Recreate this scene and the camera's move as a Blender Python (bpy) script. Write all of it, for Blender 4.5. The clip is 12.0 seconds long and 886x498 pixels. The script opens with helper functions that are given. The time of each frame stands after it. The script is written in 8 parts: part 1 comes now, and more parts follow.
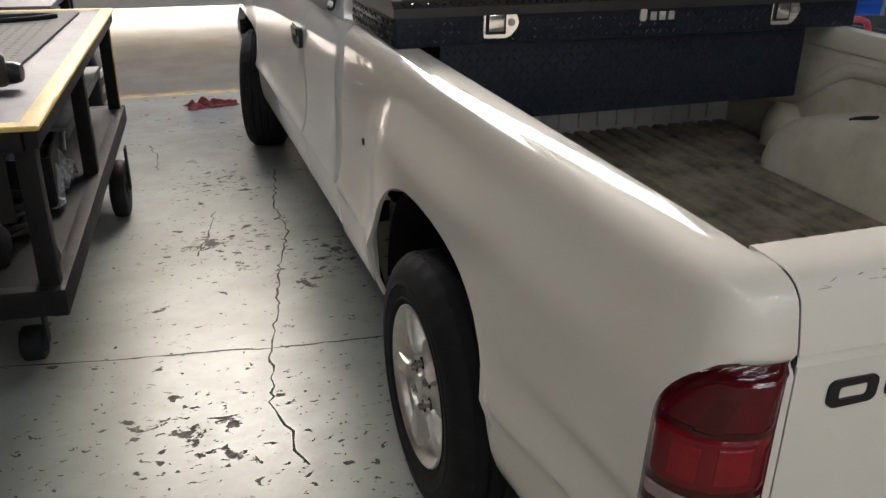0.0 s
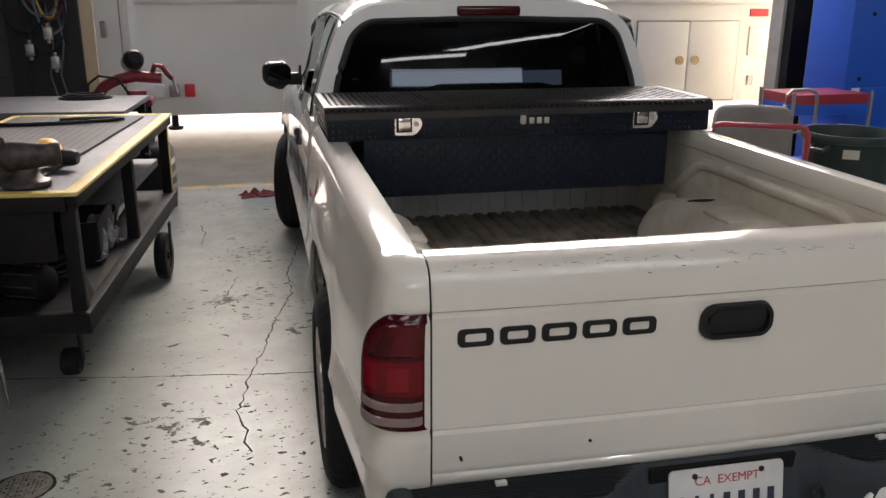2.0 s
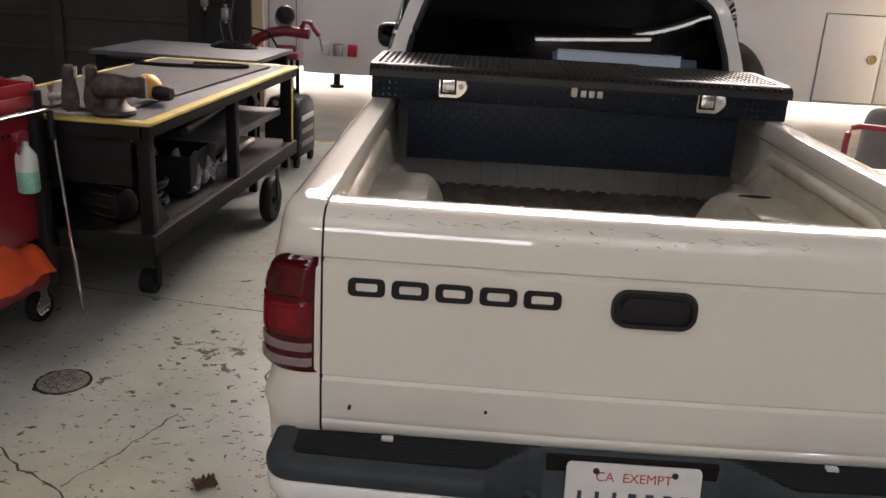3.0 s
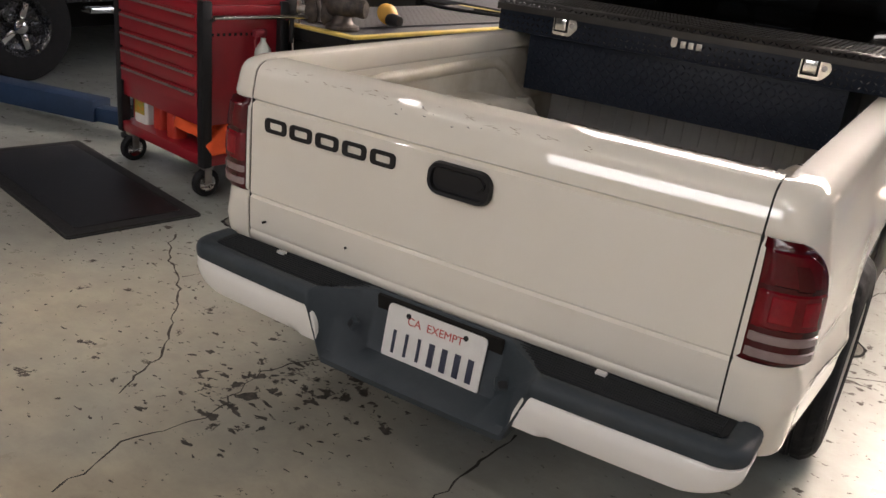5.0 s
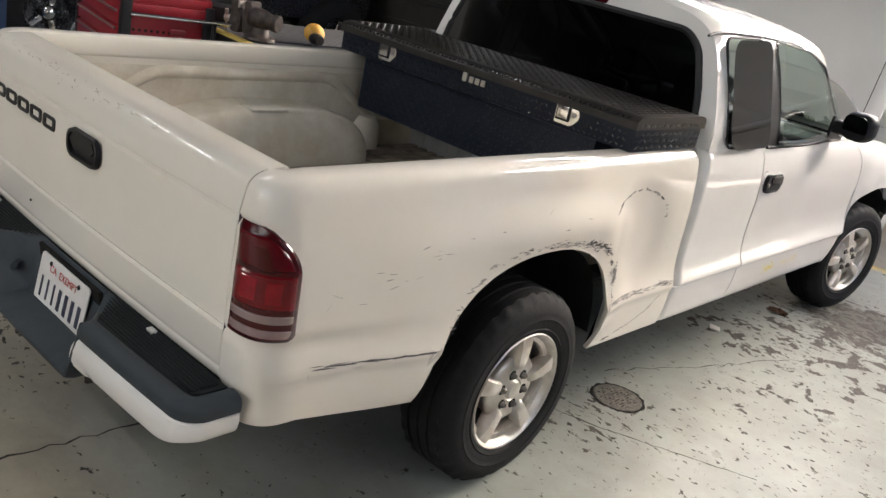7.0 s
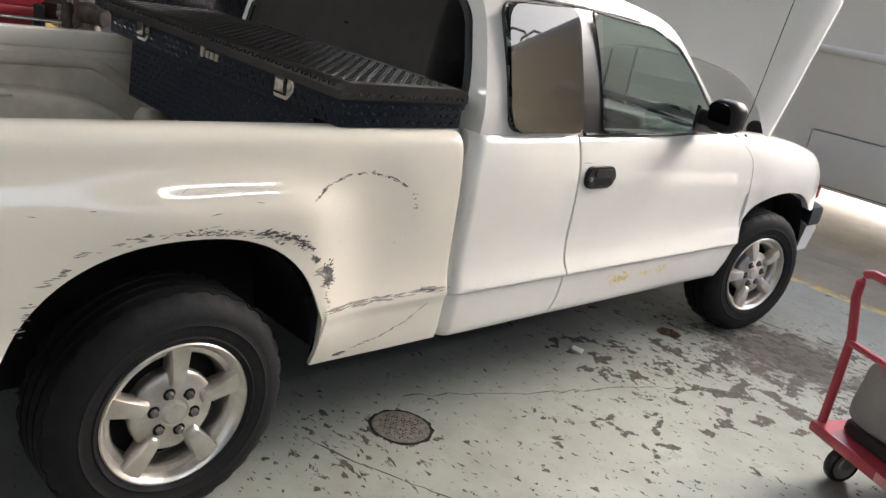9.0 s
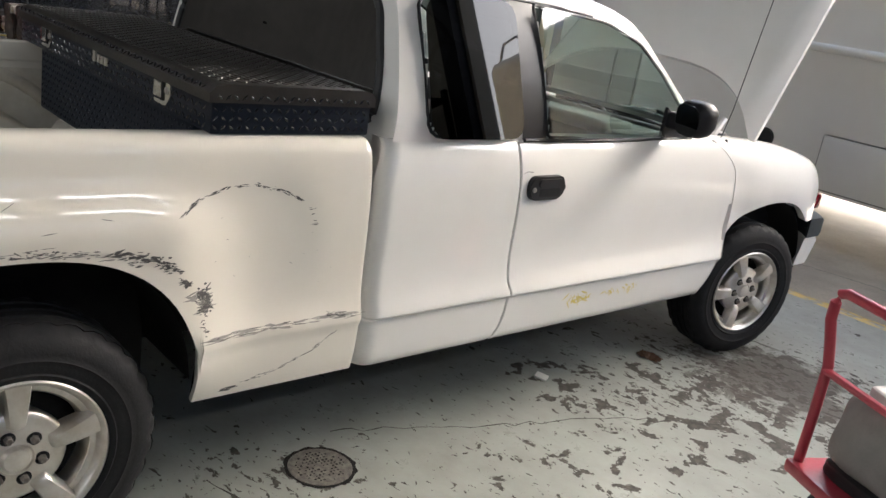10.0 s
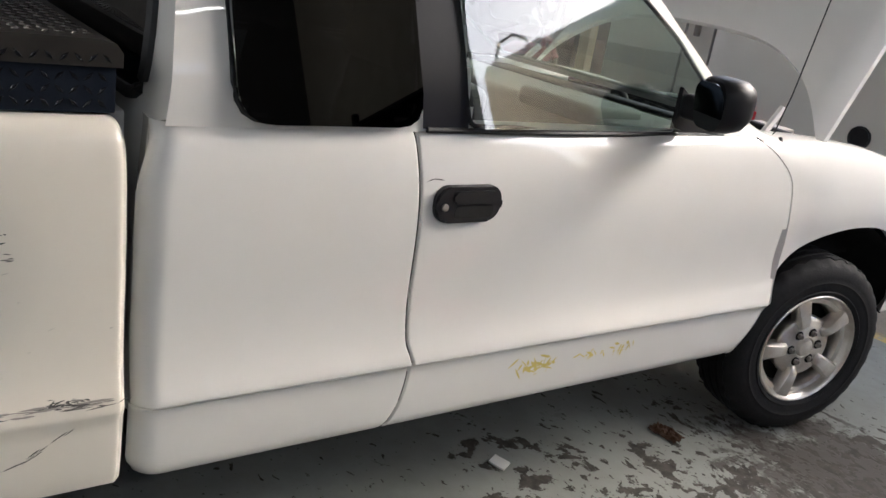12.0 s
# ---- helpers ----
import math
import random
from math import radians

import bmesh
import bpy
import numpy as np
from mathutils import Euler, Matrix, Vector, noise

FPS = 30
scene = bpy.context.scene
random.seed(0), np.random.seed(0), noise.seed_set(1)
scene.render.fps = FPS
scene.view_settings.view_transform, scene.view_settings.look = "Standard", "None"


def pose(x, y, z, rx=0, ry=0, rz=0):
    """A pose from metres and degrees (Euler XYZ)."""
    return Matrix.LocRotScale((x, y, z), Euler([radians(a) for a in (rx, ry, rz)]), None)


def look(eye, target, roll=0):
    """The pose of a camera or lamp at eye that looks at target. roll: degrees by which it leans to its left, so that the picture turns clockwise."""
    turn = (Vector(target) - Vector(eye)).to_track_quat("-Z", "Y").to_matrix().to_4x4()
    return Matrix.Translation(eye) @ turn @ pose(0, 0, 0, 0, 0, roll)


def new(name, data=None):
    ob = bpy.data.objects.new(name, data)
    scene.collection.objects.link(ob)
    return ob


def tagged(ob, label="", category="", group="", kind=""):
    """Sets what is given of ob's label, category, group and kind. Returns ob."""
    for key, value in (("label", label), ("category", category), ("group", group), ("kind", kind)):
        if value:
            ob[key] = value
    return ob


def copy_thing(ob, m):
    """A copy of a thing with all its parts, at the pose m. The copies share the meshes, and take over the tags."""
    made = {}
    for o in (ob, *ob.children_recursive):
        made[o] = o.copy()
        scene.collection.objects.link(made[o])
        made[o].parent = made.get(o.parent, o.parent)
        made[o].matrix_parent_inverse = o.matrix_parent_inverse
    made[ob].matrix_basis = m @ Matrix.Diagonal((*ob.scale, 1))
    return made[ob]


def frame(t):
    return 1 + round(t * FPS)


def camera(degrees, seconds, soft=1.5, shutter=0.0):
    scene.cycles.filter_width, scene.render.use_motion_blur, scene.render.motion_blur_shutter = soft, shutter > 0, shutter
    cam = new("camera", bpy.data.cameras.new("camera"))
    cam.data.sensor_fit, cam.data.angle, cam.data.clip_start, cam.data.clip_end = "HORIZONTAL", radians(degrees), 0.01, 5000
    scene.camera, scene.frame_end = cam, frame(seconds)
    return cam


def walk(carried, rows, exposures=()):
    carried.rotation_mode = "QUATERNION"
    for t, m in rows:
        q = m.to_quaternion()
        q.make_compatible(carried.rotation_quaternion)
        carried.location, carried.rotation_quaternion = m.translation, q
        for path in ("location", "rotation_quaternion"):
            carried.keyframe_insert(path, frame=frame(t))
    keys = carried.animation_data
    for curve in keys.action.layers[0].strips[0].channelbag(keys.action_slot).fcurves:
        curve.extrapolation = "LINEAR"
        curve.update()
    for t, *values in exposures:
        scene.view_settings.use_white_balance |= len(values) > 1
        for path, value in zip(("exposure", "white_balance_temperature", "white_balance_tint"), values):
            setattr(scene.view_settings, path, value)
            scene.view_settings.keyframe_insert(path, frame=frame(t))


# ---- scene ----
cam = camera(55.4, 12.0)
PATH = [
    (0, (-1.387, -0.676, 1.51), (-0.782, 1.049, 0.698), 0.8),
    (0.5, (-1.377, -0.965, 1.549), (-0.771, 0.803, 0.837), -0.4),
    (0.8, (-1.414, -1.134, 1.584), (-0.845, 0.667, 0.926), -1.7),
    (1, (-1.405, -1.236, 1.609), (-0.851, 0.599, 1.038), -2.0),
    (1.5, (-1.234, -1.431, 1.609), (-0.698, 0.426, 1.095), 0.3),
    (2, (-1.014, -1.574, 1.61), (-0.6, 0.294, 1.027), 0.2),
    (2.5, (-0.724, -1.57, 1.589), (-0.54, 0.327, 0.982), 0.9),
    (3, (-0.404, -1.623, 1.562), (-0.443, 0.272, 0.924), 3.3),
    (3.5, (-0.035, -1.781, 1.58), (-0.294, 0.068, 0.864), 4.6),
    (3.7, (0.099, -1.788, 1.558), (-0.235, 0.054, 0.854), 4.1),
    (5.5, (1.271, -1.497, 1.489), (0.238, 0.045, 0.745), 7.1),
    (6, (1.572, -1.292, 1.531), (0.588, 0.301, 0.829), 8.3),
    (6.5, (1.852, -1.15, 1.569), (0.69, 0.333, 0.9), 9.4),
    (7, (2.119, -1.032, 1.612), (0.928, 0.428, 0.941), 12.4),
    (7.5, (2.295, -0.77, 1.611), (1.109, 0.717, 0.992), 13.6),
    (9.5, (2.642, 0.288, 1.531), (1.299, 1.639, 0.923), 9.8),
    (10, (2.654, 0.521, 1.53), (1.281, 1.848, 0.934), 9.6),
    (10.5, (2.689, 0.754, 1.523), (1.256, 2.012, 0.918), 11.3),
    (11, (2.619, 0.976, 1.49), (1.082, 2.085, 0.849), 9.0),
    (11.5, (2.413, 1.272, 1.467), (0.925, 2.436, 0.81), 8.0),
    (12, (2.244, 1.587, 1.417), (0.743, 2.745, 0.781), 9.5),
]
walk(cam, [(t, look(eye, target, roll)) for t, eye, target, roll in PATH],
     [(0, 2.54, 5930, 10), (1, 2.68, 5950, 12), (2, 2.40, 5990, 13), (3, 2.48, 6300, 16), (3.5, 2.62, 6500, 19), (5.5, 2.74, 6400, 14), (6.1, 2.88, 6120, 12), (7, 2.82, 6050, 11), (8, 2.70, 5970, 9), (10, 2.55, 5920, 9), (10.5, 2.43, 5910, 9), (11.2, 2.47, 5900, 9), (12, 2.30, 5900, 10)])

# ---- light ----
world = bpy.data.worlds.new("world")
scene.world = world
world.use_nodes = True
wn = world.node_tree
sky = wn.nodes.new("ShaderNodeTexSky")
sky.sky_type, sky.sun_disc = "NISHITA", False
sky.sun_elevation, sky.sun_rotation = radians(38), radians(10)
sky.dust_density = 6.0
wn.links.new(sky.outputs[0], wn.nodes["Background"].inputs[0])
wn.nodes["Background"].inputs[1].default_value = 0.145


def lamp(name, kind, m, energy, colour, **values):
    data = bpy.data.lights.new(name, kind)
    data.energy, data.color = energy, colour
    if kind == "AREA":
        data.shape, data.size, data.size_y = "RECTANGLE", values["size"], values["size_y"]
    else:
        data.angle = values["angle"]
    ob = new(name, data)
    ob.matrix_world = m
    return ob


lamp("sun", "SUN", look((0, 0, 0), (-0.13, -0.77, -0.62)), 0.34, (1.0, 0.97, 0.93), angle=radians(45))
# sky light of the high rear window, out of view
lamp("rear_window_daylight", "AREA", look((2.9, -11.35, 3.98), (2.9, 0, 3.98)), 6, (0.86, 0.93, 1.0), size=3.2, size_y=0.34)
# fill lamp added behind the camera to brighten the tailgate
lamp("rear_fill", "AREA", look((-2.0, -11.35, 2.78), (-2.0, 0, 2.4)), 16, (1.0, 0.94, 0.86), size=4.8, size_y=0.62)


# ---- materials ----
def material(name, base, rough=0.6, metal=0.0, second=None, scale=8.0, amount=0.5, bump=0.0, bump_scale=60.0, coat=0.0, random_tint=0.0, spec=0.5, uneven=0.1):
    """A surface with two scales of variation, in metres of the thing itself."""
    m = bpy.data.materials.new(name)
    m.use_nodes = True
    t = m.node_tree
    b = t.nodes["Principled BSDF"]
    b.inputs["Roughness"].default_value, b.inputs["Metallic"].default_value = rough, metal
    b.inputs["Coat Weight"].default_value = coat
    b.inputs["Coat Roughness"].default_value = 0.03
    b.inputs["Coat IOR"].default_value = 1.55
    b.inputs["Specular IOR Level"].default_value = spec
    co = t.nodes.new("ShaderNodeTexCoord")
    n = t.nodes.new("ShaderNodeTexNoise")
    n.inputs["Scale"].default_value, n.inputs["Detail"].default_value = scale, 6
    n.inputs["Roughness"].default_value = 0.65
    t.links.new(co.outputs["Object"], n.inputs["Vector"])
    ramp = t.nodes.new("ShaderNodeMapRange")
    ramp.inputs[1].default_value, ramp.inputs[2].default_value = 0.35, 0.7
    ramp.inputs[3].default_value, ramp.inputs[4].default_value = 0.0, amount
    t.links.new(n.outputs["Fac"], ramp.inputs[0])
    mix = t.nodes.new("ShaderNodeMix")
    mix.data_type = "RGBA"
    mix.inputs[6].default_value = (*base, 1)
    mix.inputs[7].default_value = (*(second or [c * 0.7 for c in base]), 1)
    t.links.new(ramp.outputs[0], mix.inputs[0])
    out = mix.outputs[2]
    if random_tint:
        info = t.nodes.new("ShaderNodeObjectInfo")
        hsv = t.nodes.new("ShaderNodeHueSaturation")
        r = t.nodes.new("ShaderNodeMapRange")
        r.inputs[3].default_value, r.inputs[4].default_value = 1 - random_tint, 1 + random_tint
        t.links.new(info.outputs["Random"], r.inputs[0])
        t.links.new(r.outputs[0], hsv.inputs["Value"])
        t.links.new(out, hsv.inputs["Color"])
        out = hsv.outputs[0]
    t.links.new(out, b.inputs["Base Color"])
    n2 = t.nodes.new("ShaderNodeTexNoise")
    n2.inputs["Scale"].default_value, n2.inputs["Detail"].default_value = bump_scale, 4
    t.links.new(co.outputs["Object"], n2.inputs["Vector"])
    rr = t.nodes.new("ShaderNodeMapRange")
    rr.inputs[3].default_value, rr.inputs[4].default_value = max(rough - uneven, 0.02), min(rough + uneven * 1.2, 1)
    t.links.new(n2.outputs["Fac"], rr.inputs[0])
    t.links.new(rr.outputs[0], b.inputs["Roughness"])
    if bump:
        bp = t.nodes.new("ShaderNodeBump")
        bp.inputs["Strength"].default_value, bp.inputs["Distance"].default_value = bump, 0.004
        t.links.new(n2.outputs["Fac"], bp.inputs["Height"])
        t.links.new(bp.outputs[0], b.inputs["Normal"])
    return m


def glass_material(name, tint, gloss=1.0, ior=1.5):
    m = bpy.data.materials.new(name)
    m.use_nodes = True
    t = m.node_tree
    t.nodes.remove(t.nodes["Principled BSDF"])
    tr, gl, fr = t.nodes.new("ShaderNodeBsdfTransparent"), t.nodes.new("ShaderNodeBsdfGlossy"), t.nodes.new("ShaderNodeFresnel")
    tr.inputs[0].default_value = (*tint, 1)
    gl.inputs["Roughness"].default_value = 0.015
    gl.inputs[0].default_value = (gloss, gloss, gloss, 1)
    fr.inputs[0].default_value = ior
    mx = t.nodes.new("ShaderNodeMixShader")
    t.links.new(fr.outputs[0], mx.inputs[0])
    t.links.new(tr.outputs[0], mx.inputs[1])
    t.links.new(gl.outputs[0], mx.inputs[2])
    t.links.new(mx.outputs[0], t.nodes["Material Output"].inputs[0])
    return m


def glow_material(name, colour, strength):
    m = bpy.data.materials.new(name)
    m.use_nodes = True
    b = m.node_tree.nodes["Principled BSDF"]
    b.inputs["Emission Color"].default_value = (*colour, 1)
    b.inputs["Emission Strength"].default_value = strength
    b.inputs["Base Color"].default_value = (0.8, 0.8, 0.78, 1)
    return m


def paint_material(name, base, dirt, coat=1.0):
    """White car paint under clear coat, with road film low down in blotches and orange-peel relief."""
    m = material(name, base, 0.5, 0.0, dirt, 2.2, 0.35, 0.006, 160.0, coat, spec=0.1, uneven=0.02)
    return m


PAINT = paint_material("white_car_paint", (0.78, 0.77, 0.74), (0.70, 0.68, 0.63))
BED_PAINT = material("worn_bed_paint", (0.66, 0.625, 0.54), 0.42, 0, (0.44, 0.38, 0.28), 6.0, 0.75, 0.05, 90)
BED_FLOOR = material("scuffed_bed_floor", (0.30, 0.265, 0.205), 0.55, 0, (0.075, 0.062, 0.05), 9.0, 0.95, 0.15, 70)
BED_GREY = material("grey_bed_panel", (0.42, 0.42, 0.41), 0.6, 0, (0.3, 0.3, 0.3), 6.0, 0.5, 0.05, 80)
RUBBER = material("tyre_rubber", (0.0095, 0.0098, 0.011), 0.7, 0, (0.018, 0.0175, 0.0175), 18.0, 0.6, 0.2, 120, spec=0.25)
BLACK = material("black_plastic", (0.012, 0.012, 0.0135), 0.42, 0, (0.022, 0.022, 0.024), 12.0, 0.5, 0.1, 240, spec=0.3)
BUMPER_PLASTIC = material("grey_bumper_plastic", (0.027, 0.037, 0.044), 0.55, 0, (0.048, 0.056, 0.064), 7.0, 0.7, 0.12, 200, spec=0.3)
PAD_RUBBER = material("black_step_rubber", (0.007, 0.009, 0.011), 0.6, 0, (0.013, 0.015, 0.018), 9.0, 0.6, 0.1, 200, spec=0.2)
UNDERSIDE = material("dark_underside", (0.011, 0.0105, 0.010), 0.85, 0, (0.022, 0.02, 0.018), 10.0, 0.6, 0.2, 60, spec=0.1)
ALLOY = material("dull_alloy", (0.74, 0.72, 0.68), 0.33, 0.85, (0.42, 0.34, 0.26), 12.0, 0.6, 0.04, 150)
LUG_STEEL = material("dull_lug_steel", (0.30, 0.28, 0.26), 0.42, 0.7, (0.16, 0.12, 0.09), 30.0, 0.7)
CHROME = material("chrome", (0.75, 0.75, 0.74), 0.12, 1.0, (0.6, 0.6, 0.6), 20.0, 0.4)
STEEL = material("bare_steel", (0.42, 0.40, 0.38), 0.42, 0.85, (0.25, 0.2, 0.16), 12.0, 0.7, 0.1, 100)
GASKET = material("black_window_rubber", (0.012, 0.012, 0.013), 0.6)
TINT = glass_material("dark_tinted_glass", (0.008, 0.009, 0.012), 1.0, 1.45)
REAR_TINT = glass_material("dark_rear_glass", (0.006, 0.007, 0.009), 0.5, 1.42)
CLEAR = glass_material("clear_green_glass", (0.72, 0.83, 0.77), 1.0, 1.9)
# near-black standing in for shade in gaps, recesses and holes; also dark spots
SHADOW_GAP = material("panel_gap", (0.008, 0.008, 0.008), 0.9)
INTERIOR = material("grey_cab_trim", (0.16, 0.16, 0.165), 0.8, 0, (0.1, 0.1, 0.1), 14, 0.5, 0.1, 120)
DARK_TRIM = material("dark_cab_trim", (0.035, 0.035, 0.038), 0.7)


# ---- mesh helpers ----
def obj(name, verts, faces, mat, parent=None, label="", smooth=True):
    me = bpy.data.meshes.new(name)
    me.from_pydata([tuple(v) for v in verts], [], [tuple(f) for f in faces])
    me.materials.append(mat)
    if smooth:
        me.polygons.foreach_set("use_smooth", [True] * len(me.polygons))
        me.set_sharp_from_angle(angle=radians(38))
    ob = new(name, me)
    if parent:
        ob.parent = parent
    if label:
        ob["label"] = label
    return ob


def part(name, bm, mat, parent=None, label="", smooth=True):
    bmesh.ops.recalc_face_normals(bm, faces=bm.faces)
    me = bpy.data.meshes.new(name)
    bm.to_mesh(me)
    bm.free()
    me.materials.append(mat)
    if smooth:
        me.polygons.foreach_set("use_smooth", [True] * len(me.polygons))
        me.set_sharp_from_angle(angle=radians(38))
    ob = new(name, me)
    if parent:
        ob.parent = parent
    if label:
        ob["label"] = label
    return ob


def thing(name, label, category, group="", at=(0, 0, 0), turn=0):
    ob = new(name)
    ob.empty_display_size = 0.2
    ob.matrix_basis = pose(*at, 0, 0, turn)
    return tagged(ob, label, category, group)


def box(bm, centre, size, bevel=0.0, turn=None, segments=2):
    r = bmesh.ops.create_cube(bm, size=1.0)
    vs = r["verts"]
    bmesh.ops.scale(bm, vec=size, verts=vs)
    if bevel:
        es = list({e for v in vs for e in v.link_edges})
        r = bmesh.ops.bevel(bm, geom=es, offset=bevel, segments=segments, affect="EDGES", profile=0.6)
        vs = list({v for f in r["faces"] for v in f.verts} | {v for v in vs if v.is_valid})
    if turn:
        bmesh.ops.rotate(bm, cent=(0, 0, 0), matrix=turn.to_3x3(), verts=vs)
    bmesh.ops.translate(bm, vec=centre, verts=vs)
    return bm


def rod(bm, a, b, r, r2=None, seg=12):
    a, b = Vector(a), Vector(b)
    m = Matrix.Translation((a + b) / 2) @ (b - a).to_track_quat("Z", "Y").to_matrix().to_4x4()
    bmesh.ops.create_cone(bm, cap_ends=True, segments=seg, radius1=r, radius2=r if r2 is None else r2, depth=(b - a).length, matrix=m)
    return bm


def tube(bm, pts, r, seg=8, closed=False):
    pts = [Vector(p) for p in pts]
    n, rings = len(pts), []
    up = Vector((0, 0, 1))
    for i, p in enumerate(pts):
        d = pts[(i + 1) % n if closed else min(i + 1, n - 1)] - pts[(i - 1) % n if closed else max(i - 1, 0)]
        d.normalize()
        s = d.cross(up if abs(d.z) < 0.95 else Vector((1, 0, 0))).normalized()
        u = s.cross(d)
        rings.append([bm.verts.new(p + r * (math.cos(k * math.tau / seg) * s + math.sin(k * math.tau / seg) * u)) for k in range(seg)])
    for i in range(n if closed else n - 1):
        a, b = rings[i], rings[(i + 1) % n]
        for k in range(seg):
            bm.faces.new((a[k], a[(k + 1) % seg], b[(k + 1) % seg], b[k]))
    if not closed:
        bm.faces.new(rings[0][::-1])
        bm.faces.new(rings[-1])
    return bm


def lathe(bm, profile, m=Matrix(), seg=48):
    """Turns (radius, height) round the local z axis."""
    rings = []
    for r, z in profile:
        if r < 1e-6:
            rings.append([bm.verts.new(m @ Vector((0, 0, z)))])
        else:
            rings.append([bm.verts.new(m @ Vector((r * math.cos(k * math.tau / seg), r * math.sin(k * math.tau / seg), z))) for k in range(seg)])
    for a, b in zip(rings, rings[1:]):
        for k in range(seg):
            f = [a[k % len(a)], a[(k + 1) % len(a)], b[(k + 1) % len(b)], b[k % len(b)]]
            f = list(dict.fromkeys(f))
            if len(f) > 2:
                bm.faces.new(f)
    return bm


def prism(bm, outline, m, depth, bevel=0.0):
    """A flat outline in local x, y, with depth along local z."""
    lo = [bm.verts.new(m @ Vector((x, y, 0))) for x, y in outline]
    hi = [bm.verts.new(m @ Vector((x, y, depth))) for x, y in outline]
    n = len(outline)
    bm.faces.new(lo[::-1])
    top = bm.faces.new(hi)
    for k in range(n):
        bm.faces.new((lo[k], lo[(k + 1) % n], hi[(k + 1) % n], hi[k]))
    if bevel:
        bmesh.ops.bevel(bm, geom=list(top.edges), offset=bevel, segments=2, affect="EDGES")
    return bm


def sheet(P, closed_v=False):
    """Vertices and faces of a grid of points, shape (n, m, 3)."""
    n, m = P.shape[:2]
    faces = []
    for i in range(n - 1):
        for j in range(m if closed_v else m - 1):
            k = (j + 1) % m
            faces.append((i * m + j, (i + 1) * m + j, (i + 1) * m + k, i * m + k))
    return P.reshape(-1, 3), faces


def spline(xs, ys):
    xs, ys = np.asarray(xs, float), np.asarray(ys, float)
    d = np.diff(ys) / np.diff(xs)
    m = np.concatenate([[d[0]], [0 if a * b <= 0 else 2 * a * b / (a + b) for a, b in zip(d, d[1:])], [d[-1]]])

    def f(x):
        x = np.clip(np.asarray(x, float), xs[0], xs[-1])
        i = np.clip(np.searchsorted(xs, x) - 1, 0, len(xs) - 2)
        h = xs[i + 1] - xs[i]
        t = (x - xs[i]) / h
        return ((2 * t**3 - 3 * t**2 + 1) * ys[i] + (t**3 - 2 * t**2 + t) * h * m[i] + (-2 * t**3 + 3 * t**2) * ys[i + 1] + (t**3 - t**2) * h * m[i + 1])
    return f


def step(a, b, x):
    t = np.clip((np.asarray(x, float) - a) / (b - a), 0, 1)
    return t * t * (3 - 2 * t)


def rounded(w, h, r, n=5, cx=0.0, cy=0.0):
    pts = []
    for sx, sy, a0 in ((1, 1, 0), (-1, 1, 90), (-1, -1, 180), (1, -1, 270)):
        for k in range(n + 1):
            a = radians(a0 + 90 * k / n)
            pts.append((cx + sx * (w / 2 - r) + r * math.cos(a), cy + sy * (h / 2 - r) + r * math.sin(a)))
    return pts


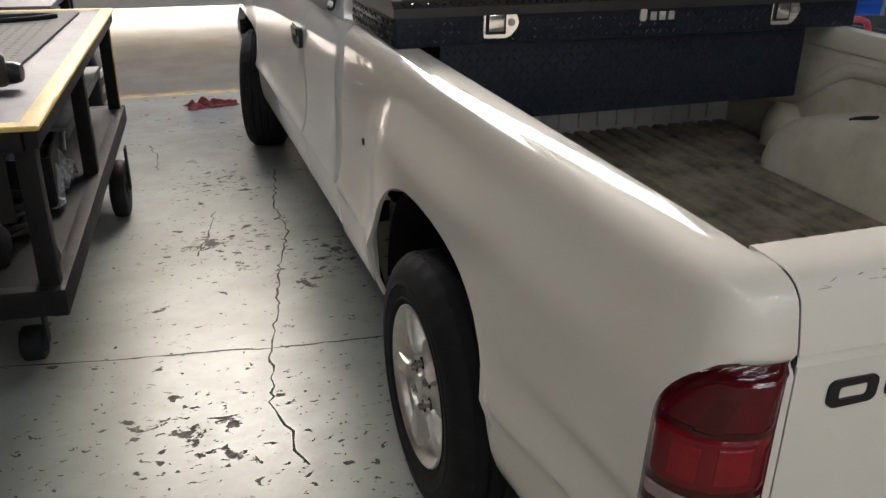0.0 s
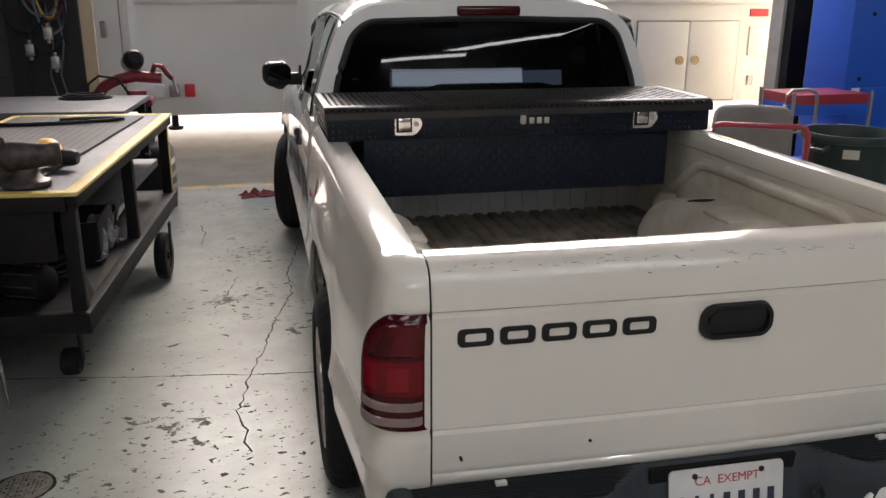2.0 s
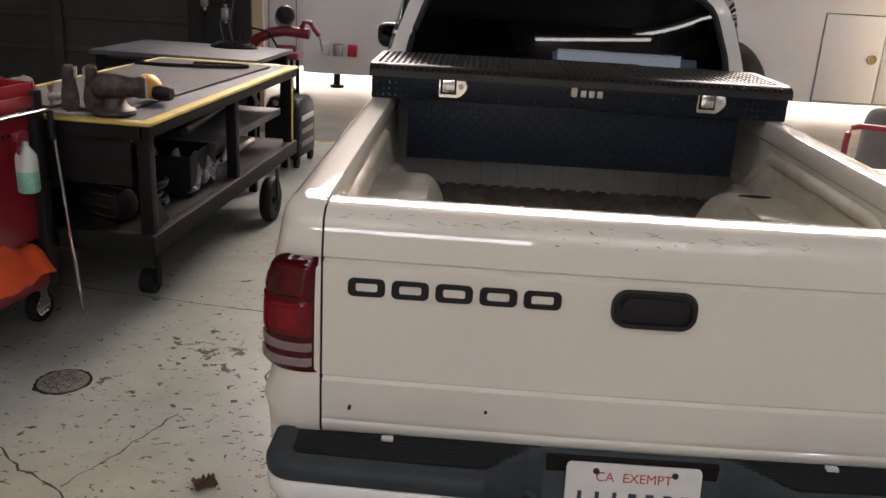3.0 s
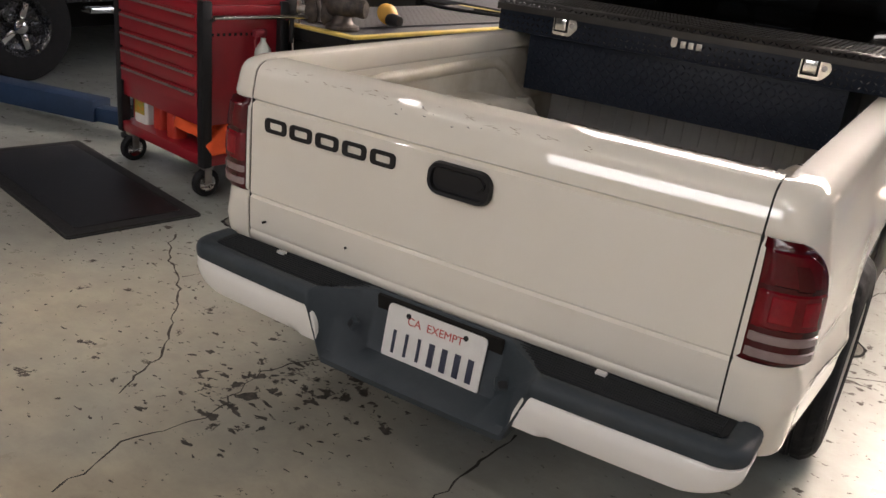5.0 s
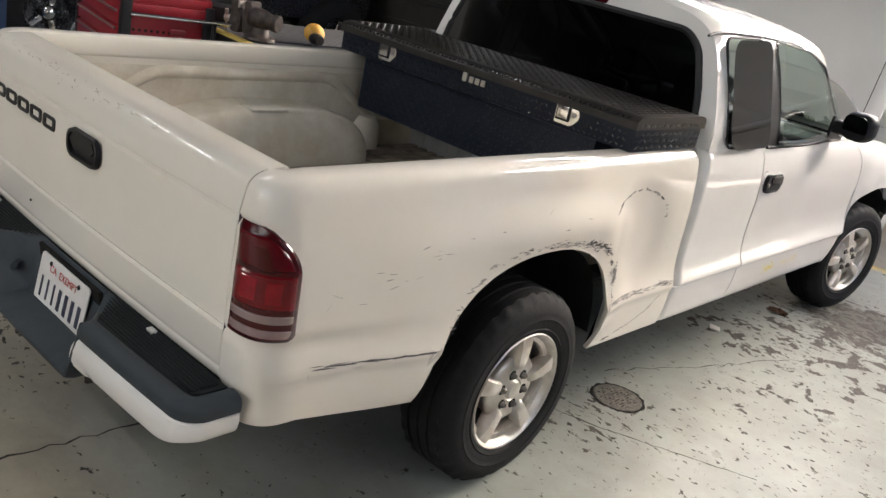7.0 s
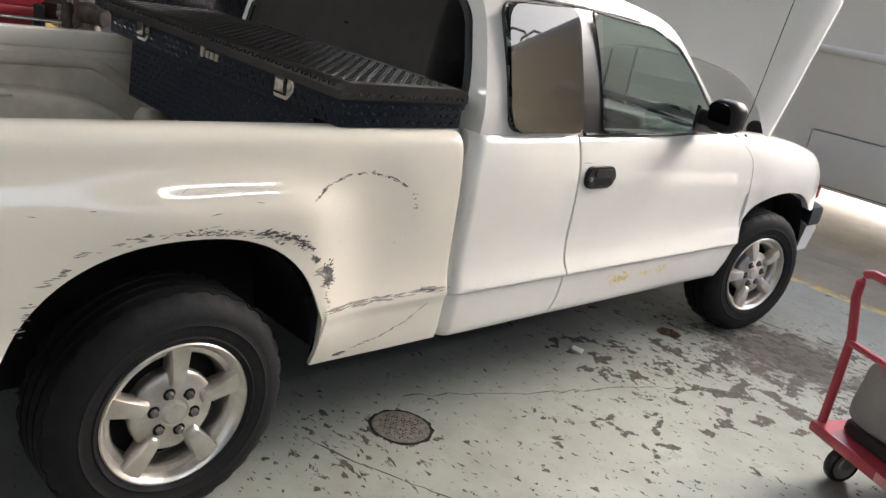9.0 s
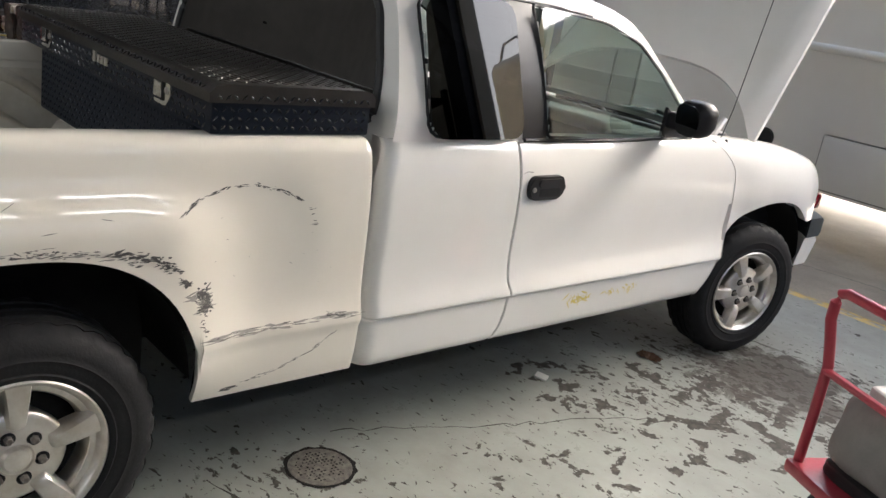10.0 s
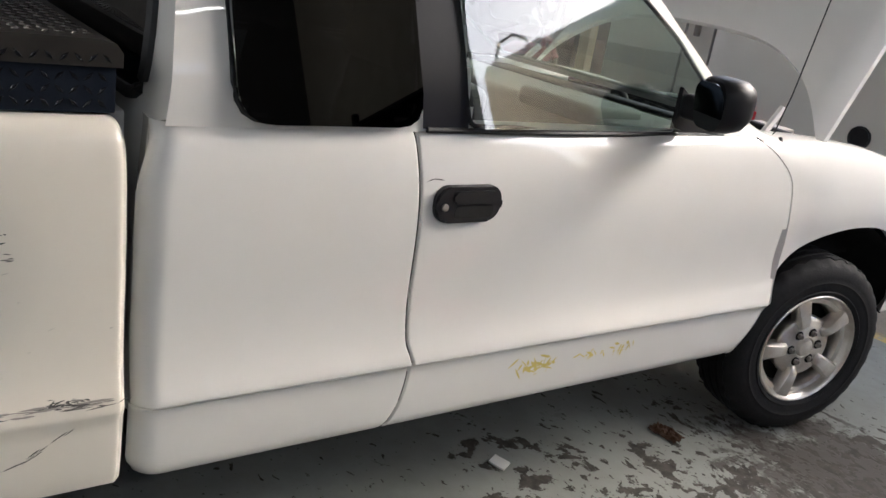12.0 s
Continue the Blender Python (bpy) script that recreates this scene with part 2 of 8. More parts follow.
# ---- floor ----
def floor_material():
    m = bpy.data.materials.new("chipped_grey_floor_paint")
    m.use_nodes = True
    t = m.node_tree
    N, L = t.nodes.new, t.links.new
    b = t.nodes["Principled BSDF"]
    b.inputs["Specular IOR Level"].default_value = 0.15
    co = N("ShaderNodeNewGeometry")

    def noise_tex(scale, detail=5, stretch=(1, 1, 1), rough=0.6, distort=0.0):
        mp = N("ShaderNodeMapping")
        mp.inputs["Scale"].default_value = stretch
        L(co.outputs["Position"], mp.inputs["Vector"])
        n = N("ShaderNodeTexNoise")
        n.inputs["Scale"].default_value, n.inputs["Detail"].default_value = scale, detail
        n.inputs["Roughness"].default_value, n.inputs["Distortion"].default_value = rough, distort
        L(mp.outputs[0], n.inputs["Vector"])
        return n.outputs["Fac"]

    def maths(op, a, c, clamp=False):
        n = N("ShaderNodeMath")
        n.operation, n.use_clamp = op, clamp
        for i, v in enumerate((a, c)):
            if isinstance(v, (int, float)):
                n.inputs[i].default_value = v
            else:
                L(v, n.inputs[i])
        return n.outputs[0]

    def ramp(v, lo, hi, a=0.0, c=1.0):
        n = N("ShaderNodeMapRange")
        for i, x in enumerate((lo, hi, a, c)):
            n.inputs[i + 1].default_value = x
        L(v, n.inputs[0])
        return n.outputs[0]

    def mix(f, a, c):
        n = N("ShaderNodeMix")
        n.data_type = "RGBA"
        if isinstance(f, (int, float)):
            n.inputs[0].default_value = f
        else:
            L(f, n.inputs[0])
        for i, v in ((6, a), (7, c)):
            if isinstance(v, tuple):
                n.inputs[i].default_value = (*v, 1)
            else:
                L(v, n.inputs[i])
        return n.outputs[2]

    def near(x, y, r):
        n = N("ShaderNodeVectorMath")
        n.operation = "DISTANCE"
        n.inputs[1].default_value = (x, y, 0)
        L(co.outputs["Position"], n.inputs[0])
        return ramp(n.outputs["Value"], r, 0.0)

    xyz = N("ShaderNodeSeparateXYZ")
    L(co.outputs["Position"], xyz.inputs[0])
    # grey paint; the lighter worn tan behind the truck also carries warm light there
    warm = maths("MULTIPLY", ramp(xyz.outputs["Y"], 0.9, -0.6), ramp(noise_tex(0.7, 3), 0.25, 0.55), True)
    grey = mix(ramp(noise_tex(3.0), 0.35, 0.7), (0.285, 0.302, 0.280), (0.215, 0.225, 0.208))
    tan = mix(ramp(noise_tex(4.0), 0.35, 0.7), (0.50, 0.437, 0.322), (0.36, 0.306, 0.224))
    paint = mix(warm, grey, tan)
    grime = ramp(noise_tex(8.0, 9, (0.7, 1.0, 1.0), 0.78, 0.3), 0.42, 0.80, 0.0, 0.45)
    paint = mix(grime, paint, (0.19, 0.18, 0.16))
    # chips where the paint has gone
    wear = near(1.15, 4.2, 1.0)
    for x, y, r in ((0.92, 3.45, 0.55), (0.78, 1.75, 0.5), (-1.4, 1.5, 0.35), (-0.65, 0.27, 0.5), (-0.78, 0.04, 0.45), (0.6, -0.5, 0.5), (-0.75, 2.6, 0.4), (-1.2, 2.9, 0.45), (-1.1, 3.7, 0.4)):
        wear = maths("MAXIMUM", wear, maths("MULTIPLY", near(x, y, r), 0.75))
    scab = near(1.15, 3.75, 1.0)
    for x, y, r in ((0.75, 3.3, 0.6), (1.15, 2.75, 0.45), (1.7, 3.9, 0.8), (1.1, 4.5, 0.7), (-1.41, 1.54, 0.22), (-0.70, 0.28, 0.30), (-0.75, 0.0, 0.25), (0.766, 1.967, 0.24), (-0.40, 0.30, 0.25), (-0.90, 2.37, 0.18)):
        scab = maths("MAXIMUM", scab, maths("MULTIPLY", near(x, y, r), 0.85))
    scab = ramp(maths("ADD", noise_tex(8.5, 6, (1, 1, 1), 0.62, 0.25), maths("MULTIPLY", scab, 0.17)), 0.658, 0.678)
    chips = maths("ADD", noise_tex(21.0, 4, (0.75, 1.25, 1.0), 0.55, 0.4), maths("MULTIPLY", wear, 0.17))
    chips = ramp(chips, 0.680, 0.705)
    patches = ramp(maths("ADD", noise_tex(5.0, 5, (1, 1, 1), 0.6, 0.3), maths("MULTIPLY", wear, 0.12)), 0.69, 0.72)
    aisle = maths("MAXIMUM", near(-1.25, 1.0, 1.5), maths("MULTIPLY", near(1.4, 2.4, 1.8), 0.8))
    flecks = ramp(maths("ADD", noise_tex(36.0, 3, (0.8, 1.2, 1.0), 0.5, 0.6), maths("MAXIMUM", maths("MULTIPLY", wear, 0.10), maths("MULTIPLY", aisle, 0.075))), 0.695, 0.72)
    chips = maths("MAXIMUM", maths("MAXIMUM", chips, flecks), maths("MAXIMUM", patches, scab))
    stain = maths("MULTIPLY", ramp(maths("ADD", maths("MULTIPLY", noise_tex(7.0, 8, (1, 1, 1), 0.7, 0.5), 0.75), maths("MULTIPLY", near(1.12, 4.32, 0.72), 0.38)), 0.54, 0.60), 0.9)
    paint = mix(stain, paint, (0.055, 0.048, 0.042))
    bare = mix(ramp(noise_tex(30.0), 0.3, 0.7), (0.03, 0.028, 0.025), (0.09, 0.08, 0.07))
    inside = mix(chips, paint, bare)
    # bare apron past the yellow line
    apron = mix(ramp(noise_tex(2.5, 6), 0.3, 0.7), (0.36, 0.31, 0.235), (0.26, 0.22, 0.17))
    apron = mix(ramp(noise_tex(60.0, 2), 0.45, 0.7, 0.0, 0.4), apron, (0.16, 0.14, 0.11))
    out = ramp(xyz.outputs["Y"], 5.80, 5.83)
    colour = mix(out, inside, apron)
    line = maths("MULTIPLY", maths("LESS_THAN", maths("ABSOLUTE", maths("SUBTRACT", xyz.outputs["Y"], 5.80), 0.0), 0.055), ramp(noise_tex(9.0, 6, (1, 1, 1), 0.7), 0.60, 0.45))
    colour = mix(line, colour, (0.58, 0.40, 0.10))
    L(colour, b.inputs["Base Color"])
    rough = maths("ADD", ramp(noise_tex(6.0, 7, (1, 1, 1), 0.7), 0.3, 0.7, 0.25, 0.38), maths("MULTIPLY", maths("MAXIMUM", chips, out), 0.3), True)
    L(rough, b.inputs["Roughness"])
    bp = N("ShaderNodeBump")
    bp.inputs["Strength"].default_value, bp.inputs["Distance"].default_value = 0.35, 0.003
    h = maths("SUBTRACT", maths("MULTIPLY", noise_tex(26.0, 6), 0.5), chips)
    L(h, bp.inputs["Height"])
    L(bp.outputs[0], b.inputs["Normal"])
    return m


FLOOR = floor_material()
tagged(obj("floor", [(-60, -14, 0), (60, -14, 0), (60, 80, 0), (-60, 80, 0)], [(0, 1, 2, 3)], FLOOR, smooth=False), "worn grey painted concrete workshop floor", "floor", kind="structure")

# ---- building ----
FIXTURE = material("white_fixture", (0.75, 0.74, 0.7), 0.5)
WALL = material("grey_painted_wall", (0.13, 0.12, 0.11), 0.8, 0, (0.09, 0.082, 0.075), 2.0, 0.6, 0.15, 40)
DARK_METAL = material("dark_corrugated_metal", (0.05, 0.045, 0.04), 0.6, 0.0, (0.028, 0.025, 0.022), 3.0, 0.7, 0.1, 50)
TAN_WOOD = material("tan_painted_post", (0.62, 0.50, 0.33), 0.7, 0, (0.5, 0.38, 0.24), 5.0, 0.6, 0.1, 60)
CREAM_WALL = material("cream_block_wall", (0.74, 0.68, 0.55), 0.8, 0, (0.52, 0.46, 0.35), 5.0, 0.6, 0.2, 50)
CEILING = material("grey_ceiling", (0.12, 0.115, 0.11), 0.9, 0, (0.09, 0.085, 0.08), 1.5, 0.6)


def slab(name, lo, hi, mat, label, category, kind="structure", bevel=0.0):
    bm = bmesh.new()
    c = [(a + b) / 2 for a, b in zip(lo, hi)]
    box(bm, c, [b - a for a, b in zip(lo, hi)], bevel)
    return tagged(part(name, bm, mat, smooth=False), label, category, kind=kind)


slab("wall_front_left", (-7.2, 6.15, 0), (-2.36, 6.35, 4.6), DARK_METAL, "dark metal front wall beside the wide doorway", "wall")
slab("wall_front_right", (4.13, 6.15, 0), (7.4, 6.35, 4.6), CREAM_WALL, "cream block front wall beside the wide doorway", "wall")
slab("wall_front_lintel", (-2.36, 6.15, 4.2), (4.13, 6.35, 4.6), WALL, "grey lintel above the wide doorway", "wall")
slab("trim_left", (-2.40, 6.08, 0), (-2.28, 6.15, 4.2), TAN_WOOD, "tan wooden trim of the wide doorway", "trim")
slab("wall_west", (-7.4, -11.6, 0), (-7.2, 6.35, 4.6), DARK_METAL, "dark side wall of the workshop", "wall")
slab("wall_east_rear", (7.4, -11.6, 0), (7.6, -3.0, 4.6), WALL, "grey side wall of the workshop", "wall")
slab("wall_east_front", (7.4, 4.6, 0), (7.6, 6.9, 4.6), WALL, "grey side wall end of the workshop", "wall")
# unseen opening added in the side wall, fills the truck's right side with light
slab("wall_east_lintel", (7.4, -3.0, 3.75), (7.6, 4.6, 4.6), WALL, "grey lintel above the added side opening", "wall")
slab("wall_east_sill", (7.4, -3.0, 0), (7.6, 4.6, 3.1), WALL, "grey wall below the added side opening", "wall")
slab("wall_south_mid", (0.5, -11.6, 0), (1.2, -11.4, 4.6), WALL, "grey rear wall of the workshop", "wall")
# these two leave an unseen opening, added for the rear fill lamp
slab("wall_south_header", (-4.5, -11.6, 3.1), (0.5, -11.4, 4.6), WALL, "grey wall above the added rear opening", "wall")
slab("wall_south_base", (-4.5, -11.6, 0), (0.5, -11.4, 2.45), WALL, "grey wall below the added rear opening", "wall")
slab("wall_south_left", (-7.2, -11.6, 0), (-4.5, -11.4, 4.6), WALL, "grey rear wall of the workshop", "wall")
slab("wall_south_right", (5.6, -11.6, 0), (7.4, -11.4, 4.6), WALL, "grey rear wall of the workshop", "wall")
slab("wall_south_lintel", (1.2, -11.6, 4.15), (5.6, -11.4, 4.6), WALL, "grey lintel above the rear window", "wall")
slab("wall_south_sill", (1.2, -11.6, 0), (5.6, -11.4, 3.8), WALL, "grey wall below the rear window", "wall")
slab("ceiling", (-7.4, -11.6, 4.6), (7.6, 6.35, 4.75), CEILING, "grey workshop ceiling", "ceiling")

# bars across that added opening
bm = bmesh.new()
for k in range(10):
    box(bm, (7.5, -2.6 + 0.745 * k, 3.425), (0.06, 0.05, 0.65))
box(bm, (7.5, 0.8, 3.40), (0.05, 7.6, 0.04))
tagged(part("side_opening_bars", bm, FIXTURE, smooth=False), "white bars across the added side opening", "window", kind="structure")

# ribs of the dark front wall
bm = bmesh.new()
for k in range(14):
    box(bm, (-4.75, 6.13, 0.35 + 0.3 * k), (4.6, 0.03, 0.05), 0.006)
for x in (-4.15, -5.9):
    box(bm, (x, 6.11, 2.3), (0.09, 0.07, 4.6), 0.008)
tagged(part("wall_rib", bm, DARK_METAL, smooth=False), "dark ribs and posts of the metal wall", "trim", kind="structure")

# strip lights under the ceiling
GLOW = glow_material("fluorescent_tube", (1.0, 0.945, 0.875), 5.6)


def ceiling_light(at, turn=0):
    t = thing("ceiling_light", "long white fluorescent strip light under the ceiling", "ceiling light", "ceiling strip lights", at, turn)
    bm = bmesh.new()
    box(bm, (0, 0, 0.06), (2.44, 0.13, 0.07), 0.01)
    for x in (-0.8, 0.8):
        rod(bm, (x, 0, 0.08), (x, 0, 0.16), 0.012)
    part("housing", bm, FIXTURE, t)
    bm = bmesh.new()
    prism(bm, [(0.05 * math.cos(a), 0.045 * math.sin(a)) for a in np.linspace(math.pi, math.tau, 13)], Matrix(((0, 0, 1, -1.19), (1, 0, 0, 0), (0, 1, 0, 0.026), (0, 0, 0, 1))), 2.38)
    part("diffuser", bm, GLOW, t, "glowing wrap-round diffuser")
    return t


lights = ceiling_light((-2.0, -3.4, 4.45))
# y -5.3 pair and last two are extra strips, brightening tailgate and left side
for at, turn in (((1.2, -3.4, 4.45), 0), ((-0.6, -5.3, 4.45), 0), ((2.6, -5.3, 4.45), 0), ((-2.2, -7.2, 4.45), 8), ((1.0, -7.0, 4.45), 8), ((3.75, -10.45, 4.45), 38), ((5.2, -9.3, 4.45), 38), ((2.0, -11.05, 4.30), 13), ((6.3, -1.2, 4.45), 90), ((6.3, 1.6, 4.45), 90), ((6.3, 4.4, 4.45), 90), ((-2.5, 0.0, 4.45), 90), ((-5.2, -2.2, 4.45), 90)):
    copy_thing(lights, pose(*at, 0, 0, turn))


# mirror colour darkened in place of the dark room it would reflect
MIRROR_DARK = material("dim_mirror", (0.045, 0.047, 0.05), 0.05, 1.0, (0.03, 0.03, 0.032), 10, 0.3)
# ---- pickup truck: y runs from the tailgate (0) to the nose, x across, z up ----
PAINT_BED = paint_material("cream_white_car_paint", (0.77, 0.732, 0.65), (0.69, 0.63, 0.53))
truck = thing("pickup_truck", "white extended-cab pickup truck with raised hood and scuffed side", "pickup truck")
REAR_HUB, FRONT_HUB, TYRE_R = 1.040, 4.373, 0.338
RIDGE = 0.548

door_profile = spline([0.352, 0.362, 0.40, 0.48, 0.520, 0.5245, 0.528, 0.5315, 0.536, 0.545, 0.575, 0.62, 0.70, 0.82, 0.92, 0.99, 1.03, 1.055, 1.075],
                      [0.788, 0.806, 0.816, 0.8215, 0.8215, 0.8175, 0.8180, 0.8340, 0.8372, 0.8368, 0.8280, 0.8185, 0.813, 0.814, 0.811, 0.803, 0.794, 0.785, 0.770])
bed_profile = spline([0.355, 0.37, 0.42, 0.50, 0.532, 0.536, RIDGE, 0.575, 0.62, 0.70, 0.82, 0.88, 0.94, 0.98, 1.01, 1.035, 1.050, 1.060, 1.068, 1.074, 1.080],
                     [0.793, 0.815, 0.825, 0.830, 0.8305, 0.8375, 0.8395, 0.831, 0.821, 0.8145, 0.811, 0.808, 0.8025, 0.798, 0.7935, 0.7885, 0.7845, 0.780, 0.774, 0.766, 0.752])


def ridge_z(y):
    """The crease low on the bed side climbs towards the tail."""
    return RIDGE + (0.082 - 0.075 * np.clip(np.asarray(y, float), 0, 0.7)) * step(1.25, 0.85, y)


def bed_x(y, z, side):
    """Half width of the bed side: the base form, the flare round the wheel, and the dent of one side."""
    y, z = np.asarray(y, float), np.asarray(z, float)
    zp = z - (ridge_z(y) - RIDGE) * step(0.86, 0.66, z)
    x = bed_profile(zp)
    x = x - 0.017 * step(0.75, 0.15, y) * step(0.68, 0.62, zp)
    fz = step(1.005, 0.86, z) * step(0.36, 0.50, z)
    edge = 1.67 - 0.10 * step(0.80, 0.98, z)
    fy = step(edge, edge - 0.30, y) * (0.40 + 0.60 * step(0.05, 0.62, y))
    x = x + 0.038 * fz * fy
    x = x - 0.014 * fz * fy * step(1.0, 0.7, y)
    # rolled front edge
    x = x - 0.014 * step(1.982, 2.0, y) ** 2
    if side > 0:
        d = ((y - 1.63) / 0.17) ** 2 + ((z - 0.80) / 0.19) ** 2
        x = x - 0.015 * np.exp(-d * d * 0.9)
    return x


def arch(y, centre, half, top, base, power=2.3, front=None):
    y = np.asarray(y, float)
    half = np.where(y < centre, half * 1.05, half) if front else half
    d = np.abs((y - centre) / half)
    power = np.where(y > centre, front or power, power)
    return np.where(d < 1, base + (top - base) * np.clip(1 - d**power, 0, 1) ** (1 / power), -1.0)


def arch_columns(lo, hi, centre, half, n=28, spacing=0.035):
    a = centre - half * np.cos(np.linspace(0, math.pi, n))
    eps = 0.0015
    rest = [v for v in np.arange(lo, hi + 1e-6, spacing) if v < centre - half - 0.01 or v > centre + half + 0.01]
    return np.array(sorted(set(rest) | set(a) | {lo, hi, centre - half - eps, centre + half + eps}))


def bed_bottom(y):
    y = np.asarray(y, float)
    return np.where(y < REAR_HUB, 0.512 - 0.16 * np.clip(y, 0, 0.6), 0.374)


CORNER = 0.16
BED_ARCH = (1.028, 0.446, 0.822, 0.36, 2.2, 2.5)


def bed_side(side):
    ys = np.array(sorted(set(arch_columns(CORNER, 2.0, 1.0167, 0.4573, 44, 0.03)) | {1.965, 1.972, 1.978, 1.984, 1.988, 1.992, 1.995, 1.998}))
    zb = np.maximum(bed_bottom(ys), arch(ys, *BED_ARCH))
    rows = []
    for y, z0 in zip(ys, zb):
        zt = 1.062
        zs = z0 + (zt + 0.012 - z0) * np.linspace(0, 1, 44)
        rz = float(ridge_z(y))
        k = int(np.argmin(np.abs(zs - rz)))
        if z0 < rz - 0.02:
            zs[k] = rz
        out = [(side * float(bed_x(y, z, side)), y, z) for z in zs]
        zt += 0.014
        xr = float(bed_x(y, 1.074, side))
        rail = [(side * (xr - 0.009), y, zt + 0.0028), (side * (xr - 0.024), y, zt + 0.006), (side * 0.702, y, zt + 0.006), (side * 0.692, y, zt + 0.003),
                (side * 0.688, y, zt - 0.008), (side * 0.688, y, zt - 0.055), (side * 0.692, y, zt - 0.062), (side * 0.698, y, zt - 0.066), (side * 0.702, y, zt - 0.09)]
        ring = out + rail + [(side * (float(bed_x(y, zz, side)) - 0.016), y, zz) for zz in z0 + 0.012 + (zt - 0.11 - z0) * np.array([1.0, 0.6, 0.3, 0.0])] + [(side * (abs(out[0][0]) - 0.014), y, z0 + 0.005)]
        rows.append(ring)
    P = np.array(rows)
    # the rail's front corner is rounded off
    over = np.clip((P[:, :, 1] - 1.962) / 0.038, 0, 0.98)
    P[:, :, 2] -= 0.038 * (1 - np.sqrt(1 - over**2)) * step(0.90, 1.07, P[:, :, 2])
    v, f = sheet(P, closed_v=True)
    m = P.shape[1]
    f += [tuple(range(m))[::-1], tuple(range(len(v) - m, len(v)))]
    if side > 0:
        f = [tuple(reversed(q)) for q in f]
    return obj("bed_side", v, f, PAINT_BED, truck, "white bed side, scuffed and dented round the wheel arch" if side > 0 else "glossy white bed side")


for s in (-1, 1):
    bed_side(s)


def wheel_well(side, spec, x0, x1):
    c, h, top, base, *power = spec
    ys = c - (h - 0.004) * np.cos(np.linspace(0.02, math.pi - 0.02, 40))
    ys = np.where((ys < c) & (len(power) > 1), c + (ys - c) * 1.05, ys)
    z = arch(ys, c, h - 0.002, top - 0.010, base, *power)
    P = np.array([[(side * x, y, q) for y, q in zip(ys, z)] for x in (x0, (x0 + x1) / 2, x1)] + [[(side * x1, y, 0.30) for y in ys]])
    v, f = sheet(P)
    return obj("wheel_well", v, f, UNDERSIDE, truck, "dark wheel well")


FRONT_ARCH = (4.44, 0.49, 0.785, 0.315, 2.4)
for s in (-1, 1):
    wheel_well(s, BED_ARCH, 0.805, 0.50)
    wheel_well(s, FRONT_ARCH, 0.79, 0.45)

# bed floor with lengthwise ribs
xs, prof = [], []
for k in range(-10, 11):
    c = 0.066 * k
    xs += [c - 0.024, c - 0.018, c + 0.018, c + 0.024]
    prof += [0.0, 0.009, 0.009, 0.0]
xs, prof = np.array([-0.705] + xs + [0.705]), np.array([0.0] + prof + [0.0])
P = np.array([[(x, y, 0.650 + p) for x, p in zip(xs, prof)] for y in (0.11, 0.16, 0.555, 1.505, 2.0)])
P[0, :, 2] = 0.650
v, f = sheet(P)
f = [q for q in f if not (abs(v[q[0]][0] + v[q[3]][0]) / 2 > 0.46 and 0.5 < min(v[k][1] for k in q) < 1.4)]
obj("bed_floor", v, f, BED_FLOOR, truck, "ribbed cargo floor with dirt and scrapes")
bm = bmesh.new()
box(bm, (0, 2.0, 0.83), (1.41, 0.03, 0.50), 0.008)
wall_ob = part("bed_front_wall", bm, BED_GREY, truck, "grey ribbed front wall of the bed")
for k in range(-8, 9):
    bm = bmesh.new()
    box(bm, (0.078 * k, 1.984, 0.725), (0.040, 0.012, 0.11), 0.005)
    part("wall_rib", bm, BED_GREY, wall_ob)


def wheel_house(side):
    n, m = 34, 14
    P = np.zeros((n, m, 3))
    for i in range(n):
        a = math.pi * i / (n - 1)
        for j in range(m):
            t = j / (m - 1)
            k = (1 - max(0.0, (t - 0.62) / 0.38) ** 2.2) ** 0.5 if t > 0.62 else 1.0
            k = max(k, 0.0)
            c, s = math.cos(a), math.sin(a)
            y = 1.03 - (0.49 * (0.86 + 0.14 * k)) * abs(c) ** 0.75 * (1 if c > 0 else -1)
            P[i, j] = (side * (0.706 - 0.245 * t), y, 0.645 + 0.225 * abs(s) ** 0.62 * (0.0 + 1.0 * k))
    v, f = sheet(P)
    obj("wheel_house", v, f, BED_PAINT, truck, "cream painted inner wheel house")
    bm = bmesh.new()
    pts = []
    for k in range(40):
        y = 0.05 + 1.9 * k / 39
        pts.append((side * 0.710, y, 0.80 + 0.165 * float(step(0.28, 0.62, y) * step(1.72, 1.38, y))))
    tube(bm, pts, 0.026, 10)
    part("side_bead", bm, BED_PAINT, truck)
    bm = bmesh.new()
    lathe(bm, [(0.075, 0.648), (0.075, 0.72), (0.068, 0.765), (0.045, 0.795), (0, 0.802)], Matrix.Translation((side * 0.70, 1.66, 0)), 24)
    part("pocket_bulge", bm, BED_PAINT, truck)
    bm = bmesh.new()
    box(bm, (side * 0.56, 0.98, 0.868), (0.09, 0.17, 0.012), 0.005)
    part("wheel_house_pad", bm, BED_PAINT, truck)
    bm = bmesh.new()
    prism(bm, [(0.05 * math.cos(a) * (1 + 0.3 * math.sin(3 * a)), 0.022 * math.sin(a)) for a in np.linspace(0, math.tau, 14)[:-1]], pose(side * 0.60, 1.22, 0.862), 0.004)
    if side > 0:
        part("rust_hole", bm, SHADOW_GAP, truck, "dark rust spot")


for s in (-1, 1):
    wheel_house(s)

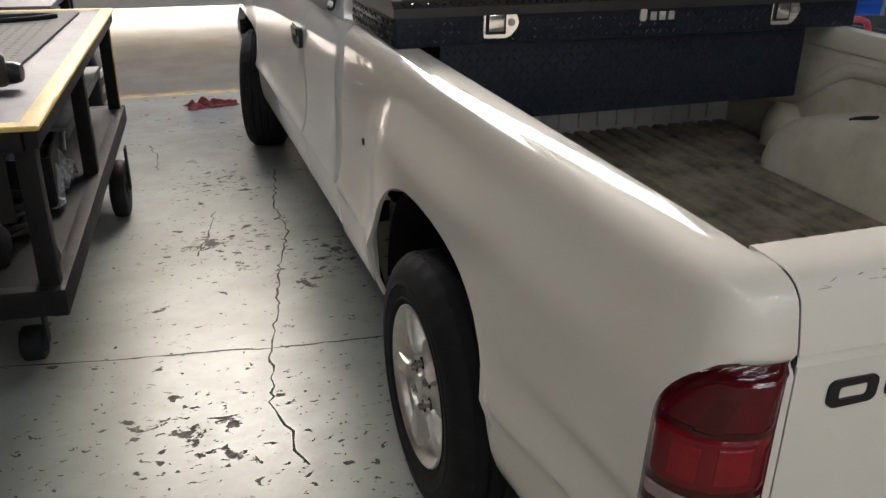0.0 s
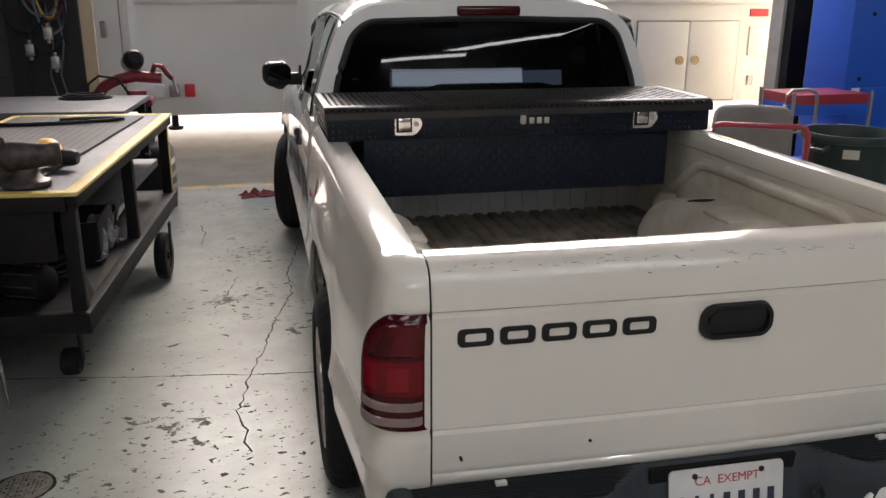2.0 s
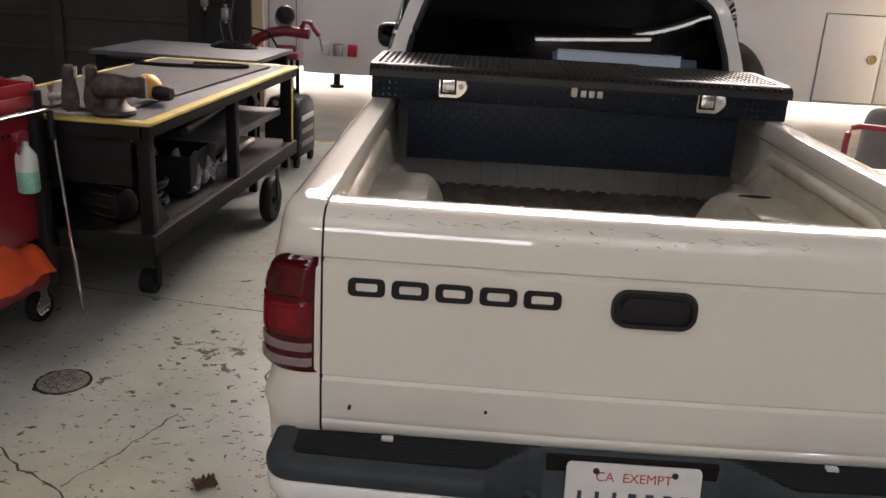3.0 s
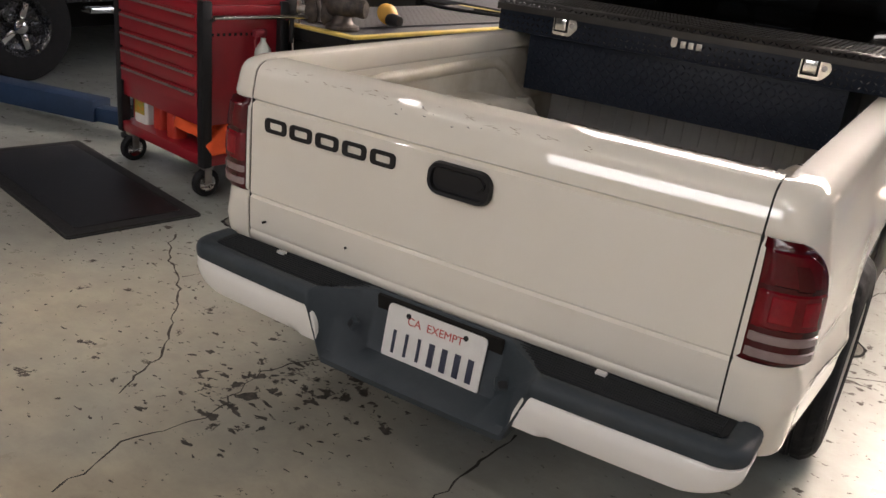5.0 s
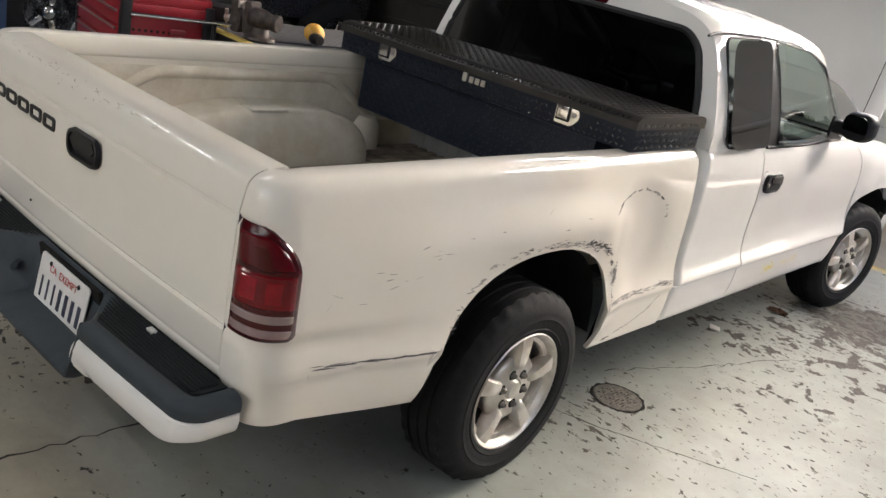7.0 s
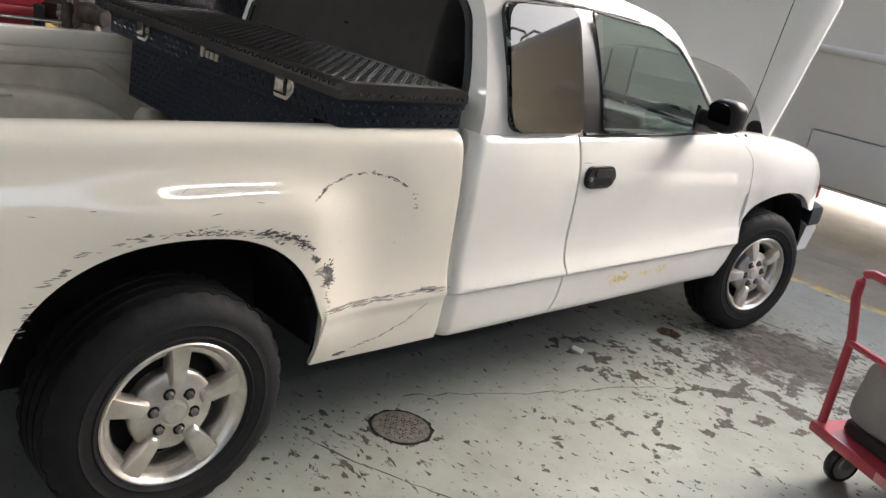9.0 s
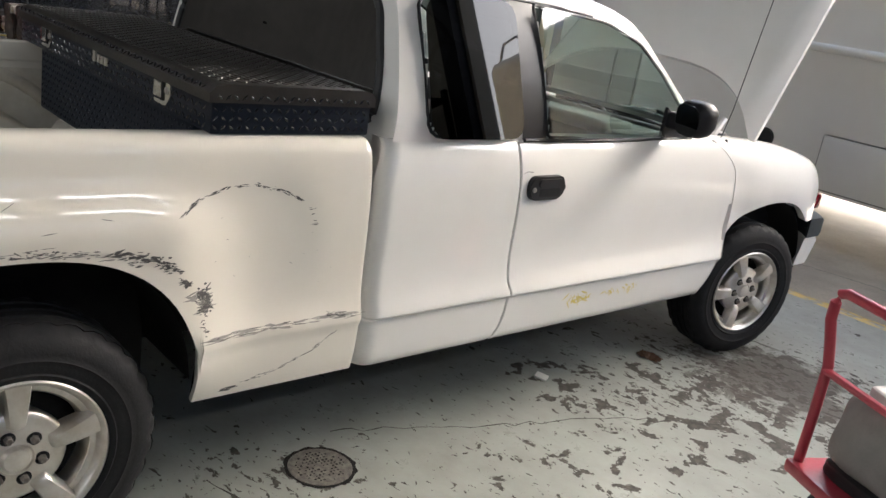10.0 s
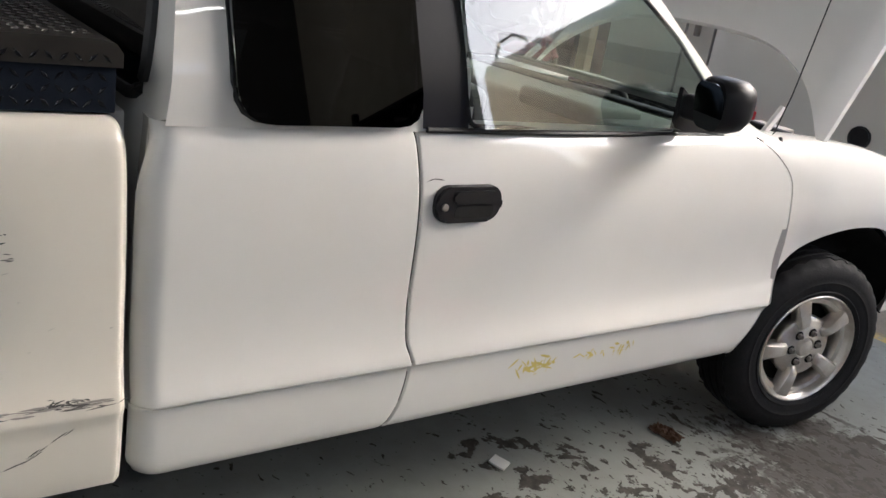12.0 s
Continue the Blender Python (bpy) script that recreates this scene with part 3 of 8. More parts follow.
# inner skin of the bed
for s in (-1, 1):
    P = np.array([[(s * (0.7035 - 0.004 * math.sin(math.pi * q)), y, max(0.645, float(arch(y, *BED_ARCH)) + 0.03) * (1 - q) + 1.02 * q) for q in np.linspace(0, 1, 6)] for y in np.linspace(0.13, 1.985, 20)])
    v, f = sheet(P)
    obj("bed_inner_panel", v, f, BED_PAINT, truck, "cream inner bed panel")

# tailgate
gate_y = spline([0.56, 0.575, 0.591, 0.598, 0.604, 0.66, 0.695, 0.703, 0.709, 0.80, 0.964, 0.972, 0.978, 1.02, 1.046, 1.062, 1.071, 1.077, 1.079], [0.016, 0.004, 0.001, 0.0045, 0.002, 0.0, -0.001, 0.006, 0.001, 0.001, 0.002, 0.013, 0.004, 0.011, 0.017, 0.028, 0.042, 0.065, 0.115])
GATE_L, GATE_R = -0.684, 0.684


def tailgate():
    zs = np.array([0.56, 0.565, 0.575, 0.586, 0.591, 0.5945, 0.598, 0.601, 0.604, 0.612, 0.65, 0.685, 0.695, 0.699, 0.703, 0.706, 0.709, 0.716, 0.78, 0.84, 0.9, 0.95, 0.960, 0.964, 0.968, 0.972, 0.975, 0.978, 0.985, 0.995, 1.01, 1.025, 1.038, 1.046, 1.054, 1.060, 1.065, 1.069, 1.073, 1.076, 1.078, 1.079])
    xs = np.linspace(GATE_L, GATE_R, 44)
    P = np.array([[(x, float(gate_y(z)) + 0.012 * (x / 0.66) ** 2, z) for z in zs] + [(x, 0.135, 1.078), (x, 0.137, 1.05), (x, 0.095, 1.04), (x, 0.085, 0.57)] for x in xs])
    v, f = sheet(P, closed_v=True)
    m = P.shape[1]
    f += [tuple(range(m))[::-1], tuple(range(len(v) - m, len(v)))]
    g = obj("tailgate", v, f, PAINT_BED, truck, "closed white tailgate")
    # handle: bezel, dark recess and paddle
    at = pose(0.004, -0.006, 0.913, 90, 0, 0)
    bm = bmesh.new()
    outer, inner = rounded(0.178, 0.084, 0.034, 6), rounded(0.154, 0.060, 0.024, 6)
    vo = [bm.verts.new(at @ Vector((x, y, -0.004))) for x, y in outer]
    vm = [bm.verts.new(at @ Vector((x * 0.96, y * 0.93, 0.009))) for x, y in outer]
    vi = [bm.verts.new(at @ Vector((x, y, 0.008))) for x, y in inner]
    vb = [bm.verts.new(at @ Vector((x, y, -0.004))) for x, y in inner]
    n = len(outer)
    for a, b in ((vo, vm), (vm, vi), (vi, vb)):
        for k in range(n):
            bm.faces.new((a[k], a[(k + 1) % n], b[(k + 1) % n], b[k]))
    bm.faces.new(vb)
    h = part("handle_bezel", bm, BLACK, g, "black tailgate handle bezel")
    bm = bmesh.new()
    prism(bm, rounded(0.138, 0.036, 0.016, 6), at @ pose(0, 0.010, -0.002), 0.009, 0.004)
    part("paddle", bm, BLACK, g)
    # maker's badge as five plain dark ring shapes
    for k in range(5):
        cx = -0.592 + 0.0915 * k
        bm = bmesh.new()
        o, i = rounded(0.078, 0.040, 0.012, 4), rounded(0.046, 0.019, 0.005, 4)
        w = pose(cx, float(gate_y(0.917)) + 0.012 * (cx / 0.66) ** 2 + 0.001, 0.917, 90, 0, 0)
        a = [bm.verts.new(w @ Vector((x, y, 0.0045))) for x, y in o]
        b = [bm.verts.new(w @ Vector((x, y, 0.0045))) for x, y in i]
        c = [bm.verts.new(w @ Vector((x, y, -0.002))) for x, y in o]
        d = [bm.verts.new(w @ Vector((x, y, -0.002))) for x, y in i]
        n = len(a)
        for p, q in ((c, a), (a, b), (b, d)):
            for j in range(n):
                bm.faces.new((p[j], p[(j + 1) % n], q[(j + 1) % n], q[j]))
        part("badge", bm, BLACK, g, "black badge shape")
    for x, z in ((-0.325, 0.648), (-0.622, 0.636)):
        bm = bmesh.new()
        rod(bm, (x, float(gate_y(z)) - 0.001, z), (x, 0.02, z), 0.0036)
        part("paint_chip", bm, SHADOW_GAP, g)
    return g


tailgate()


# rear corners: the rear face turns in one curve into the bed side
def corner_point(q, z, side, gate_x, lift=0.0):
    """q runs from the gate's seam (0) round the corner to the bed side (1)."""
    xi = abs(gate_x) + 0.0048
    zz = min(z, 1.079)
    X = float(bed_x(CORNER, zz, side)) + lift
    y0 = float(gate_y(zz)) + 0.011 - lift
    a = q * math.pi / 2
    p = 2 / 3.1
    return (side * (xi + (X - xi) * math.sin(a) ** p), CORNER - (CORNER - y0) * max(math.cos(a), 0.0) ** p, z)


def corner_post(side, gate_x):
    zs = np.array(list(np.linspace(0.488, 0.97, 30)) + [0.985, 1.0, 1.015, 1.03, 1.04, 1.05, 1.056, 1.061, 1.066, 1.070, 1.074])
    k = int(np.argmin(np.abs(zs - float(ridge_z(CORNER)))))
    zs[k] = float(ridge_z(CORNER))
    qs = np.concatenate([[0, 0.004, 0.012, 0.03], np.linspace(0.06, 1, 26)])
    xi = abs(gate_x) + 0.0048
    rows = []
    for z in zs:
        rows.append([(side * xi, max(0.10, corner_point(0, z, side, gate_x)[1] + 0.012), z)] + [corner_point(q, z, side, gate_x) for q in qs])
    # the flat top runs on from the rail to the gate's seam
    X = float(bed_x(CORNER, 1.074, side))
    rim = np.array(rows[-1])
    qq = np.concatenate([[0.0], qs])
    goal = np.stack([np.full(len(qq), side * xi), 0.118 + (CORNER - 0.118) * qq, np.full(len(qq), 1.074)], 1)
    P = [np.array(r) for r in rows]
    for x, z in ((X - 0.009, 1.0788), (X - 0.024, 1.082), (0.702, 1.082), (0.6925, 1.079), (xi, 1.070), (xi, 1.02)):
        u = (X - x) / (X - xi)
        row = rim * (1 - u) + goal * u
        row[:, 2] = z - 0.003 * (1 - qq)
        P.append(row)
    v, f = sheet(np.array(P))
    f = [tuple(reversed(q)) for q in f]
    if side > 0:
        f = [tuple(reversed(q)) for q in f]
    return obj("corner_post", v, f, PAINT_BED, truck)


corner_post(-1, GATE_L)
corner_post(1, GATE_R)
for x in (GATE_L - 0.0024, GATE_R + 0.0024):
    bm = bmesh.new()
    zs = np.concatenate([np.linspace(0.565, 0.98, 12), np.linspace(0.99, 1.0735, 14)])
    rims = [[bm.verts.new((x + e, float(gate_y(z)) + g, z)) for e, g in ((-0.0034, 0.0150), (0.0034, 0.0150), (0.0034, 0.03), (-0.0034, 0.03))] for z in zs]
    for a, b in zip(rims, rims[1:]):
        for k in range(4):
            bm.faces.new((a[k], a[(k + 1) % 4], b[(k + 1) % 4], b[k]))
    bm.faces.new(rims[0][::-1])
    bm.faces.new(rims[-1])
    part("gate_gap", bm, SHADOW_GAP, truck)

# tail lamps
LENS_RED = material("red_lamp_lens", (0.17, 0.003, 0.009), 0.06, 0, (0.08, 0.001, 0.004), 12.0, 0.8, 0.06, 160, 0.15, spec=0.4)
LENS_DARK = material("dark_red_lamp_lens", (0.05, 0.002, 0.004), 0.08, 0, (0.05, 0.002, 0.004), 9.0, 0.8, 0.06, 160, 0.15, spec=0.4)
LENS_MID = material("deep_red_lamp_lens", (0.105, 0.002, 0.007), 0.08, 0, (0.05, 0.002, 0.005), 14.0, 0.8, 0.06, 160, 0.15, spec=0.4)
LENS_LOBE = material("bright_red_reflector", (0.25, 0.005, 0.013), 0.08, 0, (0.16, 0.003, 0.009), 30.0, 0.8, 0.06, 160, 0.15, spec=0.4)
LENS_CLEAR = material("clear_lamp_strip", (0.27, 0.20, 0.195), 0.18, 0, (0.18, 0.11, 0.11), 20.0, 0.6, 0.35, 300, 0.8)


def tail_lamp(side, gate_x):
    """A wrapped lens from the gate round the corner, split by height into red, bright and clear bands."""
    def band(name, z0, z1, mat, lift, label, q0=0.006, shrink=0.0, span=(0.0, 1.0)):
        rows = []
        for z in np.linspace(z0, z1, max(6, int((z1 - z0) / 0.008))):
            top = max(0.0, min(1.0, (0.978 - shrink - z) / 0.11))
            low = max(0.0, min(1.0, (z - 0.709 - shrink) / 0.03))
            reach = 0.20 + 0.68 * (1 - (1 - top) ** 2.2) ** 0.5
            reach *= 0.93 + 0.07 * (1 - (1 - low) ** 2) ** 0.5
            reach -= shrink * 2.2
            row = []
            for u in np.linspace(0, 1, 24):
                e = min(1.0, u * 12, (1 - u) * 12, (z - z0) / 0.005 + 0.15, (z1 - z) / 0.005 + 0.15)
                row.append(corner_point(q0 + (reach - q0) * (span[0] + (span[1] - span[0]) * u), z, side, gate_x, -0.002 + lift * math.sqrt(max(e, 0.0))))
            rows.append(row)
        P = np.array(rows)
        v, f = sheet(P)
        if side < 0:
            f = [tuple(reversed(q)) for q in f]
        return obj(name, v, f, mat, lamp_ob, label)

    lamp_ob = new("tail_light")
    lamp_ob.parent = truck
    lamp_ob["label"] = "tall red tail light with clear bands"
    band("lens", 0.711, 0.976, LENS_DARK, 0.009, "dark red lens")
    band("lens_upper", 0.8795, 0.962, LENS_MID, 0.0125, "deep red upper lens", 0.012, 0.012)
    band("lens_red", 0.788, 0.879, LENS_RED, 0.0125, "red lens", 0.012, 0.012)
    band("reflector", 0.800, 0.872, LENS_LOBE, 0.0142, "brighter red reflector", 0.012, 0.012, (0.10, 0.40))
    band("reflector", 0.800, 0.868, LENS_LOBE, 0.0142, "brighter red reflector", 0.012, 0.012, (0.50, 0.80))
    band("socket", 0.875, 0.944, LENS_DARK, 0.0128, "dark square socket", 0.012, 0.012, (0.36, 0.66))
    band("clear_band", 0.757, 0.783, LENS_CLEAR, 0.0125, "frosted clear band", 0.012, 0.012)
    band("clear_band", 0.722, 0.748, LENS_CLEAR, 0.0125, "frosted clear band", 0.012, 0.012)


tail_lamp(-1, GATE_L)
tail_lamp(1, GATE_R)


# rear bumper: dark plastic step cover above, white lower face, plate in a recess between slanted walls
BUMP_R, BUMP_X = 0.070, 0.788


def bumper_y(x):
    return -0.155 + 0.022 * (abs(x) / 0.7) ** 2


def bumper_plan(xa, xb, n=40, corner=0):
    """Points (x, y, inward x, inward y) of the bumper's rear edge from xa to xb, and on round the corner of that side."""
    pts = [(x, bumper_y(x), 0.0, 1.0) for x in np.linspace(xa, xb, n)]
    if corner:
        cx, cy = corner * (BUMP_X - BUMP_R), bumper_y(BUMP_X - BUMP_R) + BUMP_R
        end = []
        for a in np.linspace(0, math.pi / 2, 14)[1:]:
            sx, sy = corner * math.sin(a), -math.cos(a)
            end.append((cx + BUMP_R * sx, cy + BUMP_R * sy, -sx, -sy))
        end += [(corner * BUMP_X, y, -corner, 0.0) for y in (cy + 0.02, 0.0, 0.016)]
        pts = pts + end if corner > 0 else end[::-1] + pts
    return pts


bumper = new("rear_bumper")
bumper.parent = truck
bumper["label"] = "rear step bumper with dark plastic cover and white face"


def bumper_sweep(name, plan, profile, mat, label):
    rows = []
    for x, y, nx, ny in plan:
        ring = []
        for d, z in profile(x):
            if abs(x) > BUMP_X - BUMP_R:
                d = min(d, 0.060)
            ring.append((x + nx * d, y + ny * d, z))
        rows.append(ring)
    P = np.array(rows)
    v, f = sheet(P, closed_v=True)
    m = P.shape[1]
    f += [tuple(range(m))[::-1], tuple(range(len(v) - m, len(v)))]
    return obj(name, v, f, mat, bumper, label)


def cover(x):
    wide = [(0.148, 0.566), (0.050, 0.569), (0.044, 0.5735), (0.030, 0.5745), (0.014, 0.5735), (0.004, 0.566), (0.0, 0.556), (0.0, 0.541), (0.002, 0.532), (0.012, 0.528), (0.12, 0.528)]
    recess = [(0.150, 0.576), (0.145, 0.576), (0.140, 0.570), (0.120, 0.50), (0.106, 0.434), (0.098, 0.425), (0.022, 0.418), (0.001, 0.405), (0.004, 0.388), (0.03, 0.380), (0.12, 0.380)]
    t = float(np.clip((0.325 - abs(x)) / 0.135, 0, 1))
    low = min(1.0, 2.4 * t)
    out = []
    for k, (a, b) in enumerate(zip(wide, recess)):
        q = t if k < 6 else low
        out.append((a[0] + (b[0] - a[0]) * q, a[1] + (b[1] - a[1]) * q))
    return out


xs = np.concatenate([np.linspace(-0.715, -0.34, 20), np.linspace(-0.328, -0.186, 26), np.linspace(-0.17, 0.17, 12), np.linspace(0.186, 0.328, 26), np.linspace(0.34, 0.715, 20)])
plan = bumper_plan(-0.716, -0.7155, 2, -1)[:-2] + [(x, bumper_y(x), 0.0, 1.0) for x in xs] + bumper_plan(0.7155, 0.716, 2, 1)[2:]
bumper_sweep("bumper_cover", plan, cover, BUMPER_PLASTIC, "dark grey plastic bumper cover")


def face_profile(x):
    """The white face; its inner end slants in towards the plate, its outer end rises."""
    a = float(np.clip((abs(x) - 0.286) / 0.042, 0, 1))
    top = 0.452 + 0.079 * (1 - (1 - a) ** 2.2) ** 0.6
    u = 0.036 * float(step(0.66, 0.79, abs(x)))
    low = min(0.434 + u, top - 0.004)
    mid = low + (top - low) * np.array([0.0, 0.08, 0.28, 0.62, 0.90, 1.0])
    d = 0.016 + 0.054 * float(step(0.345, 0.40, abs(x)))
    return [(d, top), (0.010, mid[5]), (0.003, mid[4]), (0.002, mid[3]), (0.006, mid[2]), (0.014, mid[1]), (d * 0.5 + 0.006, mid[0]), (d, mid[0])]


for sgn in (-1, 1):
    inner = [(sgn * x, bumper_y(x), 0.0, 1.0) for x in np.linspace(0.286, 0.345, 18)] + [(sgn * x, bumper_y(x), 0.0, 1.0) for x in np.linspace(0.36, 0.715, 20)]
    ends = bumper_plan(0.7155, 0.716, 2, 1)[2:]
    face_plan = inner + [(sgn * x, y, sgn * nx, ny) for x, y, nx, ny in ends]
    bumper_sweep("bumper_face", face_plan if sgn > 0 else face_plan[::-1], face_profile, PAINT, "white lower bumper face")
    # black step pad with fine lengthwise ribs
    edge = [(x, bumper_y(x) + 0.049) for x in np.linspace(0.318, 0.70, 14)] + [(0.722, -0.075), (0.730, -0.06), (0.732, 0.0), (0.732, 0.012), (0.196, 0.012), (0.196, -0.006), (0.215, -0.020)]
    bm = bmesh.new()
    prism(bm, [(sgn * x, y) for x, y in (edge if sgn > 0 else edge[::-1])], pose(0, 0, 0.560), 0.0105)
    pad = part("step_pad", bm, PAD_RUBBER, bumper, "black ribbed step pad")
    for r in range(9):
        y = -0.088 + 0.0105 * r
        x0 = max(0.225, 0.318 - (y + 0.09) * 1.25)
        bm = bmesh.new()
        tube(bm, [(sgn * x, max(y, bumper_y(x) + 0.056), 0.5712) for x in np.linspace(x0, 0.715, 16)], 0.0036, 6)
        part("step_rib", bm, PAD_RUBBER, pad)
bm = bmesh.new()
box(bm, (0, 0.035, 0.49), (1.30, 0.06, 0.12), 0.02)
box(bm, (0, -0.014, 0.50), (0.372, 0.012, 0.145), 0.003, pose(0, 0, 0, 8))
part("bumper_beam", bm, UNDERSIDE, bumper, "dark inner bumper beam")
for x in (-0.535, 0.43):
    bm = bmesh.new()
    box(bm, (x, -0.012, 0.5755), (0.026, 0.016, 0.008), 0.002)
    part("pad_clip", bm, FIXTURE, bumper)
for sgn in (-1, 1):
    at = pose(sgn * 0.2225, -0.079, 0.492, 58, 0, sgn * 38)
    bm = bmesh.new()
    prism(bm, rounded(0.036, 0.032, 0.006, 3), at @ pose(0, 0, -0.008), 0.013, 0.003)
    sock = part("lamp_socket", bm, BUMPER_PLASTIC, bumper, "small square plate lamp")
    bm = bmesh.new()
    prism(bm, rounded(0.022, 0.018, 0.004, 3), at @ pose(0, -0.002, 0.004), 0.003)
    part("lamp_lens", bm, BLACK, sock)

PLATE = material("white_plate", (0.74, 0.73, 0.70), 0.35, 0, (0.6, 0.58, 0.55), 20, 0.5, 0.05, 100)
PLATE_RED = material("red_plate_print", (0.50, 0.07, 0.06), 0.5)
PLATE_BLUE = material("dark_plate_print", (0.03, 0.035, 0.06), 0.5)
PLATE_M = pose(0.003, -0.042, 0.4905, 90 - 9, 0, 0)
plate = new("licence_plate")
plate.parent = truck
plate["label"] = "white licence plate with red and dark print"
bm = bmesh.new()
prism(bm, rounded(0.292, 0.148, 0.012, 5), PLATE_M, 0.004, 0.0012)
part("plate", bm, PLATE, plate).name = "plate_blank"
for k in range(7):
    bm = bmesh.new()
    box(bm, (0, 0, 0), (0.017 if k > 2 else 0.009, 0.062, 0.003), 0.001)
    bm.transform(PLATE_M @ Matrix.Translation((-0.114 + 0.038 * k, -0.022, 0.0045)))
    part("print_bar", bm, PLATE_BLUE, plate)
for x in (-0.082, 0.088):
    bm = bmesh.new()
    lathe(bm, [(0.007, 0), (0.007, 0.003), (0.004, 0.005), (0, 0.005)], PLATE_M @ pose(x, 0.056, 0.003), 14)
    part("screw", bm, BLACK, plate)
text = bpy.data.curves.new("plate_words", "FONT")
text.body, text.size, text.align_x, text.extrude = "CA  EXEMPT", 0.030, "CENTER", 0.0004
words = new("plate_words", text)
words.matrix_basis = PLATE_M @ pose(0.0, 0.034, 0.0052)
words.parent = plate
text.materials.append(PLATE_RED)


# ---- cab ----
belt = 1.07
roof_h = spline([2.03, 2.10, 2.20, 2.50, 2.80, 2.98, 3.15, 3.32, 3.51, 3.71, 3.86, 3.97], [0.93, 0.97, 0.99, 1.0, 0.99, 0.965, 0.90, 0.77, 0.56, 0.32, 0.13, 0.0])
side_x = spline([0, 0.12, 0.30, 0.50, 0.66, 0.78, 0.87, 0.93, 0.97, 0.99, 1.0], [0.776, 0.771, 0.748, 0.714, 0.682, 0.648, 0.596, 0.524, 0.40, 0.22, 0.0])
TOP = 0.552
pillar_x = spline([0, 0.12, 0.30, 0.50, 0.66, 0.78, 0.87, 0.93, 0.97, 0.99, 1.0], [0.776, 0.771, 0.752, 0.728, 0.708, 0.692, 0.677, 0.655, 0.56, 0.32, 0.0])


def shell_x(w, y):
    """Half width at a share of the roof's height; boxier along the windscreen pillars."""
    k = float(step(2.90, 3.30, y))
    return (float(side_x(w)) * (1 - k) + float(pillar_x(w)) * k) * (1 - 0.05 * float(step(2.95, 3.9, y)))



def cab_section(y, n=60):
    """Points from the belt up to the roof's centre line."""
    h = float(roof_h(y))
    pts = []
    for u in np.linspace(0, 1, n):
        w = 1 - (1 - u) ** 1.7
        pts.append((shell_x(w, y), y, belt + TOP * h * w))
    return pts


def inside(poly, x, y):
    c, n = False, len(poly)
    for i in range(n):
        (x0, y0), (x1, y1) = poly[i], poly[i - 1]
        if (y0 > y) != (y1 > y) and x < (x1 - x0) * (y - y0) / (y1 - y0) + x0:
            c = not c
    return c


def smooth_loop(pts, r=0.03, n=5):
    """Rounds the corners of a closed outline."""
    out = []
    for i, p in enumerate(pts):
        a, b, c = Vector(pts[i - 1]), Vector(p), Vector(pts[(i + 1) % len(pts)])
        k = min(r, (a - b).length * 0.45, (c - b).length * 0.45)
        s, e = b + (a - b).normalized() * k, b + (c - b).normalized() * k
        for t in np.linspace(0, 1, n):
            out.append(tuple(s * (1 - t) ** 2 + b * 2 * t * (1 - t) + e * t * t))
    return out


QUARTER = smooth_loop([(2.190, 1.083), (2.606, 1.083), (2.556, 1.508), (2.166, 1.492)], 0.07)
FRONT_WIN = smooth_loop([(2.732, 1.085), (3.73, 1.085), (3.66, 1.175), (3.48, 1.318), (3.28, 1.424), (3.08, 1.484), (2.678, 1.508)], 0.03)


def wall_x(y, z):
    """Half width of the cab's side at a height above the belt."""
    h = float(roof_h(y)) * TOP
    w = np.clip((z - belt) / max(h, 1e-4), 0, 1)
    return shell_x(w, y)


def cab_shell():
    ys = np.concatenate([np.arange(2.03, 3.0, 0.014), np.arange(3.0, 3.97, 0.014)])
    n = 64
    half = [cab_section(y, n) for y in ys]
    rows = [[(-x, y, z) for x, y, z in r] + [(x, y, z) for x, y, z in r[::-1][1:]] for r in half]
    P = np.array(rows)
    # the rear end leans forward with the rear window
    lean = 2.030 + 0.075 * (P[:, :, 2] - 1.07) / 0.5 + 0.030 * np.abs(P[:, :, 0] / 0.76) ** 6
    near_end = P[:, :, 1] < 3.0
    P[:, :, 1] = np.where(near_end, lean + (P[:, :, 1] - 2.03) * (3.0 - lean) / 0.97, P[:, :, 1])
    v, f = sheet(P)
    m = P.shape[1]
    keep = []
    for q in f:
        c = np.mean([v[k] for k in q], axis=0)
        if abs(c[0]) > 0.55 and any(all(inside(w, v[k][1], v[k][2]) for k in q) for w in (QUARTER, FRONT_WIN)):
            continue
        if abs(c[0]) < 0.615 and 3.18 < c[1] < 3.91:
            continue
        keep.append(tuple(reversed(q)))
    return obj("cab_shell", v, keep, PAINT, truck, "white cab roof and pillars")


cab_shell()


def glass_x(y, z):
    """The door glass is one plane that leans in upwards and forwards; the quarter glass is nearly parallel to it."""
    if y < 2.615:
        return 0.764 - 0.265 * (z - 1.21) - 0.02 * (y - 2.35)
    return 0.778 - 0.28 * (z - 1.17) - 0.065 * (y - 2.70)


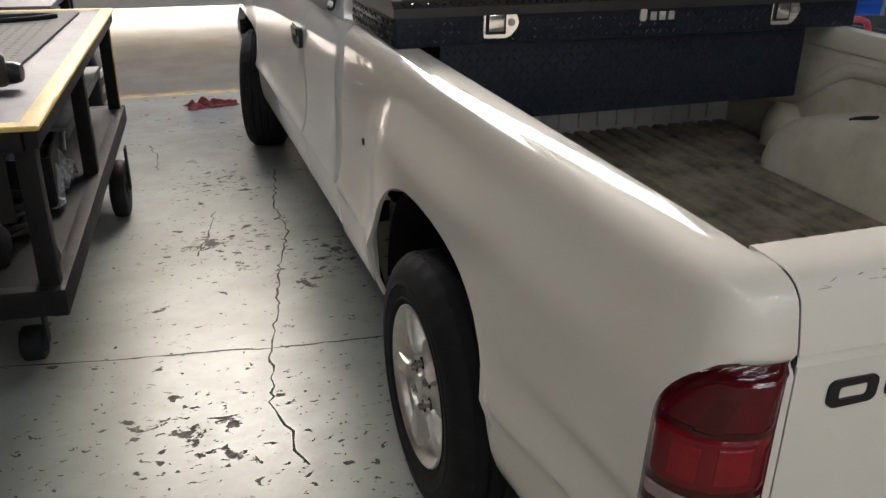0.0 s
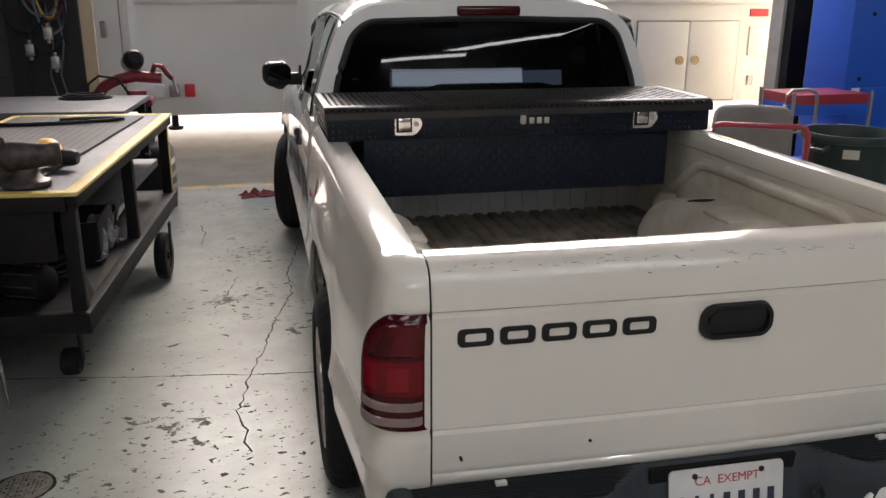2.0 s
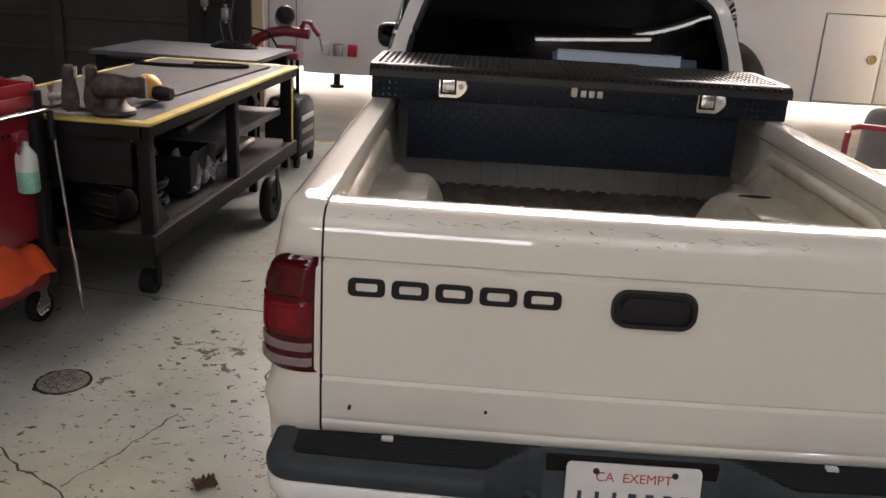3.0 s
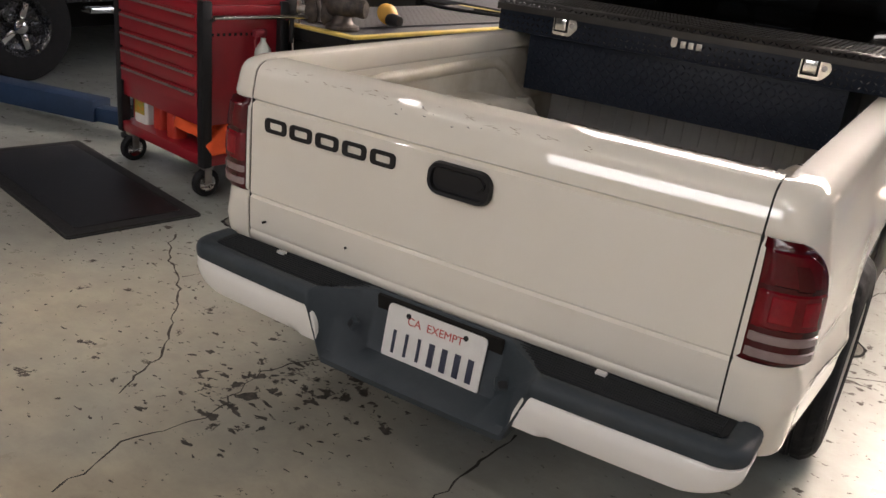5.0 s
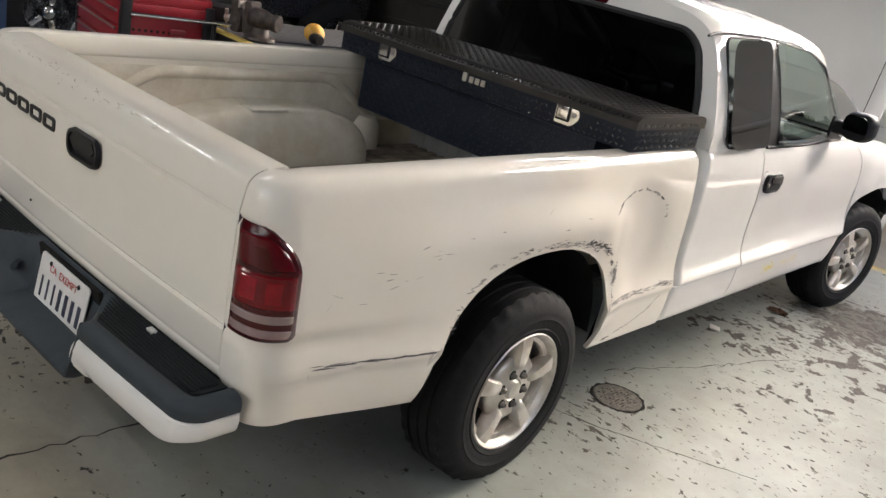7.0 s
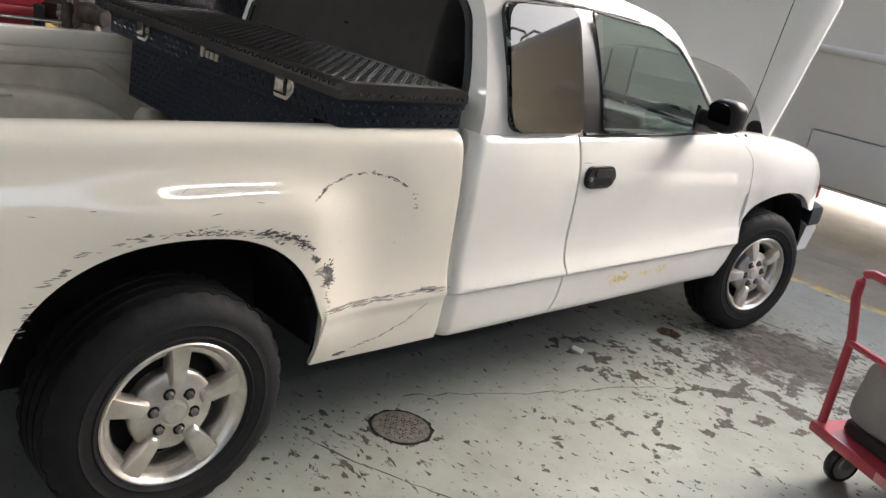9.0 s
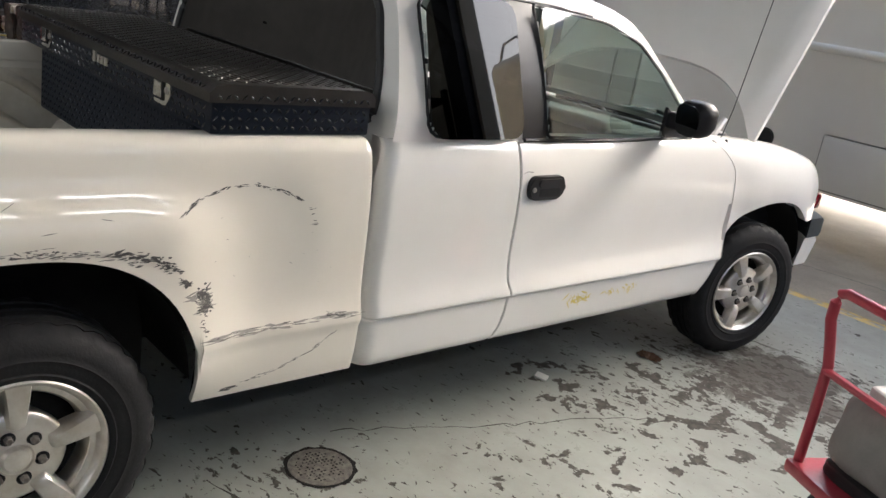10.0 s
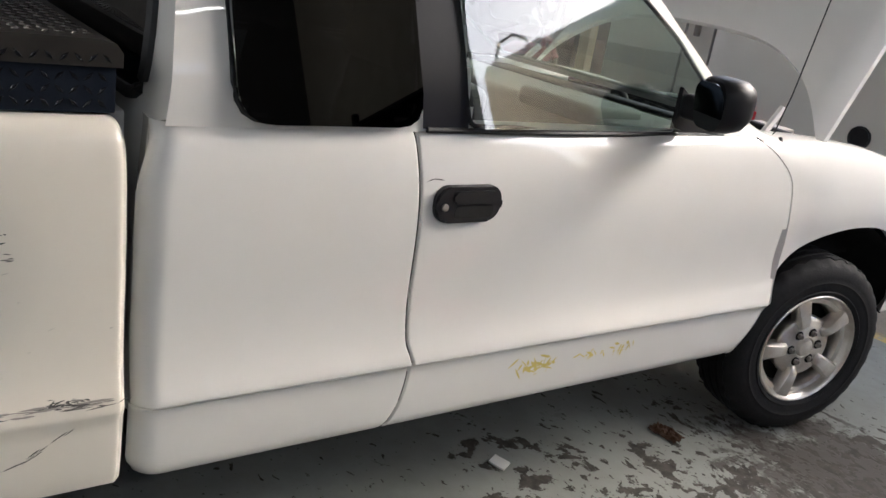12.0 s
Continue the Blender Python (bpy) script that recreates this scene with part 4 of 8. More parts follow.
def side_glass(name, poly, side, mat, label, lift=0.006):
    """A pane that follows the cab's side, with a rubber frame round it."""
    cy, cz = np.mean([p[0] for p in poly]), np.mean([p[1] for p in poly])
    rings = []
    for s in (1.0, 0.94, 0.8, 0.6, 0.4, 0.2):
        rings.append([(side * (glass_x(cy + (y - cy) * s, cz + (z - cz) * s) + lift), cy + (y - cy) * s, cz + (z - cz) * s) for y, z in poly])
    v = [p for r in rings for p in r] + [(side * (glass_x(cy, cz) + lift), cy, cz)]
    n = len(poly)
    f = []
    for i in range(5):
        for k in range(n):
            f.append((i * n + k, i * n + (k + 1) % n, (i + 1) * n + (k + 1) % n, (i + 1) * n + k))
    for k in range(n):
        f.append((5 * n + k, 5 * n + (k + 1) % n, 6 * n))
    if side < 0:
        f = [tuple(reversed(q)) for q in f]
    g = obj(name, v, f, mat, truck, label)
    bm = bmesh.new()
    tube(bm, [(side * (wall_x(y, z) + 0.001), y, z) for y, z in poly], 0.006, 6, True)
    part("window_rubber", bm, GASKET, g)
    return g


for s in (-1, 1):
    side_glass("quarter_window", QUARTER, s, TINT, "dark tinted quarter window")
    side_glass("door_window", FRONT_WIN, s, CLEAR, "clear greenish door window")
    g = 8
    P = np.zeros((g, 3, 3))
    for i in range(g):
        t = i / (g - 1)
        y0, y1 = 2.610 - 0.052 * t, 2.732 - 0.052 * t
        z = 1.078 + 0.430 * t
        for j, y in enumerate((y0, (y0 + y1) / 2, y1)):
            P[i, j] = (s * (wall_x(y, z) + 0.004), y, z)
    v, f = sheet(P)
    obj("pillar_cover", v, f, material("satin_black_pillar", (0.014, 0.014, 0.017), 0.32, 0, (0.022, 0.022, 0.024), 10, 0.4, 0, 60, spec=0.35), truck, "black pillar cover between the side windows")
    bm = bmesh.new()
    tube(bm, [(s * (wall_x(y, 1.076) + 0.006), y, 1.076) for y in np.linspace(2.62, 3.68, 24)], 0.007, 6)
    part("belt_strip", bm, GASKET, truck, "black belt moulding")


# rear of the cab with its wide dark window
def rear_y(x, z):
    return 2.030 + 0.075 * (z - 1.07) / 0.5 + 0.030 * abs(x / 0.76) ** 6


def rear_half(z):
    return wall_x(2.03, z)


REAR_WIN = smooth_loop([(-0.688, 1.10), (0.688, 1.10), (0.672, 1.24), (0.60, 1.435), (0.53, 1.49), (0.0, 1.502), (-0.53, 1.49), (-0.60, 1.435), (-0.672, 1.24)], 0.06)
zs = np.concatenate([np.linspace(0.45, 1.06, 14), np.linspace(1.07, 1.07 + TOP * 0.928, 46)])
P = np.zeros((len(zs), 61, 3))
for i, z in enumerate(zs):
    hw = rear_half(z) if z > 1.07 else float(door_profile(z)) - 0.036
    for j, t in enumerate(np.linspace(-1, 1, 61)):
        x = hw * t
        P[i, j] = (x, rear_y(x, max(z, 1.07)), z)
v, f = sheet(P)
f = [q for q in f if not inside(REAR_WIN, *np.mean([v[k] for k in q], axis=0)[[0, 2]])]
obj("cab_rear_wall", v, f, PAINT, truck, "white rear wall of the cab")
rows = []
for s in np.linspace(1.0, 0.02, 12):
    rows.append([(x * s, rear_y(x * s, 1.30 + (z - 1.30) * s) - 0.003, 1.30 + (z - 1.30) * s) for x, z in REAR_WIN])
P = np.array(rows)
v, f = sheet(P, closed_v=True)
f.append(tuple(range(len(v) - P.shape[1], len(v))))
rw = obj("rear_window", v, f, REAR_TINT, truck, "dark tinted rear window")
bm = bmesh.new()
tube(bm, [(x, rear_y(x, z) - 0.002, z) for x, z in REAR_WIN], 0.014, 6, True)
part("window_rubber", bm, GASKET, rw)
bm = bmesh.new()
box(bm, (0, rear_y(0, 1.535) + 0.004, 1.532), (0.285, 0.03, 0.042), 0.012, None, 3)
part("brake_light", bm, LENS_DARK, truck, "dark red high brake light")
# drip moulding between roof and sides at the rear corners
for s in (-1, 1):
    bm = bmesh.new()
    pts = [(s * (wall_x(y, belt + TOP * float(roof_h(y)) * 0.80) + 0.002), y, belt + TOP * float(roof_h(y)) * 0.80 + 0.002) for y in np.linspace(2.05, 3.0, 20)]
    tube(bm, pts, 0.006, 6)
    part("roof_seam", bm, GASKET, truck, "dark roof seam")

# windscreen
P = np.zeros((14, 21, 3))
for i, y in enumerate(np.linspace(3.17, 3.92, 14)):
    h = float(roof_h(y))
    for j, t in enumerate(np.linspace(-1, 1, 21)):
        P[i, j] = (0.628 * t, y, belt + TOP * h * (1 - 0.06 * abs(t) ** 3) - 0.006)
v, f = sheet(P)
obj("windscreen", v, f, CLEAR, truck, "clear windscreen")


# lower cab side: extended rear panel, door, front fender
def cab_rear(z):
    """Rear end of the cab's lower side: tucked in at the sill and leaning forward at the belt."""
    return 2.018 + 0.02 * float(step(0.40, 0.355, z)) + 0.030 * float(step(0.93, 1.075, z))


def cab_x(y, z):
    x = float(door_profile(z))
    # a rolled edge at the rear of the cab
    x -= 0.034 * max(0.0, 1 - (y - cab_rear(z)) / 0.050) ** 2.4
    return x


def bent_panel(name, side, s0, s1, bottom, top, label, n=40):
    """A side panel whose ends follow curved seams s0(z) and s1(z)."""
    rows = []
    zs = np.array(sorted(list(np.linspace(bottom, top, 46)) + [0.5205, 0.5225, 0.5245, 0.5262, 0.528, 0.5298, 0.5315, 0.5335, 0.536, 0.539, 0.543]))
    wide = float(s1(0.8) - s0(0.8))
    lip = np.array([0.0, 0.001, 0.002, 0.0035, 0.005, 0.007, 0.010, 0.016, 0.024, 0.034, 0.046]) / wide
    for t in np.concatenate([lip, np.linspace(0.055 / wide, 1 - 0.055 / wide, n), 1 - lip[::-1]]):
        ring = []
        for z in zs:
            a, b = float(s0(z)), float(s1(z))
            y = a + (b - a) * t
            e = min(t * (b - a), (1 - t) * (b - a))
            x = cab_x(y, z) - 0.005 * max(0.0, 1 - e / 0.006) ** 2
            ring.append((side * x, y, z))
        y = ring[-1][1]
        ring += [(side * (cab_x(y, top) - 0.05), ring[-1][1], top + 0.001), (side * (cab_x(y, top) - 0.07), y, top - 0.03), (side * (cab_x(y, bottom) - 0.05), ring[0][1], bottom + 0.004)]
        rows.append(ring)
    P = np.array(rows)
    v, f = sheet(P, closed_v=True)
    m = P.shape[1]
    f += [tuple(range(m))[::-1], tuple(range(len(v) - m, len(v)))]
    if side > 0:
        f = [tuple(reversed(q)) for q in f]
    return obj(name, v, f, PAINT, truck, label)


seam_rear = spline([0.355, 0.365, 0.435, 0.528, 0.59, 0.69, 0.877, 1.075], [2.600, 2.606, 2.634, 2.644, 2.625, 2.619, 2.615, 2.594])
seam_front = spline([0.355, 0.43, 0.52, 0.66, 0.72, 0.86, 0.95, 1.02, 1.055, 1.075], [3.925, 3.990, 4.034, 4.056, 4.058, 4.036, 4.006, 3.925, 3.862, 3.815])
DOOR_YELLOW = material("yellow_paint_scuff", (0.66, 0.55, 0.16), 0.6)
for s in (-1, 1):
    bent_panel("cab_side", s, cab_rear, lambda z: seam_rear(z) - 0.0018, 0.355, 1.074, "white extended cab side panel")
    d = bent_panel("door", s, lambda z: seam_rear(z) + 0.0018, lambda z: seam_front(z) - 0.0015, 0.355, 1.074, "closed white cab door", 60)
    for sm in (seam_rear, seam_front):
        bm = bmesh.new()
        tube(bm, [(s * (cab_x(3.0, z) - 0.010), float(sm(z)), z) for z in np.linspace(0.36, 1.07, 40)], 0.0055, 6)
        part("door_gap", bm, SHADOW_GAP, truck)
    # handle
    at = pose(s * 0.8155, 2.737, 0.918, 90, 0, 90 * s)
    bm = bmesh.new()
    prism(bm, rounded(0.185, 0.084, 0.036, 8), at @ pose(0, 0, -0.012), 0.022, 0.005)
    h = part("door_handle", bm, BLACK, d, "black door handle")
    bm = bmesh.new()
    prism(bm, rounded(0.124, 0.030, 0.011, 5), at @ pose(0.012 * s, 0.018, 0.006), 0.009, 0.003)
    part("grip", bm, BLACK, d)
    bm = bmesh.new()
    prism(bm, rounded(0.108, 0.030, 0.010, 5), at @ pose(0.014 * s, -0.016, 0.0085), 0.0022)
    part("grip_recess", bm, SHADOW_GAP, d)
    bm = bmesh.new()
    lathe(bm, [(0.009, 0), (0.009, 0.004), (0.007, 0.005), (0, 0.005)], at @ pose(-0.070 * s, -0.004, 0.010), 16)
    part("lock", bm, STEEL, d, "small bright key lock")
    # mirror on a stalk
    mir = new("door_mirror")
    mir.parent = truck
    mir["label"] = "black door mirror"
    mx, mz, mw, mh = 0.888, 1.180 if s > 0 else 1.150, 0.160, 0.140
    turned = pose(s * mx, 3.47, 0, 0, 0, -22 * s) @ pose(-s * mx, -3.47, 0)
    bm = bmesh.new()
    sec = []
    for k, (dy, sc) in enumerate(((-0.050, 0.90), (-0.042, 0.97), (-0.01, 1.0), (0.022, 0.93), (0.045, 0.72), (0.060, 0.40), (0.066, 0.05))):
        sec.append([bm.verts.new((s * (mx + x * sc), 3.47 + dy, mz + y * sc + 0.003 * k)) for x, y in rounded(mw, mh, 0.05, 6)])
    for a, b in zip(sec, sec[1:]):
        for k in range(len(a)):
            bm.faces.new((a[k], a[(k + 1) % len(a)], b[(k + 1) % len(b)], b[k]))
    bm.faces.new(sec[-1])
    bm.faces.new(sec[0][::-1])
    bm.transform(turned)
    part("mirror_housing", bm, BLACK, mir, "black mirror housing")
    bm = bmesh.new()
    prism(bm, rounded(mw - 0.016, mh - 0.024, 0.042, 6), pose(s * mx, 3.419, mz, 90 + 9, 0, 0), 0.003)
    bm.transform(turned)
    part("mirror_glass", bm, MIRROR_DARK, mir, "mirror glass")
    bm = bmesh.new()
    box(bm, (s * 0.80, 3.49, mz - 0.025), (0.11, 0.08, 0.07), 0.025, None, 3)
    prism(bm, [(0.0, 0.0), (0.20, 0.0), (0.0, 0.125)], pose(s * (wall_x(3.6, 1.11) + (0.004 if s > 0 else 0.018)), 3.45, 1.078, 90, 0, 90), 0.014)
    part("mirror_foot", bm, BLACK, mir, "black mirror foot")

# front fenders
fender_top = spline([3.78, 4.0, 4.2, 4.5, 4.75, 4.9, 5.0, 5.07, 5.12, 5.15], [1.062, 1.066, 1.060, 1.036, 0.996, 0.960, 0.918, 0.872, 0.82, 0.77])
nose_in = spline([4.5, 4.8, 4.95, 5.05, 5.11, 5.15], [0, 0.008, 0.028, 0.058, 0.09, 0.13])


def fender_x(y, z):
    top = float(fender_top(y))
    x = float(door_profile(min(z, 0.9)))
    u = max(0.0, min(1.0, (top - z) / 0.16))
    x -= 0.075 * (1 - math.sqrt(max(0.0, 1 - (1 - u) ** 2)))
    flare = 0.028 * float(step(0.24, 0.02, abs(math.hypot((y - FRONT_ARCH[0]) / 1.05, z - 0.33) - 0.47))) * float(step(0.35, 0.5, z)) * float(step(0.0, 0.28, y - float(seam_front(z))))
    w = float(step(0.0, 0.16, y - float(seam_front(min(z, 1.07)))))
    return (x + flare) * w + float(door_profile(min(z, 1.075))) * (1 - w) - float(nose_in(y))


def fender(side):
    ys = arch_columns(3.83, 5.145, FRONT_ARCH[0], FRONT_ARCH[1], 48, 0.02)
    rows = []
    for y in ys:
        z1 = float(fender_top(y))
        z0 = max(float(arch([y], *FRONT_ARCH)[0]), 0.358 if y < 4.2 else 0.662)
        zs = z0 + (z1 - z0) * (np.linspace(0, 1, 40))
        ring = []
        for z in zs:
            yy = max(y, float(seam_front(z)) + 0.0015) if y < 4.10 else y
            ring.append((side * fender_x(yy, z), yy, z))
        yy = ring[-1][1]
        w = fender_x(yy, z1)
        ring += [(side * (w - 0.05), yy, z1 + 0.006), (side * (w - 0.10), yy, z1 + 0.002), (side * (w - 0.11), yy, z1 - 0.04), (side * (abs(ring[0][0]) - 0.04), ring[0][1], z0 + 0.006)]
        rows.append(ring)
    P = np.array(rows)
    v, f = sheet(P, closed_v=True)
    m = P.shape[1]
    f += [tuple(range(m))[::-1], tuple(range(len(v) - m, len(v)))]
    if side > 0:
        f = [tuple(reversed(q)) for q in f]
    return obj("front_fender", v, f, PAINT, truck, "white front fender")


for s in (-1, 1):
    fender(s)
    bm = bmesh.new()
    box(bm, (s * 0.722, 5.075, 0.735), (0.07, 0.085, 0.085), 0.02)
    part("side_marker", bm, LENS_RED, truck, "red side marker lamp")

# nose, front bumper
bm = bmesh.new()
box(bm, (0, 5.10, 0.79), (1.32, 0.10, 0.24), 0.04, None, 3)
part("grille_panel", bm, PAINT, truck, "white grille panel")
rows = []
for x in np.linspace(-0.81, 0.81, 48):
    y = 5.29 - 0.20 * float(np.clip((abs(x) - 0.45) / 0.36, 0, 1)) ** 2.6
    rows.append([(x, y - 0.15, 0.660), (x, y - 0.02, 0.660), (x, y, 0.645), (x, y, 0.575), (x, y - 0.015, 0.558), (x, y - 0.15, 0.555)])
v, f = sheet(np.array(rows), closed_v=True)
f += [tuple(range(6))[::-1], tuple(range(len(v) - 6, len(v)))]
obj("front_bumper", v, f, BUMPER_PLASTIC, truck, "dark front bumper strip")
P = np.array(rows)
P[:, :, 2] = np.interp(P[:, :, 2], [0.555, 0.660], [0.405, 0.553])
P[:, :, 1] -= 0.02
P[:, 3:, 1] -= 0.05
v, f = sheet(P, closed_v=True)
f += [tuple(range(6))[::-1], tuple(range(len(v) - 6, len(v)))]
obj("front_bumper_skirt", v, f, PAINT, truck, "white lower front bumper")

# raised hood, seen from its outer side
HINGE, HOOD_UP = Vector((0, 4.17, 1.03)), radians(52)
n, m = 40, 41
hood_P = np.zeros((2, n, m, 3))
for side_i in range(2):
    for i in range(n):
        for j in range(m):
            t = -1 + 2 * j / (m - 1)
            u = i / (n - 1)
            w = 0.74 - 0.09 * u - 0.05 * max(0.0, (u - 0.85) / 0.15) ** 2
            s0, s1 = 0.02 + 0.35 * (1 - abs(t) ** 3.6), 1.20 - 0.10 * abs(t) ** 3
            s = s0 + (s1 - s0) * u
            crown = 0.055 * (1 - t * t) - 0.035 * max(0.0, (abs(t) - 0.86) / 0.14) ** 2 - 0.02 * max(0.0, (u - 0.8) / 0.2) ** 2
            crown -= 0.022 * side_i
            x = w * t
            y = s * math.cos(HOOD_UP) - crown * math.sin(HOOD_UP)
            z = s * math.sin(HOOD_UP) + crown * math.cos(HOOD_UP)
            hood_P[side_i, i, j] = (x, HINGE.y + y, HINGE.z + z)
va, fa = sheet(hood_P[0])
vb, fb = sheet(hood_P[1])
k0 = len(va)
rim = [i for i in range(m)] + [i * m + m - 1 for i in range(1, n)] + [(n - 1) * m + j for j in range(m - 2, -1, -1)] + [i * m for i in range(n - 2, 0, -1)]
faces = [tuple(reversed(q)) for q in fa] + [tuple(k + k0 for k in q) for q in fb]
faces += [(rim[i], rim[(i + 1) % len(rim)], rim[(i + 1) % len(rim)] + k0, rim[i] + k0) for i in range(len(rim))]
obj("hood", np.concatenate([va, vb]), faces, PAINT, truck, "raised white hood")
for s in (-1, 1):
    bm = bmesh.new()
    tube(bm, [(s * 0.63, 3.98, 1.0), (s * 0.63, 4.05, 1.05), (s * 0.62, 4.14, 1.14)], 0.014, 6)
    part("hood_hinge", bm, PAINT, truck)

# engine bay and cowl
bm = bmesh.new()
box(bm, (0, 4.52, 0.72), (1.24, 1.05, 0.30), 0.05)
part("engine_bay", bm, UNDERSIDE, truck, "dark engine bay")
bm = bmesh.new()
box(bm, (0, 3.93, 1.025), (1.36, 0.16, 0.05), 0.02)
part("cowl", bm, BLACK, truck, "black cowl grille")
rng = random.Random(4)
for k in range(16):
    bm = bmesh.new()
    x, y = rng.uniform(-0.58, 0.58), rng.uniform(4.12, 4.75)
    sx, sy, sz = rng.uniform(0.06, 0.18), rng.uniform(0.06, 0.16), rng.uniform(0.06, 0.14)
    box(bm, (x, y, 0.87 + sz / 2), (sx, sy, sz), 0.015)
    part("engine_part", bm, BLACK if k % 3 else STEEL, truck)
for k in range(5):
    bm = bmesh.new()
    a, b = Vector((rng.uniform(-0.5, 0.5), rng.uniform(4.1, 4.7), 0.98)), Vector((rng.uniform(-0.5, 0.55), rng.uniform(4.05, 4.7), 0.96))
    tube(bm, [a, a + Vector((0, 0, 0.05)), (a + b) / 2 + Vector((0, 0, 0.07)), b + Vector((0, 0, 0.04)), b], 0.014, 8)
    part("engine_hose", bm, BLACK, truck)
bm = bmesh.new()
tube(bm, [(0.70, 3.99, 1.055), (0.705, 4.0, 1.08), (0.71, 4.03, 1.2), (0.72, 4.12, 1.75)], 0.0022, 6)
rod(bm, (0.765, 3.965, 1.0), (0.74, 3.985, 1.07), 0.02, 0.006)
part("antenna", bm, BLACK, truck, "thin black whip antenna")

# underside: frame rails, axle, sills
bm = bmesh.new()
for s in (-1, 1):
    box(bm, (s * 0.42, 2.5, 0.47), (0.08, 5.0, 0.14), 0.01)
    box(bm, (s * 0.70, 2.95, 0.42), (0.14, 1.8, 0.12), 0.02)
box(bm, (0, 2.9, 0.50), (1.3, 1.9, 0.06), 0.01)
box(bm, (0, 1.05, 0.55), (0.9, 1.95, 0.05), 0.01)
rod(bm, (-0.62, REAR_HUB, 0.35), (0.62, REAR_HUB, 0.35), 0.045)
rod(bm, (-0.62, FRONT_HUB, 0.35), (0.62, FRONT_HUB, 0.35), 0.04)
lathe(bm, [(0, -0.12), (0.10, -0.10), (0.14, 0), (0.10, 0.10), (0, 0.12)], pose(0, REAR_HUB, 0.35, 90), 20)
rod(bm, (-0.2, 0.25, 0.42), (-0.2, 1.7, 0.40), 0.035)
part("chassis", bm, UNDERSIDE, truck, "dark chassis frame and axles")

# cab interior
bm = bmesh.new()
box(bm, (0, 3.60, 0.98), (1.42, 0.40, 0.16), 0.05, None, 3)
box(bm, (0.33, 3.50, 1.06), (0.36, 0.22, 0.06), 0.03, None, 3)
part("dashboard", bm, INTERIOR, truck, "grey dashboard")
for x in (-0.36, 0.36):
    bm = bmesh.new()
    box(bm, (x, 2.80, 0.88), (0.52, 0.14, 0.56), 0.05, pose(0, 0, 0, -12), 3)
    box(bm, (x, 3.05, 0.66), (0.52, 0.50, 0.14), 0.05, None, 3)
    box(bm, (x, 2.74, 1.23), (0.26, 0.09, 0.17), 0.035, pose(0, 0, 0, -12), 3)
    part("seat", bm, DARK_TRIM, truck, "dark cloth cab seat")
bm = bmesh.new()
tube(bm, [(-0.36 + 0.19 * math.cos(a), 3.34 - 0.19 * math.sin(a) * 0.42, 1.10 + 0.19 * math.sin(a) * 0.9) for a in np.linspace(0, math.tau, 33)[:-1]], 0.014, 8, True)
for a in (0.2, math.pi - 0.2, -math.pi / 2):
    rod(bm, (-0.36, 3.36, 1.09), (-0.36 + 0.18 * math.cos(a), 3.34 - 0.18 * math.sin(a) * 0.42, 1.10 + 0.18 * math.sin(a) * 0.9), 0.014)
rod(bm, (-0.36, 3.36, 1.09), (-0.36, 3.55, 1.0), 0.03)
part("steering_wheel", bm, DARK_TRIM, truck, "dark steering wheel")
bm = bmesh.new()
box(bm, (0, 2.95, 0.55), (1.36, 1.7, 0.04), 0.01)
for s in (-1, 1):
    box(bm, (s * 0.73, 3.25, 0.82), (0.04, 1.15, 0.45), 0.015)
part("cab_floor", bm, INTERIOR, truck, "grey cab floor and door cards")
bm = bmesh.new()
box(bm, (0, 3.14, 1.45), (0.22, 0.03, 0.06), 0.012)
part("inner_mirror", bm, DARK_TRIM, truck)


